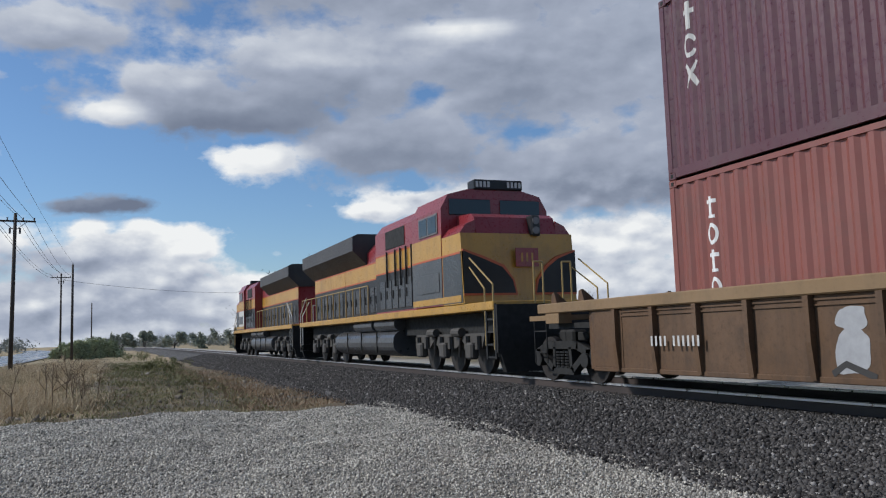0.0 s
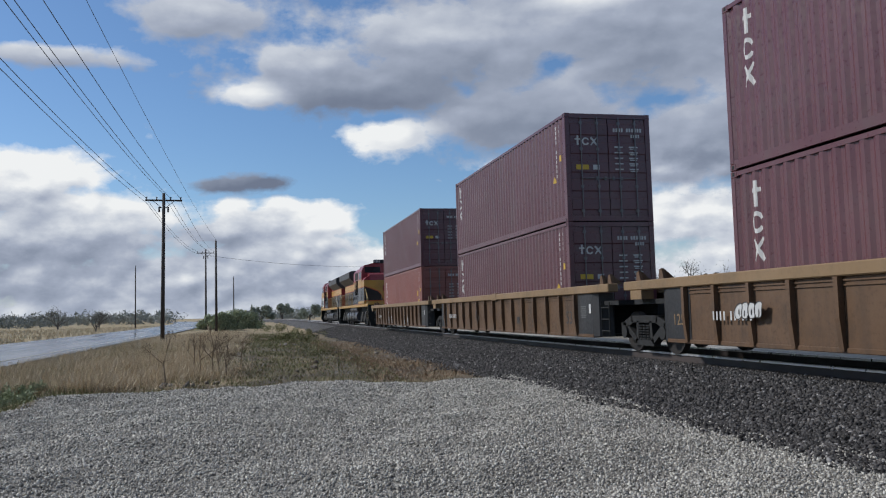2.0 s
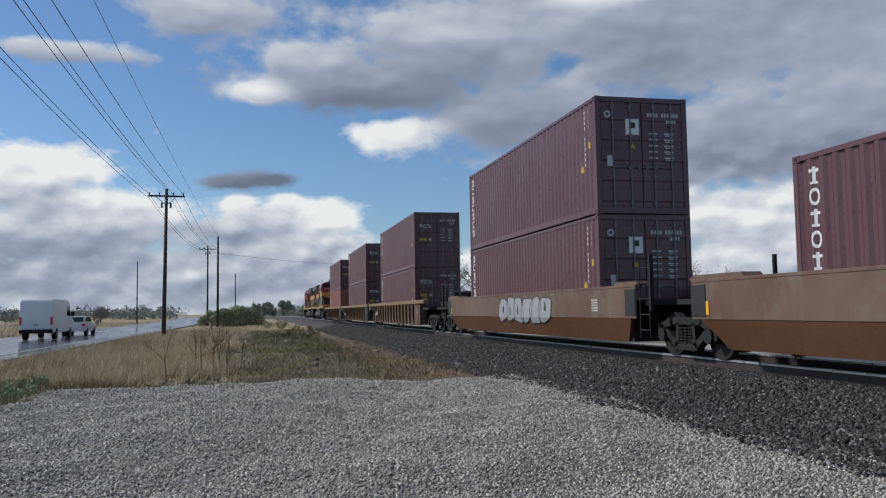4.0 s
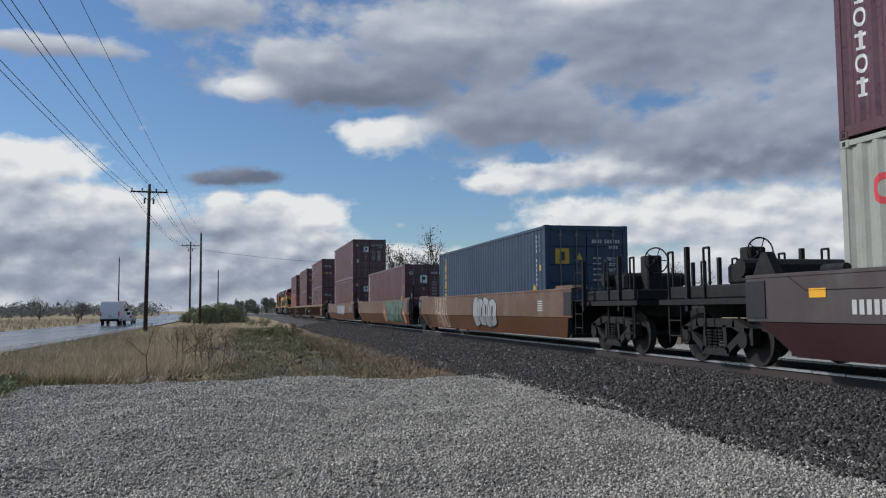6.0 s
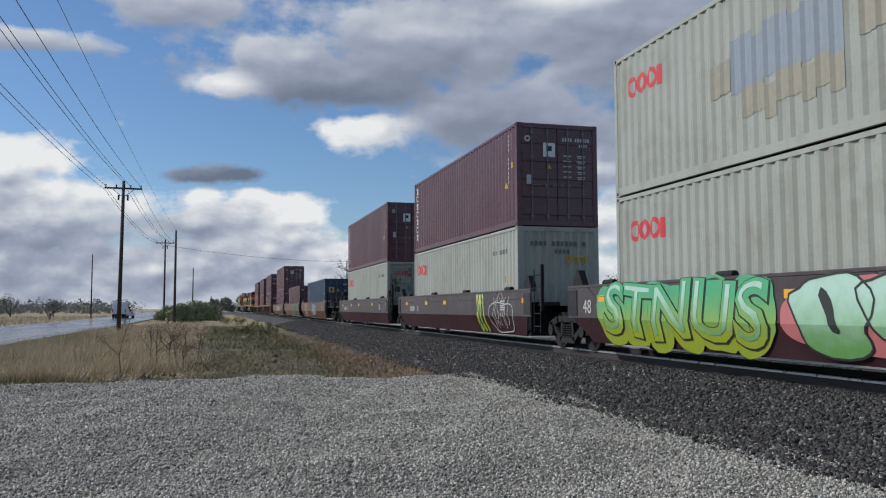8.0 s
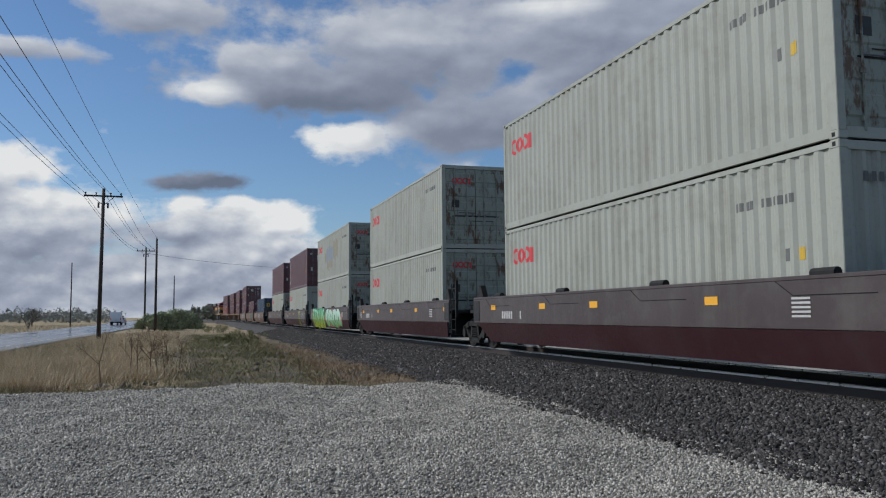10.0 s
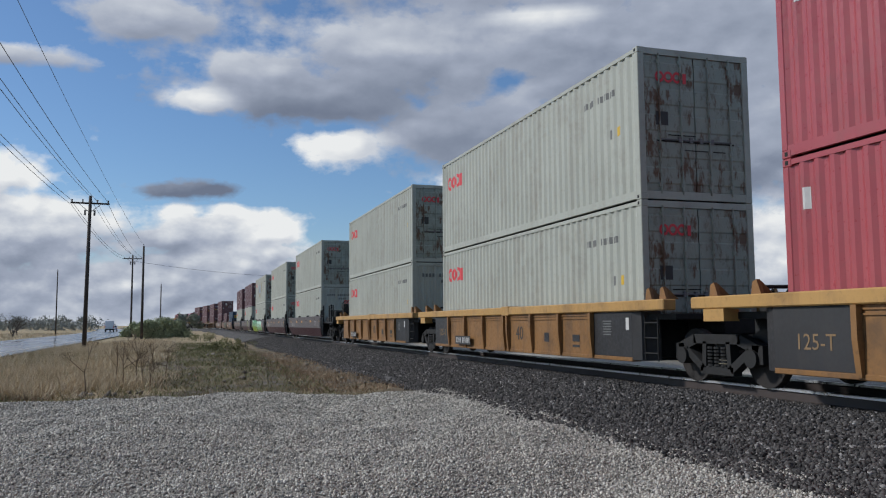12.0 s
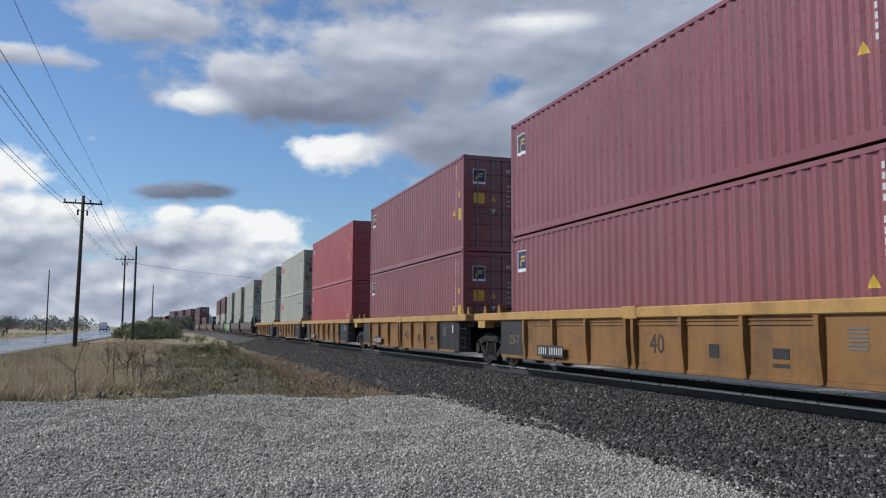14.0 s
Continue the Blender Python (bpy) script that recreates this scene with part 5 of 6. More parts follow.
M_LOCO_RAIL = plain("yellow_handrail_paint", (0.34, 0.24, 0.09), 0.5, 0.0, 0.2)
M_LOCO_STRIPE = plain("orange_red_stripe", (0.42, 0.09, 0.03), 0.5, 0.0, 0.3)
M_LOCO_GREY = painted("locomotive_grey", (0.055, 0.058, 0.062), 0.4, dirt=(0.10, 0.09, 0.08), amount=0.35)
M_TANK = plain("grey_fuel_tank", (0.075, 0.076, 0.08), 0.35, 0.2, 0.25)


def locomotive(label, cab_panel=None):
    root = empty("locomotive", label, "locomotive", "locomotives of the train")
    bm = bmesh.new()
    box(bm, -1.52, 1.52, -10.3, 10.3, 1.48, 1.68, bevel=0.02)
    part("underframe", bm, M_LOCO_YEL, root, "yellow side sill")
    for y in (-10.35, 10.35):
        bm = bmesh.new()
        box(bm, -1.48, 1.48, y - 0.06, y + 0.06, 0.55, 1.60)
        prism(bm, [(-1.3, 0.12), (1.3, 0.12), (1.45, 0.62), (-1.45, 0.62)], "y", y - 0.08, y + 0.10)
        part("pilot", bm, M_BLACK, root)
        coupler(root, y, 1 if y > 0 else -1)
    # added black filler, keeps the space between frame and trucks dark
    bm = bmesh.new()
    box(bm, -1.05, 1.05, -9.6, 9.6, 0.98, 1.475)
    part("centre_sill", bm, M_BLACK, root, "black box filling the gap above the trucks")
    # nose
    bm = bmesh.new()
    prism(bm, [(-8.75, 1.69), (-8.62, 3.40), (-7.4, 3.40), (-7.4, 1.69)], "x", -1.53, 1.53)
    nose = part("nose", bm, M_LOCO_YEL, root, "yellow nose with dark wings")
    bm = bmesh.new()
    prism(bm, [(-8.60, 3.405), (-8.48, 3.82), (-8.30, 3.92), (-7.4, 3.98), (-7.4, 3.405)], "x", -1.10, 1.10)
    for sx in (-1, 1):
        prism(bm, [(sx * 1.102, 3.405), (sx * 1.52, 3.405), (sx * 1.36, 3.62), (sx * 1.102, 3.74)], "y", -8.56, -7.42)
    part("nose_cap", bm, M_LOCO_RED, root, "red nose cap")
    for sx in (-1, 1):
        bm = bmesh.new()
        def wing(g, top):      # one painted wing; g widens it into its orange border
            return [(sx * 1.527, 1.93 - g), (0.12 + sx * (0.28 - g), 1.93 - g), (0.12 + sx * (0.36 - g), 2.25), (0.12 + sx * (0.62 - g), 2.56 + g), (sx * (1.05 - g), 2.78 + g), (sx * 1.527, top + g)]
        prism(bm, wing(0.05, 2.95), "y", -8.762, -8.64)
        part("pinstripe", bm, M_LOCO_STRIPE, nose, "orange-red border")
        bm = bmesh.new()
        prism(bm, wing(0.0, 2.95), "y", -8.768, -8.64)
        part("nose_wing", bm, M_LOCO_DARK, nose, "black painted wing")
        bm = bmesh.new()
        xx = sorted((sx * 1.532, sx * 1.540))
        prism(bm, [(-8.70, 1.72), (-7.45, 1.72), (-7.45, 2.88), (-8.62, 2.95)], "x", *xx)
        part("nose_wing", bm, M_LOCO_DOOR, nose, "grimy black side panel")
    plate("nose_emblem", 0.62, 0.46, M_LOCO_RED, nose, on_rear(0.16, -8.775, 2.80), "red framed emblem", 0.02)
    marks("emblem_mark", [(-0.14, 0, 0.05, 0.22), (0.0, 0, 0.05, 0.22), (0.14, 0, 0.05, 0.22)], M_LOCO_YEL, nose, on_rear(0.16, -8.797, 2.80))
    bm = bmesh.new()
    box(bm, 0.34, 0.60, -8.74, -8.3, 3.34, 3.86, bevel=0.04)
    lamp = part("headlight", bm, M_LOCO_DARK, nose)
    for z in (3.48, 3.72):
        bm = bmesh.new()
        rod(bm, (0.47, -8.73, z), (0.47, -8.755, z), 0.095, 14)
        part("lens", bm, M_BAR, lamp, "dull glass lens")
    # cab
    bm = bmesh.new()
    prism(bm, [(-1.53, 1.70), (1.53, 1.70), (1.53, 4.18), (1.32, 4.56), (0.72, 4.72), (-0.72, 4.72), (-1.32, 4.56), (-1.53, 4.18)], "y", -7.39, -5.15)
    cab = part("cab", bm, M_LOCO_RED, root, "red cab")
    for sx in (-1, 1):
        x = sx * 1.533
        xx = sorted((x, x + sx * 0.01))
        bm = bmesh.new()
        box(bm, *xx, -7.37, -5.16, 2.94, 3.50)
        part("band", bm, M_LOCO_YEL, cab, "yellow band")
        bm = bmesh.new()
        box(bm, *xx, -7.37, -5.16, 1.73, 2.93)
        part("band", bm, cab_panel or M_LOCO_GREY, cab, "pale lower panel" if cab_panel else "grey lower panel")
        for z, g in ((2.90, 0.05), (1.74, 0.16)):
            bm = bmesh.new()
            box(bm, *sorted((x + sx * 0.011, x + sx * 0.014)), -8.6, -5.16, z, z + g)
            part("pinstripe", bm, M_LOCO_STRIPE if z > 2 else M_LOCO_YEL, cab)
        bm = bmesh.new()
        box(bm, *sorted((x + sx * 0.011, x + sx * 0.025)), -7.2, -5.6, 2.05, 2.55, bevel=0.01)
        part("access_hatch", bm, M_LOCO_GREY, cab)
        bm = bmesh.new()
        box(bm, *sorted((x, x + sx * 0.02)), -7.15, -5.75, 3.56, 4.10, bevel=0.008)
        win = part("side_window", bm, M_BAR, cab, "pale window frame")
        for y0, y1 in ((-7.08, -6.49), (-6.41, -5.82)):
            bm = bmesh.new()
            box(bm, *sorted((x + sx * 0.021, x + sx * 0.028)), y0, y1, 3.61, 4.05)
            part("pane", bm, M_GLASS_DARK, win)
        bm = bmesh.new()
        box(bm, *sorted((sx * 0.14, sx * 1.30)), -7.43, -7.39, 4.02, 4.44, bevel=0.015)
        part("windshield", bm, M_GLASS_DARK, cab, "dark windshield pane")
    bm = bmesh.new()
    box(bm, -0.60, 0.80, -7.46, -7.0, 4.70, 4.97, bevel=0.03)
    board = part("number_board", bm, M_LOCO_DARK, cab, "dark number board")
    for x in (-0.45, 0.45):
        marks("number_mark", [(k * 0.11, 0, 0.07, 0.15) for k in range(4)], M_OFFWHITE, board, on_rear(x - 0.07, -7.462, 4.84))
    # hood behind the cab
    for name, y0, y1, w, top, mat in (("electrical_cabinet", -5.14, -1.3, 1.42, 4.50, M_LOCO_RED), ("engine_hood", -1.29, 4.2, 0.98, 4.20, M_LOCO_RED), ("radiator_hood", 4.21, 9.4, 0.98, 4.10, M_LOCO_RED)):
        bm = bmesh.new()
        prism(bm, [(-w, 1.63), (w, 1.63), (w, top - 0.3), (w - 0.25, top), (-w + 0.25, top), (-w, top - 0.3)], "y", y0, y1)
        hood = part(name, bm, mat, root, "red hood with yellow and grey bands")
        for sx in (-1, 1):
            xx = sorted((sx * w, sx * (w + 0.008)))
            bm = bmesh.new()
            box(bm, *xx, y0 + 0.02, y1 - 0.02, 2.94, 3.48)
            part("band", bm, M_LOCO_YEL, hood, "yellow band")
            bm = bmesh.new()
            box(bm, *xx, y0 + 0.02, y1 - 0.02, 1.73, 2.93)
            part("band", bm, M_LOCO_DARK, hood, "grimy black lower band")
            for z in (2.90, 3.46):
                bm = bmesh.new()
                box(bm, *sorted((sx * (w + 0.009), sx * (w + 0.012))), y0 + 0.02, y1 - 0.02, z, z + 0.05)
                part("pinstripe", bm, M_LOCO_STRIPE, hood, "orange-red stripe")
            y = y0 + 0.35
            while y < y1 - 0.6:
                bm = bmesh.new()
                box(bm, *sorted((sx * (w + 0.009), sx * (w + 0.03))), y, y + 0.52, 1.80, 2.66, bevel=0.008)
                dr = part("hood_door", bm, M_LOCO_DOOR, hood)
                bm = bmesh.new()
                box(bm, *sorted((sx * (w + 0.031), sx * (w + 0.05))), y + 0.40, y + 0.44, 2.1, 2.35)
                part("latch", bm, M_BLACK, dr)
                y += 0.62
    for sx in (-1, 1):
        bm = bmesh.new()
        box(bm, *sorted((sx * 1.421, sx * 1.44)), -4.2, -2.4, 3.62, 4.18, bevel=0.01)
        part("intake_grille", bm, M_BLACK, root, "dark air intake grille")
        for y in (-4.9, -4.4, -3.9, -3.4, -2.6):
            bm = bmesh.new()
            rod(bm, (sx * 1.47, y, 2.45), (sx * 1.47, y, 3.55), 0.03, 6)
            part("grab_iron", bm, M_BLACK, root)
    bm = bmesh.new()
    prism(bm, [(-0.985, 3.50), (0.985, 3.50), (1.50, 4.0), (1.50, 4.50), (1.30, 4.60), (-1.30, 4.60), (-1.50, 4.50), (-1.50, 4.0)], "y", 1.2, 9.6)
    part("radiator_wing", bm, M_LOCO_WING, root, "dark flared radiator housing")
    for y in (-0.5, 0.6):
        bm = bmesh.new()
        rod(bm, (0, y, 4.15), (0, y, 4.50), 0.32, 14)
        part("exhaust_stack", bm, M_BLACK, root)
    # handrails along the walkway and at the ends
    for sx in (-1, 1):
        bm = bmesh.new()
        for y in np.arange(-0.4, 10.2, 0.95):
            rod(bm, (sx * 1.44, y, 1.62), (sx * 1.44, y, 2.66), 0.024, 6)
        rod(bm, (sx * 1.44, -0.4, 2.66), (sx * 1.44, 10.1, 2.66), 0.020, 6)
        part("handrail", bm, M_LOCO_RAIL, root, "yellow handrail")
        for ye, s in ((-10.3, -1), (10.3, 1)):
            bm = bmesh.new()
            for k in range(4):
                box(bm, *sorted((sx * 1.05, sx * 1.48)), *sorted((ye, ye - s * 0.42)), 0.42 + 0.28 * k, 0.46 + 0.28 * k)
            for y in (ye, ye - s * 0.46):
                box(bm, *sorted((sx * 1.455, sx * 1.49)), y - 0.03, y + 0.03, 0.40, 1.62)
            part("step", bm, M_LOCO_DARK, root)
            rail_mat = M_LOCO_RAIL if s < 0 else M_OFFWHITE
            for pts in ([(1.48, 0.05, 0.6), (1.48, 0.05, 2.05), (1.48, 1.3, 2.75)], [(1.48, 0.5, 0.7), (1.48, 0.5, 1.98), (1.40, 1.5, 2.55)], [(0.25, 0.0, 1.0), (0.25, 0.0, 2.55), (0.48, 0.0, 2.55), (0.48, 0.0, 1.0)]):
                bm = bmesh.new()
                for p, q in zip(pts, pts[1:]):
                    rod(bm, (sx * p[0], ye - s * p[1], p[2]), (sx * q[0], ye - s * q[1], q[2]), 0.02, 6)
                part("grab_iron", bm, rail_mat, root)
    # running gear
    bm = bmesh.new()
    prism(bm, [(1.42 * math.copysign(abs(math.cos(a)) ** 0.55, math.cos(a)), 0.78 + 0.46 * math.copysign(abs(math.sin(a)) ** 0.7, math.sin(a))) for a in (2 * math.pi * k / 32 for k in range(32))], "y", -2.9, 4.2)
    part("fuel_tank", bm, M_TANK, root, "grey fuel tank")
    for y in (-1.2, 0.6, 2.4):
        for sx in (-1, 1):
            bm = bmesh.new()
            box(bm, *sorted((sx * 1.40, sx * 1.435)), y - 0.03, y + 0.03, 0.45, 1.12)
            part("tank_strap", bm, M_TRUCK, root)
    for sx in (-1, 1):
        bm = bmesh.new()
        for y0, y1 in ((-3.0, -0.9), (-0.6, 1.6)):
            rod(bm, (sx * 1.22, y0, 1.34), (sx * 1.22, y1, 1.34), 0.20, 14)
        part("air_reservoir", bm, M_TANK, root, "grey air reservoir")
    for yt in (-6.6, 6.6):
        bm = bmesh.new()
        box(bm, -0.9, 0.9, yt - 2.0, yt + 2.0, 0.75, 1.15, bevel=0.04)
        tr = part("truck", bm, M_TRUCK, root)
        for k in (-1.75, 0, 1.75):
            bm = bmesh.new()
            for sx in (-1, 1):
                rod(bm, (sx * 0.70, yt + k, 0.53), (sx * 0.84, yt + k, 0.53), 0.53, 22)
            rod(bm, (-0.7, yt + k, 0.53), (0.7, yt + k, 0.53), 0.1, 10)
            part("wheelset", bm, M_WHEEL, tr)
            for sx in (-1, 1):
                bm = bmesh.new()
                box(bm, *sorted((sx * 1.10, sx * 1.32)), yt + k - 0.20, yt + k + 0.20, 0.36, 0.76, bevel=0.05)
                rod(bm, (sx * 1.18, yt + k - 0.34, 0.60), (sx * 1.18, yt + k - 0.34, 0.92), 0.09, 8)
                rod(bm, (sx * 1.18, yt + k + 0.34, 0.60), (sx * 1.18, yt + k + 0.34, 0.92), 0.09, 8)
                part("axle_box", bm, M_LOCO_TRUCK, tr)
        for sx in (-1, 1):
            bm = bmesh.new()
            prism(bm, [(yt - 2.4, 0.98), (yt - 2.2, 0.62), (yt - 1.3, 0.62), (yt - 1.0, 0.80), (yt - 0.6, 0.62), (yt + 0.6, 0.62), (yt + 1.0, 0.80), (yt + 1.3, 0.62), (yt + 2.2, 0.62), (yt + 2.4, 0.98)],
                  "x", *sorted((sx * 0.98, sx * 1.14)))
            part("side_frame", bm, M_LOCO_TRUCK, tr, "dusty cast side frame")
            for y in (yt - 0.88, yt + 0.88):
                bm = bmesh.new()
                rod(bm, (sx * 1.20, y - 0.26, 1.02), (sx * 1.20, y + 0.26, 1.02), 0.11, 10)
                part("brake_cylinder", bm, M_LOCO_TRUCK, tr)
                bm = bmesh.new()
                rod(bm, (sx * 1.18, y - 0.1, 0.9), (sx * 1.10, y + 0.15, 0.42), 0.04, 6)
                part("brake_lever", bm, M_LOCO_TRUCK, tr)
    return root


# ---- the train: offset of each middle along the track at the clip's start ----
TRAIN = []      # (thing, offset along the track, height above the rails)

loco_rear = locomotive("red, yellow and black diesel locomotive running nose backward")
TRAIN.append((loco_rear, 26.75, 0.0))
# the lead cab's lower panel is off-white to stand in for its reflection
loco_lead = locomotive("red, yellow and black diesel locomotive leading the train", M_OFFWHITE)
LEAD = pose(0, 0, 0, 0, 0, 180)
TRAIN.append((loco_lead, 49.2, 0.0))

STACK_Z = 0.335
TAN_LABEL = "grimy tan ribbed well car carrying stacked containers"
OCHRE_LABEL = "sun-bleached ochre flush-sided well car with sprayed paint"
BROWN_LABEL = "dusty oxide-brown flush-sided well car with amber reflectors"
YELLOW_LABEL = "yellow ribbed forty-foot well car with a dark end panel"

cars = []
for i, y in enumerate((4.37, -15.40, -35.18)):
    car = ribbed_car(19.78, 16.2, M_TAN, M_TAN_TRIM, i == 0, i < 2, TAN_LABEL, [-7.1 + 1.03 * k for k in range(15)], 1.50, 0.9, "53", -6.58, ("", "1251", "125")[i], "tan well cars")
    TRAIN.append((car, y, 0.0))
    cars.append(car)
    for k, kind in enumerate((("triton", "tex"), ("tex", "tex"), ("tex", "tex"))[i]):
        TRAIN.append((container(kind), y, STACK_Z + k * (CH + 0.005)))
for i, y in enumerate((-58.9, -78.48, -98.1)):
    car = smooth_car(19.6, 16.0, M_OCHRE, M_OCHRE_LOW, i == 0, i < 2, OCHRE_LABEL, ("", "", "53")[i], "ochre well cars", guides=False)
    TRAIN.append((car, y, 0.0))
    cars.append(car)
    for k, kind in enumerate((("cai", "cai"), ("cai",), ("blue",))[i]):
        TRAIN.append((container(kind), y, STACK_Z + k * (CH + 0.005)))
for i, y in enumerate((-121.63, -139.5, -157.5, -175.6, -193.76)):
    car = smooth_car(18.03, 14.4, M_BROWN_CAR, M_OXIDE, i == 0, i < 4, BROWN_LABEL, ("", "", "48", "48", "")[i], "brown well cars")
    TRAIN.append((car, y, 0.0))
    cars.append(car)
    for k, kind in enumerate((("white", "cai"), ("white_blank", "cai"), ("white", "white_patched"), ("white", "white"), ("white_blank", "white"))[i]):
        TRAIN.append((container(kind, i == 1), y, STACK_Z + k * (CH + 0.005)))
for i, y in enumerate((-214.9, -230.85, -246.8, -262.9, -278.75)):
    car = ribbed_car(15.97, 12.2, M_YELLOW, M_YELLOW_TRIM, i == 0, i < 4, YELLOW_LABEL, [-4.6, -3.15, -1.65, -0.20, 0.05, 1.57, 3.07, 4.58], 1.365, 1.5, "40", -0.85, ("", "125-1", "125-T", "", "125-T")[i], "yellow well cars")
    TRAIN.append((car, y, 0.0))
    cars.append(car)
    for k, kind in enumerate((("white_blank", "white"), ("white", "white"), ("red", "red"), ("rose", "rose"), ("rose", "rose"))[i]):
        TRAIN.append((container(kind), y, STACK_Z + k * (CH + 0.005)))

def bold_words(root, body, size, stretch, material, m, fat, z):
    """Thick sprayed letters, laid over the fold of the wall."""
    cu = bpy.data.curves.new("spray_paint", "FONT")
    cu.body, cu.size, cu.align_x, cu.align_y, cu.offset, cu.shear, cu.resolution_u = body, size, "CENTER", "CENTER", fat, 0.15, 3
    tmp = bpy.data.objects.new("spray_paint", cu)
    scene.collection.objects.link(tmp)
    me = bpy.data.meshes.new_from_object(tmp.evaluated_get(bpy.context.evaluated_depsgraph_get()))
    bpy.data.objects.remove(tmp)
    bpy.data.curves.remove(cu)
    bm = bmesh.new()
    bm.from_mesh(me)
    bpy.data.meshes.remove(me)
    for v in bm.verts:
        v.co = Vector((v.co.x * stretch, v.co.y + 0.05 * math.sin(v.co.x * 3.1), z))
    bmesh.ops.triangulate(bm, faces=bm.faces[:])
    drape(bm, m)
    part("spray_paint", bm, material, root).matrix_basis = m


# sprayed paint, car by car
SX = -1.50 - 0.006
for k, y in enumerate((2.65, 1.55, -2.6, -3.65)):
    m = on_near(-1.476, y, 0.80)
    fill(cars[0], blob_outline(0, -0.16, 0.25, 0.25, 70 + k, 0.3), M_SPRAY_SILVER, m, 0.001)
    fill(cars[0], blob_outline(0.02, 0.22, 0.2, 0.14, 90 + k, 0.3), M_SPRAY_SILVER, m, 0.002)
    spray(cars[0], [[(-0.3, -0.42), (-0.1, -0.3), (0.3, -0.44)]], 0.08, M_MARK_DARK, m, 0.0035)
spray(cars[1], [[(0, 0), (0.25, 0.3), (0.3, -0.2), (0.55, 0.1)]], 0.05, M_MARK_DARK, on_near(-1.60, 2.2, 0.7))
letterish(cars[2], M_OFFWHITE, M_MARK_DARK, on_near(-1.60, 5.2, 0.85), 4, 0.20, 0.26, 17, 0.1, 0.9, 0.015)
letterish(cars[3], M_SPRAY_SILVER, M_SPRAY_DARK, on_near(SX, -1.0, 0.95), 6, 0.95, 0.80, 19, 0.1)
fill(cars[4], blob_outline(0, 0, 2.25, 0.50, 23, 0.07, 60), M_SPRAY_DEEP, on_near(SX, -4.5, 0.85), 0.001)
bold_words(cars[4], "ZBOT", 1.22, 1.42, M_SPRAY_SAGE, on_near(SX, -4.5, 0.84), 0.085, 0.006)
bold_words(cars[4], "ZBOT", 1.22, 1.42, M_SPRAY_TEAL, on_near(SX, -4.5, 0.84), 0.062, 0.012)
letterish(cars[4], M_SPRAY_CORAL, M_SPRAY_CORAL, on_near(SX, -1.75, 0.62), 1, 0.85, 0.62, 29)
letterish(cars[4], M_SPRAY_CORAL, M_SPRAY_CORAL, on_near(SX, -7.2, 0.62), 1, 0.7, 0.62, 31)
def tall_letters(hgt, w):
    """P A I K O in tall narrow sprayed lines."""
    arc = [(0.5 + 0.5 * math.cos(radians(a)), 0.84 + 0.16 * math.sin(radians(a))) for a in range(180, -1, -20)]
    glyphs = [[[(0.0, 0.0), (0.0, 0.84)] + arc + [(0.95, 0.62), (0.6, 0.52), (0.25, 0.50)]],
              [[(0.0, 0.0), (0.0, 0.84)] + arc + [(1.0, 0.0)], [(0.05, 0.45), (0.95, 0.48)]],
              [[(0.35, 0.0), (0.35, 0.95), (0.5, 1.0), (0.65, 0.95), (0.65, 0.0)]],
              [[(0.0, 0.98), (0.05, 0.0)], [(0.95, 0.98), (0.45, 0.55), (0.10, 0.50)], [(0.45, 0.55), (1.1, 0.0)]],
              [[(0.0, 0.0), (0.0, 0.84)] + arc + [(1.15, 0.03), (0.0, 0.0)]]]
    out = []
    for k, g in enumerate(glyphs):
        for line in g:
            out.append([((k + 0.82 * x) * w + 0.10 * (1 - y), (y - 0.5) * hgt) for x, y in line])
    return out


spray(cars[5], tall_letters(1.16, 0.36), 0.05, M_SPRAY_CREAM, on_near(SX, 5.62, 0.86))
letterish(cars[5], M_SPRAY_SILVER, M_SPRAY_DARK, on_near(SX, -1.2, 0.86), 4, 0.85, 1.0, 37, 0.05, 0.7, 0.03)
def scribble(n, w, hgt, seed):
    """Loose looping lines of a quick sprayed name."""
    rnd = random.Random(seed)
    out = []
    for k in range(n):
        x = (k - (n - 1) / 2) * w
        out.append([(x + rnd.uniform(-0.5, 0.5) * w, hgt * (0.5 - j / 5 + rnd.uniform(-0.08, 0.08))) for j in range(6)])
    return out


M_SPRAY_LIME = gradient_paint("lime_spray", (0.30, 0.36, 0.03), (0.52, 0.60, 0.22), -0.4, 0.5)
for k, w in enumerate((0.20, 0.17, 0.14)):
    spray(cars[7], [[(-0.38 + 0.26 * k, 0.52), (-0.30 + 0.27 * k, 0.1), (-0.34 + 0.3 * k, -0.30), (-0.16 + 0.3 * k, -0.58)]], w, M_SPRAY_LIME, on_near(SX, -3.7, 0.86), 0.003 + 0.001 * k)
spray(cars[7], scribble(3, 0.24, 0.8, 9), 0.035, M_SPRAY_DARK, on_near(SX, -3.7, 0.86), 0.009)
ring = blob_outline(0, -0.12, 0.92, 0.44, 71, 0.20, 36)
spray(cars[7], scribble(7, 0.20, 0.78, 5) + [ring + ring[:1], [(-0.35, 0.32), (0.0, 0.62), (0.28, 0.34)]], 0.032, M_OFFWHITE, on_near(SX, -5.45, 0.84))
letterish(cars[8], M_SPRAY_GREEN, M_SPRAY_GREEN, on_near(SX, 3.6, 0.84), 6, 1.15, 1.20, 43, 0.12, 0.78, 0.05)
bold_words(cars[8], "STNUS", 1.32, 1.30, M_SPRAY_DARK, on_near(SX, 3.6, 0.85), 0.085, 0.013)
bold_words(cars[8], "STNUS", 1.32, 1.30, M_SPRAY_GREEN, on_near(SX, 3.6, 0.86), 0.062, 0.019)
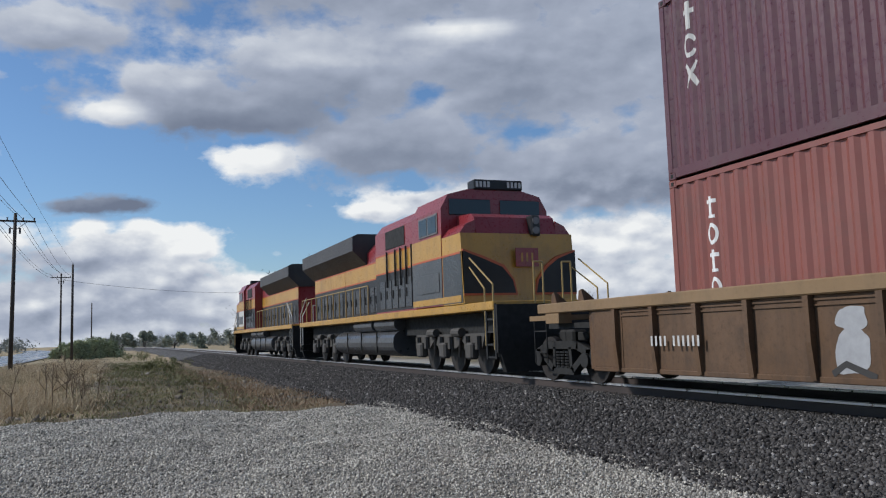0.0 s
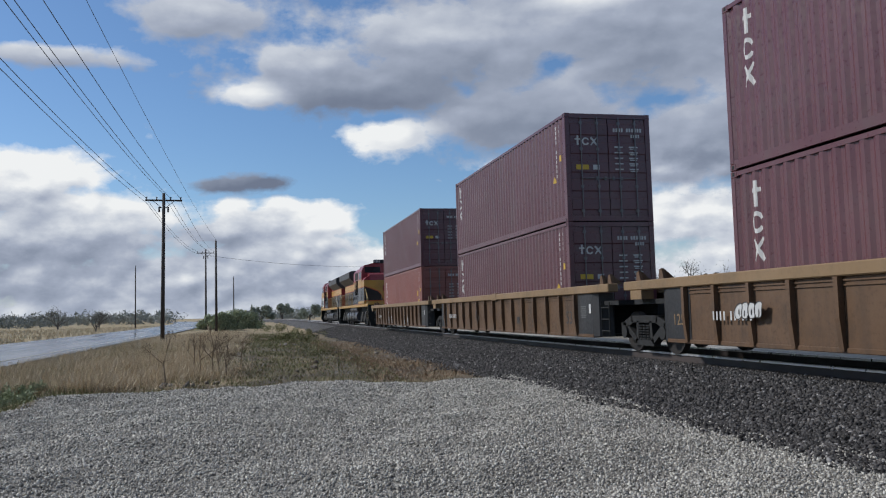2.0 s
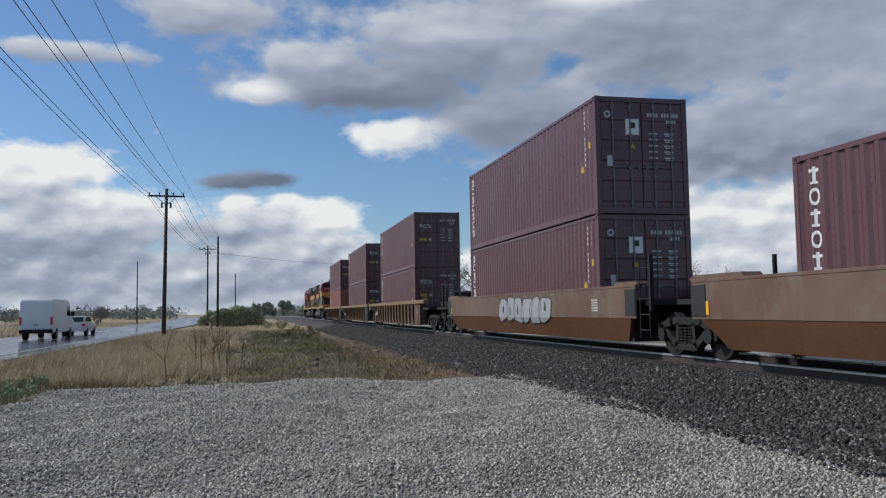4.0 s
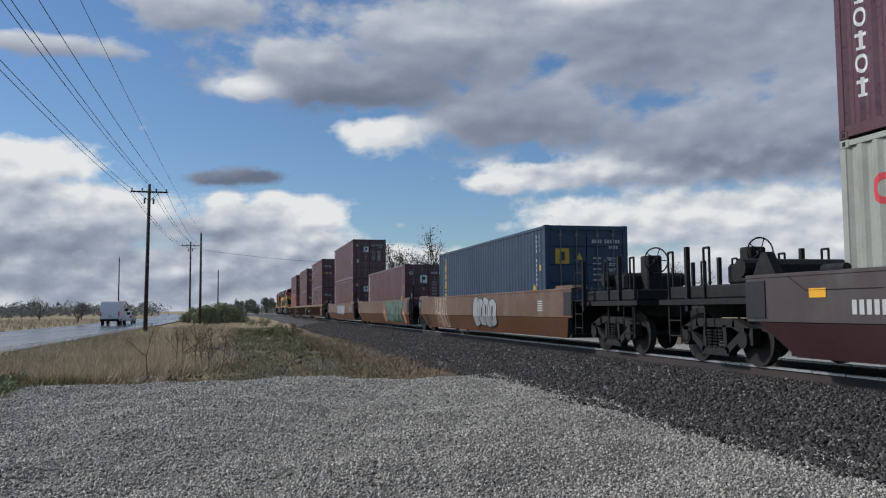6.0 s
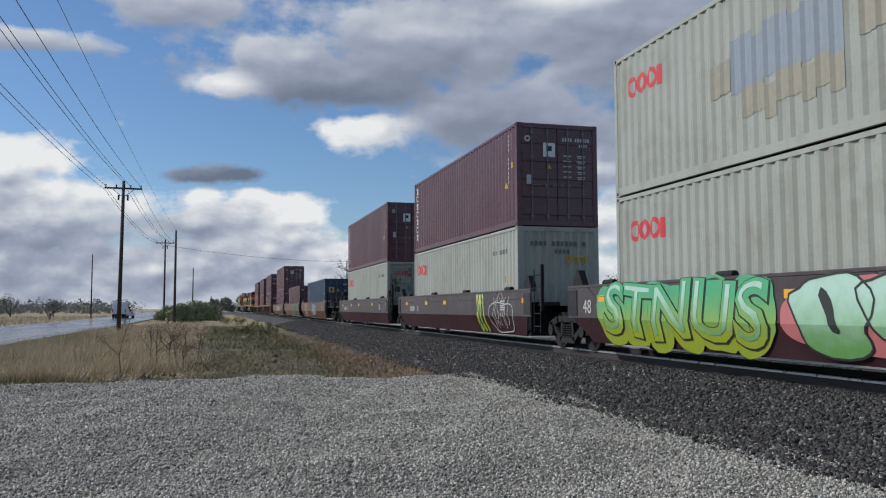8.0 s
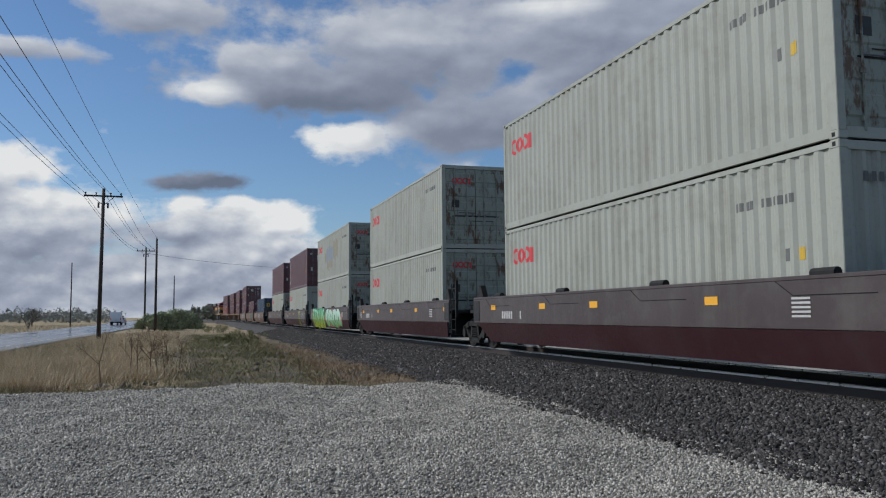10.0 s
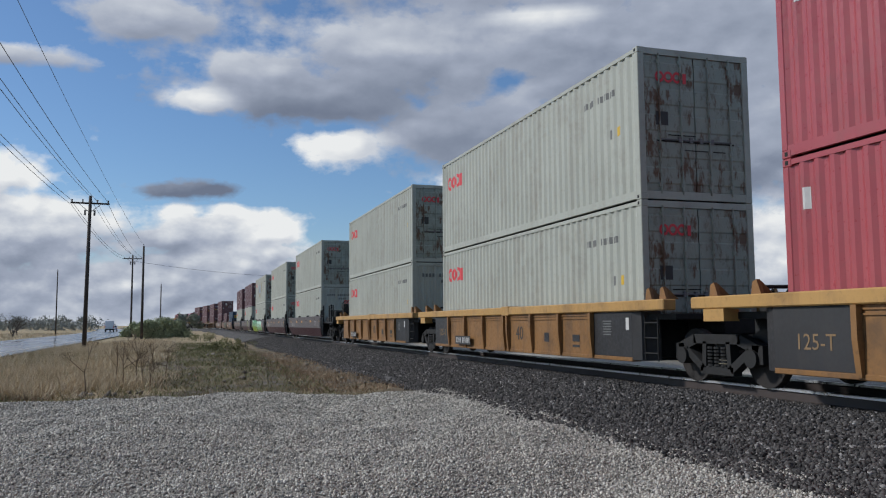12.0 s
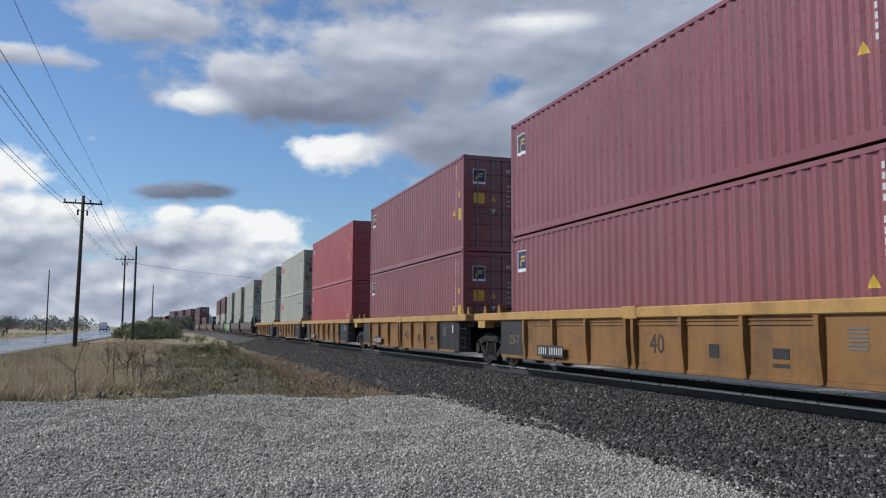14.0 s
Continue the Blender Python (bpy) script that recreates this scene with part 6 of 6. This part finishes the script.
bold_words(cars[8], "STNUS", 1.32, 1.30, M_SPRAY_MINT, on_near(SX, 3.63, 0.89), -0.020, 0.025)
fill(cars[8], blob_outline(0, 0, 3.0, 0.54, 47, 0.12, 60), M_SPRAY_PINK, on_near(SX, -2.4, 0.84), 0.001)
letterish(cars[8], M_SPRAY_MINT, M_SPRAY_DARK, on_near(SX - 0.008, -2.4, 0.86), 4, 1.5, 1.12, 53, -0.25, 0.92, 0.035)


# ---- utility poles and wires ----
POLE_LINE = [(-6.4, -4.0), (-6.8, 64.6), (-7.55, 132.7)]


def pole(x, y, top, arm, label, r=0.16, lean=0.0):
    z0 = float(ground_z(x, y))
    root = empty("utility_pole", label, "utility pole", "poles along the highway")
    root.matrix_basis = pose(x, y, z0, 0, lean, 0)
    h = top - z0
    bm = bmesh.new()
    rod(bm, (0, 0, -0.3), (0, 0, h), r, 12, r * 0.68)
    part("post", bm, M_POLE, root, smooth=True)
    if arm:
        bm = bmesh.new()
        box(bm, -1.32, 1.32, -0.06, 0.06, h - 0.62, h - 0.50, bevel=0.01)
        part("crossarm", bm, M_POLE, root)
        for s in (-1, 1):
            bm = bmesh.new()
            rod(bm, (s * 0.12, -0.08, h - 1.15), (s * 0.75, -0.08, h - 0.62), 0.02, 6)
            part("brace", bm, M_BAR, root)
        for xo in (-1.22, -0.5, 0.5, 1.22):
            bm = bmesh.new()
            rod(bm, (xo, 0, h - 0.50), (xo, 0, h - 0.36), 0.05, 8, 0.035)
            rod(bm, (xo, 0, h - 0.36), (xo, 0, h - 0.30), 0.06, 8)
            part("insulator", bm, M_INSUL, root)
        bm = bmesh.new()
        for s in (-1, 1):
            rod(bm, (s * 0.32, 0, h - 1.45), (s * 0.32, 0, h - 1.05), 0.07, 10)
            rod(bm, (0, 0, h - 1.1), (s * 0.34, 0, h - 1.1), 0.02, 6)
        part("cutout", bm, M_INSUL, root, "brown cutout fuse")
    else:
        bm = bmesh.new()
        rod(bm, (0, 0, h), (0, 0, h + 0.22), 0.04, 8)
        part("insulator", bm, M_INSUL, root)
    return root


def catenary(name, a, b, sag, r=0.011):
    a, b = Vector(a), Vector(b)
    cu = bpy.data.curves.new(name, "CURVE")
    cu.dimensions, cu.bevel_depth, cu.bevel_resolution = "3D", r, 1
    sp = cu.splines.new("POLY")
    n = 24
    sp.points.add(n)
    for i in range(n + 1):
        t = i / n
        p = a.lerp(b, t)
        sp.points[i].co = (p.x, p.y, p.z - 4 * sag * t * (1 - t), 1)
    cu.materials.append(M_WIRE)
    return tagged(new(name, cu), "thin sagging overhead wire between timber poles", "overhead wire", "wires between the poles", kind="structure")


pole(*POLE_LINE[0], 11.1, True, "dark weathered timber utility pole with a crossarm")
pole(*POLE_LINE[1], 10.95, True, "dark weathered timber utility pole with a crossarm", lean=0.6)
pole(*POLE_LINE[2], 12.1, True, "dark weathered timber utility pole with a crossarm")
pole(-4.85, 107.0, 11.15, False, "dark timber utility pole with no crossarm", 0.17)
pole(-21.4, 159.0, 11.2, False, "thin timber utility pole beyond the highway", 0.13)
pole(-5.1, 200.0, 10.9, False, "distant timber pole with a small transformer", 0.16)
pole(23.1, 150.0, 10.1, False, "distant timber pole beyond the track", 0.14)
for (x0, y0), (x1, y1), z0, z1, rad in ((POLE_LINE[0], POLE_LINE[1], 10.5, 10.6, 0.014), (POLE_LINE[1], POLE_LINE[2], 10.6, 11.8, 0.016)):
    for off, dz in ((-1.22, 0.05), (-1.15, -0.35), (0.0, 0.38), (0.5, 0.05), (1.22, 0.05)):
        catenary("overhead_wire", (x0 + off, y0, z0 + dz), (x1 + off, y1, z1 + dz), 0.75, rad)
catenary("overhead_wire", (-4.5, -20, 11.9), (-4.85, 107, 11.3), 1.2, 0.010)
catenary("overhead_wire", (-7.55, 132.7, 11.2), (23.1, 150, 10.0), 0.6, 0.022)


# ---- plants ----
def leaf_material(name, a, b):
    n = Nodes(name)
    g = n.add("NewGeometry").outputs["Random Per Island"]
    c = n.mix(g, a, b)
    return n.finish(c, 0.7, 0.0, None, 0, 0, 0.25)


# the next two leaf colours are paled to imitate haze over distance
M_LEAF = leaf_material("olive_leaves", (0.20, 0.22, 0.17), (0.36, 0.38, 0.30))
M_LEAF_GREY = leaf_material("hazy_grey_leaves", (0.18, 0.19, 0.17), (0.30, 0.31, 0.28))
M_LEAF_BUSH = leaf_material("fresh_bush_leaves", (0.19, 0.22, 0.12), (0.38, 0.41, 0.25))
M_TWIG = plain("bare_twig_bark", (0.085, 0.072, 0.062), 0.9, 0.0, 0.3)
M_STRAW = leaf_material("dry_straw", (0.34, 0.26, 0.16), (0.70, 0.58, 0.40))
M_RUSTGRASS = leaf_material("reddish_dead_grass", (0.17, 0.11, 0.065), (0.36, 0.25, 0.16))
M_GRASS = leaf_material("green_grass", (0.09, 0.10, 0.035), (0.25, 0.235, 0.11))
M_DEADGRASS = leaf_material("dead_brown_grass", (0.17, 0.12, 0.07), (0.42, 0.32, 0.20))
M_WEED = leaf_material("brown_weed_stems", (0.085, 0.06, 0.04), (0.21, 0.155, 0.10))


def tri_mesh(name, co, material):
    """A mesh of loose triangles from an n x 3 x 3 array."""
    n = len(co)
    me = bpy.data.meshes.new(name)
    me.vertices.add(3 * n)
    me.vertices.foreach_set("co", np.asarray(co, float).ravel())
    me.loops.add(3 * n)
    me.loops.foreach_set("vertex_index", np.arange(3 * n))
    me.polygons.add(n)
    me.polygons.foreach_set("loop_start", np.arange(n) * 3)
    me.polygons.foreach_set("loop_total", np.full(n, 3))
    me.update(calc_edges=True)
    me.materials.append(material)
    return me


def leaf_cloud(rs, centres, radii, count, size):
    """Small leaf triangles scattered through clumps."""
    k = rs.randint(0, len(centres), count)
    d = rs.normal(size=(count, 3))
    d /= np.linalg.norm(d, axis=1)[:, None]
    p = centres[k] + d * (radii[k] * rs.uniform(0.25, 1.0, count) ** 0.5)[:, None]
    a, b = rs.normal(size=(2, count, 3)) * size
    return np.stack([p, p + a, p + b], 1)


def branches(bm, rs, p, d, length, r, depth):
    q = p + d * length
    rod(bm, p, q, r, 5 if depth > 1 else 4, r * 0.62)
    tips = [q]
    if depth > 0:
        for k in range(rs.randint(2, 5)):
            nd = (d + Vector(rs.normal(0, 0.45, 3)) + Vector((0, 0, 0.16))).normalized()
            tips += branches(bm, rs, p.lerp(q, rs.uniform(0.55, 1.0)), nd, length * rs.uniform(0.55, 0.8), r * 0.55, depth - 1)
    return tips


def tree(x, y, h, spread, seed, leaves, label, leafmat=None, depth=4, size=0.16, name="tree"):
    rs = np.random.RandomState(seed)
    root = empty(name, label, "tree" if name == "tree" else "shrub", "trees along the railway")
    root.matrix_basis = pose(x, y, float(ground_z(x, y)) - 0.1)
    bm = bmesh.new()
    tips = []
    rod(bm, (0, 0, -0.2), (0.05 * h * rs.normal(), 0, h * 0.28), h * 0.035, 8, h * 0.025)
    for k in range(5):
        d = Vector((rs.normal() * spread / h * 1.3, rs.normal() * spread / h * 1.3, 1)).normalized()
        tips += branches(bm, rs, Vector((0, 0, h * rs.uniform(0.12, 0.27))), d, h * rs.uniform(0.24, 0.34), h * 0.016, depth)
    part("trunk", bm, M_TWIG, root)
    if leaves:
        c = np.array([tuple(t) for t in tips])
        co = leaf_cloud(rs, c, np.full(len(c), h * 0.075), leaves, size)
        ob = new("crown", tri_mesh("crown", co, leafmat or M_LEAF))
        ob.parent = root
    return root


def shrub(x, y, w, h, seed, count, label, leafmat, size=0.10):
    rs = np.random.RandomState(seed)
    root = empty("shrub", label, "shrub", "shrubs of the verge")
    root.matrix_basis = pose(x, y, float(ground_z(x, y)) - 0.05)
    bm = bmesh.new()
    for k in range(7):
        d = Vector((rs.normal() * 0.5, rs.normal() * 0.5, 1)).normalized()
        branches(bm, rs, Vector((rs.normal() * w * 0.2, rs.normal() * w * 0.15, 0)), d, h * 0.45, h * 0.02, 1)
    part("stem", bm, M_TWIG, root)["kind"] = "stuff"
    n = 26
    c = np.stack([rs.normal(0, w * 0.30, n), rs.normal(0, w * 0.25, n), h * rs.uniform(0.2, 0.8, n)], -1)
    c[:, 2] *= np.clip(1.15 - np.abs(c[:, 0]) / w, 0.3, 1)
    ob = new("foliage", tri_mesh("foliage", leaf_cloud(rs, c, np.full(n, h * 0.26), count, size), leafmat))
    ob.parent = root
    return root


GREEN_TREE = "scrubby olive-green tree with a ragged crown"
tree(1.0, 205, 5.6, 6, 1, 4200, GREEN_TREE, depth=3, size=0.22)
tree(-2.6, 212, 4.4, 4, 2, 3200, GREEN_TREE, depth=3, size=0.22)
tree(7.5, 258, 6.0, 6, 3, 3000, GREEN_TREE, M_LEAF, 3, 0.25)
tree(15.0, 240, 6.6, 7, 4, 3000, GREEN_TREE, M_LEAF, 3, 0.25)
tree(21.0, 225, 6.4, 7, 5, 3000, GREEN_TREE, M_LEAF, 3, 0.25)
tree(27.0, 215, 6.6, 7, 6, 3000, GREEN_TREE, M_LEAF, 3, 0.25)
BARE = "bare wintry tree with fine spreading twigs"
tree(22.6, 112, 15.0, 14, 7, 1500, BARE, M_LEAF_GREY, 5, 0.12)
tree(28.0, 113, 15.5, 14, 8, 1500, BARE, M_LEAF_GREY, 5, 0.12)
tree(35.5, 105, 11.0, 10, 9, 800, BARE, M_LEAF_GREY, 4, 0.12)
tree(62.0, 110, 12.0, 12, 10, 900, BARE, M_LEAF_GREY, 4, 0.12)
tree(-38.0, 175, 5.5, 5, 12, 300, BARE, M_LEAF_GREY, 4, 0.12)
tree(-32.0, 185, 4.5, 4, 13, 300, BARE, M_LEAF_GREY, 4, 0.12)
tree(-24.0, 135, 3.8, 3, 14, 200, BARE, M_LEAF_GREY, 4, 0.08)
BUSH = "dense green roadside bush"
for i, (x, y, w, h) in enumerate(((-4.3, 112, 3.2, 2.5), (-2.6, 118, 3.4, 2.9), (-6.4, 124, 2.8, 2.3), (-1.0, 124, 2.8, 2.4))):
    shrub(x, y, w, h, 20 + i, 5200, BUSH, M_LEAF_BUSH, 0.13)
SCRUB = "low olive scrub beside the pad"
for i, (x, y, w, h) in enumerate(((-4.6, 18.3, 1.6, 0.42), (-5.2, 20.6, 1.5, 0.36), (3.6, 62, 3.0, 0.9), (1.6, 48, 2.5, 0.5), (2.2, 85, 4.0, 1.0))):
    shrub(x, y, w, h, 40 + i, 1500, SCRUB, M_LEAF_BUSH if i < 2 else M_GRASS, 0.035 if i < 2 else 0.05)


def far_woods():
    """A low belt of scrub along the horizon, its haze put into the leaf colour."""
    rs = np.random.RandomState(77)
    out = []
    for k in range(620):
        az = radians(rs.uniform(-60, 85))
        d = rs.uniform(290, 620)
        x, y = d * math.sin(az), d * math.cos(az)
        if abs(x - track_x(min(y, 420))) < 12 or abs(x - road_x(min(y, 420))) < 9:
            continue
        h = rs.uniform(2.4, 5.2)
        n = 14
        c = np.stack([x + rs.normal(0, 5, n), y + rs.normal(0, 4, n), h * rs.uniform(0.2, 0.8, n)], -1)
        out.append(leaf_cloud(rs, c, np.full(n, h * 0.4), 420, 0.42))
    return tagged(new("far_woods", tri_mesh("far_woods", np.concatenate(out), M_LEAF_GREY)), "hazy belt of distant scrub and trees on the horizon", "woods", kind="stuff")


far_woods()


def blades(name, pts, height, width, material, label, lean=0.35, seed=0, per=1):
    rs = np.random.RandomState(seed)
    n = len(pts)
    h = height * rs.uniform(0.5, 1.2, n)
    a = rs.uniform(0, 6.283, n)
    side = np.stack([np.cos(a), np.sin(a), np.zeros(n)], -1) * (width * rs.uniform(0.6, 1.3, n))[:, None]
    tip = pts + np.stack([rs.normal(0, lean, n) * h, rs.normal(0, lean, n) * h, h], -1)
    return tagged(new(name, tri_mesh(name, np.stack([pts - side, pts + side, tip], 1), material)), label, "grass", kind="stuff")


def scatter(n, x0, x1, y0, y1, seed, power=1.0, clump=0.55, thin0=90.0, thin1=91.0):
    rs = np.random.RandomState(seed)
    x, y = rs.uniform(x0, x1, n), y0 + (y1 - y0) * rs.uniform(0, 1, n) ** power
    d = np.sin(x * 1.9 + np.sin(y * 0.8)) * np.sin(y * 1.1 + np.sin(x * 1.3)) + 0.6 * np.sin(x * 0.5 + y * 0.31)
    keep = (d > rs.uniform(-1.6, clump, n)) & (rs.uniform(0, 1, n) > smooth(thin0, thin1, x + 0.8 * np.sin(y * 0.7) + 0.4 * np.sin(y * 1.9)))
    x, y = x[keep], y[keep]
    off = (np.abs(x - np.vectorize(road_x)(y)) > 5.2) & (pad_inside(x, y) < -0.15)
    x, y = x[off], y[off]
    return np.stack([x, y, ground_z(x, y)], -1)


blades("dry_grass", scatter(95000, -9.0, 0.4, 20.4, 80, 5, 1.7, 0.75, -2.6, -0.6), 0.40, 0.008, M_STRAW, "tall dry straw-coloured grass on the verge", 0.5, seed=1)
blades("dry_grass", scatter(24000, -9.0, 1.0, 19.8, 60, 15, 1.6, 0.2, -2.0, 0.2), 0.15, 0.010, M_DEADGRASS, "matted brown dead grass under the straw", 0.8, seed=7)
blades("dry_grass", scatter(7000, -1.5, 4.8, 19.6, 75, 6, 1.4, -0.9), 0.085, 0.012, M_DEADGRASS, "short dry tufts on bare soil beside the ballast", 0.7, seed=2)
blades("green_grass", scatter(26000, -10, -3.6, 14.0, 60, 7, 1.5, 0.1), 0.20, 0.009, M_GRASS, "low green grass between the dry stalks", 0.5, seed=3)
blades("green_grass", scatter(9000, -4.4, 3.6, 19.0, 34, 8, 1.3, -0.3), 0.10, 0.011, M_GRASS, "low green grass along the gravel's edge", 0.6, seed=4)
blades("green_grass", scatter(9000, -0.5, 3.8, 30, 80, 12, 1.2, -0.1), 0.14, 0.014, M_GRASS, "sparse olive growth over the low bank", 0.6, seed=8)
blades("dry_grass", scatter(4200, 2.8, 5.4, 20.5, 46, 11, 1.2, -1.1), 0.10, 0.013, M_RUSTGRASS, "reddish dead tufts along the ballast's foot", 0.7, seed=6)
blades("dry_grass", scatter(16000, -70, -18.5, 40, 200, 9, 1.3), 0.5, 0.05, M_STRAW, "dry pasture grass across the highway", seed=5)


def weed(x, y, h, seed):
    rs = np.random.RandomState(seed)
    root = empty("dead_weed", "dead brown weed stalk with branching seed heads", "weed", "dead weeds of the verge")
    root.matrix_basis = pose(x, y, float(ground_z(x, y)))
    bm = bmesh.new()
    tips = branches(bm, rs, Vector((0, 0, 0)), Vector((0.08 * rs.normal(), 0.08 * rs.normal(), 1)).normalized(), h * 0.5, 0.020, 2)
    part("stem", bm, M_WEED, root)["kind"] = "stuff"
    c = np.array([tuple(t) for t in tips])
    ob = new("seed_head", tri_mesh("seed_head", leaf_cloud(rs, c, np.full(len(c), 0.15), 420, 0.014), M_WEED))
    ob.parent = root
    ob["kind"] = "stuff"


for i, (x, y, h) in enumerate(((-2.2, 21.6, 1.25), (-1.55, 24.5, 1.5), (-1.25, 25.2, 1.35), (-1.0, 24.2, 1.1), (-1.85, 25.8, 1.3), (-0.8, 23.4, 0.8), (-0.5, 26.5, 1.2), (-1.4, 27.5, 1.5), (-0.9, 28.6, 1.3))):
    weed(x, y, h, 60 + i)
# clods and stones at the pad's edge
rs = np.random.RandomState(5)
cx = np.concatenate([rs.uniform(-2.6, -0.8, 10), rs.uniform(1.0, 5.0, 30)])
cy = np.concatenate([rs.uniform(20.6, 21.6, 10), rs.uniform(22, 44, 30)])
cs = rs.uniform(0.05, 0.13, 40)
stones("clods", np.stack([cx, cy, ground_z(cx, cy) + 0.02], -1), cs, stone_material("earth_clod", (0.09, 0.075, 0.06), (0.24, 0.21, 0.17), (0.4, 0.38, 0.35)), "lumps of earth and stone strewn on the bare verge", "clods")


# ---- van on the highway ----
def van():
    root = empty("cargo_van", "white high-roofed cargo van on the wet highway", "van")
    mat = plain("white_van_paint", (0.80, 0.80, 0.80), 0.35, 0.0, 0.1)
    bm = bmesh.new()
    prism(bm, [(-2.95, 0.42), (-2.98, 1.3), (-2.86, 2.42), (-2.7, 2.56), (1.2, 2.56), (1.75, 2.35), (2.35, 1.50), (3.05, 1.22), (3.15, 0.45)], "x", -0.98, 0.98)
    bmesh.ops.bevel(bm, geom=bm.edges[:], offset=0.07, segments=2, affect="EDGES")
    body = part("body", bm, mat, root, "white panelled body")
    for sx in (-1, 1):
        bm = bmesh.new()      # rear door leaf with a plain grey emblem
        box(bm, *sorted((sx * 0.012, sx * 0.82)), -2.995, -2.94, 0.70, 1.30, bevel=0.02)
        part("rear_door", bm, mat, body)
        bm = bmesh.new()
        box(bm, *sorted((sx * 0.84, sx * 0.965)), -3.02, -2.95, 0.95, 1.45, bevel=0.02)
        part("tail_lamp", bm, M_MARK_RED, body)
        bm = bmesh.new()
        prism(bm, [(0.9, 1.5), (2.1, 1.5), (1.6, 2.15), (0.9, 2.15)], "x", *sorted((sx * 0.97, sx * 0.99)))
        part("side_window", bm, M_GLASS_DARK, body)
        bm = bmesh.new()
        box(bm, *sorted((sx * 1.02, sx * 1.22)), 1.9, 2.05, 1.45, 1.8, bevel=0.03)
        part("mirror", bm, M_BLACK, body)
        for y in (-1.9, 2.0):
            bm = bmesh.new()
            rod(bm, (sx * 0.74, y, 0.36), (sx * 0.985, y, 0.36), 0.36, 20)
            wh = part("wheel", bm, M_BLACK, root)
            bm = bmesh.new()
            rod(bm, (sx * 0.986, y, 0.36), (sx * 1.0, y, 0.36), 0.20, 14)
            part("rim", bm, M_BAR, wh)
    bm = bmesh.new()
    box(bm, -0.96, 0.96, -3.10, -2.93, 0.42, 0.66, bevel=0.03)
    part("bumper", bm, M_BLACK, root)
    plate("number_plate", 0.32, 0.16, M_OFFWHITE, body, on_rear(0.0, -3.0, 0.95))
    return root


cargo_van = van()


def small_car():
    root = empty("hatchback_car", "small white hatchback car on the wet highway", "car")
    mat = plain("white_car_paint", (0.72, 0.72, 0.73), 0.3, 0.0, 0.08)
    bm = bmesh.new()
    prism(bm, [(-2.0, 0.35), (-2.05, 0.95), (-1.75, 1.05), (2.0, 0.85), (2.15, 0.6), (2.1, 0.32)], "x", -0.86, 0.86)
    bmesh.ops.bevel(bm, geom=bm.edges[:], offset=0.06, segments=2, affect="EDGES")
    body = part("body", bm, mat, root)
    bm = bmesh.new()
    prism(bm, [(-1.9, 1.0), (-1.55, 1.46), (0.2, 1.48), (1.0, 0.98)], "x", -0.74, 0.74)
    bmesh.ops.bevel(bm, geom=bm.edges[:], offset=0.05, segments=2, affect="EDGES")
    cabin = part("cabin", bm, mat, root)
    bm = bmesh.new()
    prism(bm, [(-1.915, 1.06), (-1.64, 1.40), (-1.60, 1.40), (-1.87, 1.06)], "x", -0.64, 0.64)
    part("rear_window", bm, M_GLASS_DARK, cabin)
    for sx in (-1, 1):
        bm = bmesh.new()
        prism(bm, [(-1.5, 1.06), (-1.35, 1.38), (0.1, 1.40), (0.7, 1.04)], "x", *sorted((sx * 0.735, sx * 0.75)))
        part("side_window", bm, M_GLASS_DARK, cabin)
        bm = bmesh.new()
        box(bm, *sorted((sx * 0.60, sx * 0.84)), -2.08, -1.98, 0.72, 0.92, bevel=0.02)
        part("tail_lamp", bm, M_MARK_RED, body)
        for y in (-1.3, 1.35):
            bm = bmesh.new()
            rod(bm, (sx * 0.66, y, 0.31), (sx * 0.87, y, 0.31), 0.31, 18)
            part("wheel", bm, M_BLACK, root)
    return root


hatchback = small_car()


# ---- what moves ----
def run(t):
    """Metres that the train has gone since the clip's start."""
    return 20.859 * t - 0.0018 * (t - 7) ** 2 - 0.000356 * (t - 7) ** 3 + 0.0882 - 0.1221


def motions():
    times = [i * 0.5 for i in range(29)]
    for thing, offset, dz in TRAIN:
        turn = LEAD if thing is loco_lead else Matrix.Identity(4)
        walk(thing, [(t, on_track(offset + run(t), dz) @ turn) for t in times])
    rows, rows2 = [], []
    for t in times:
        y = 78.0 + 19.0 * (t - 5.0)
        turn = math.degrees(math.atan(2 * 0.00022 * (y - 90))) if y > 90 else 0.0
        rows.append((t, pose(road_x(y) - 0.1, y, 0.035, 0, 0, turn)))
        rows2.append((t, pose(road_x(y) + 0.15, y + 8.5, 0.02, 0, 0, turn)))
    walk(cargo_van, rows)
    walk(hatchback, rows2)
    walk(clouds, [(0.0, pose(0, 0, 0, 0, 0, 0.5)), (7.0, pose(0, 0, 0, 0, 0, -0.2)), (14.0, pose(0, 0, 0, 0, 0, -0.9))])


motions()
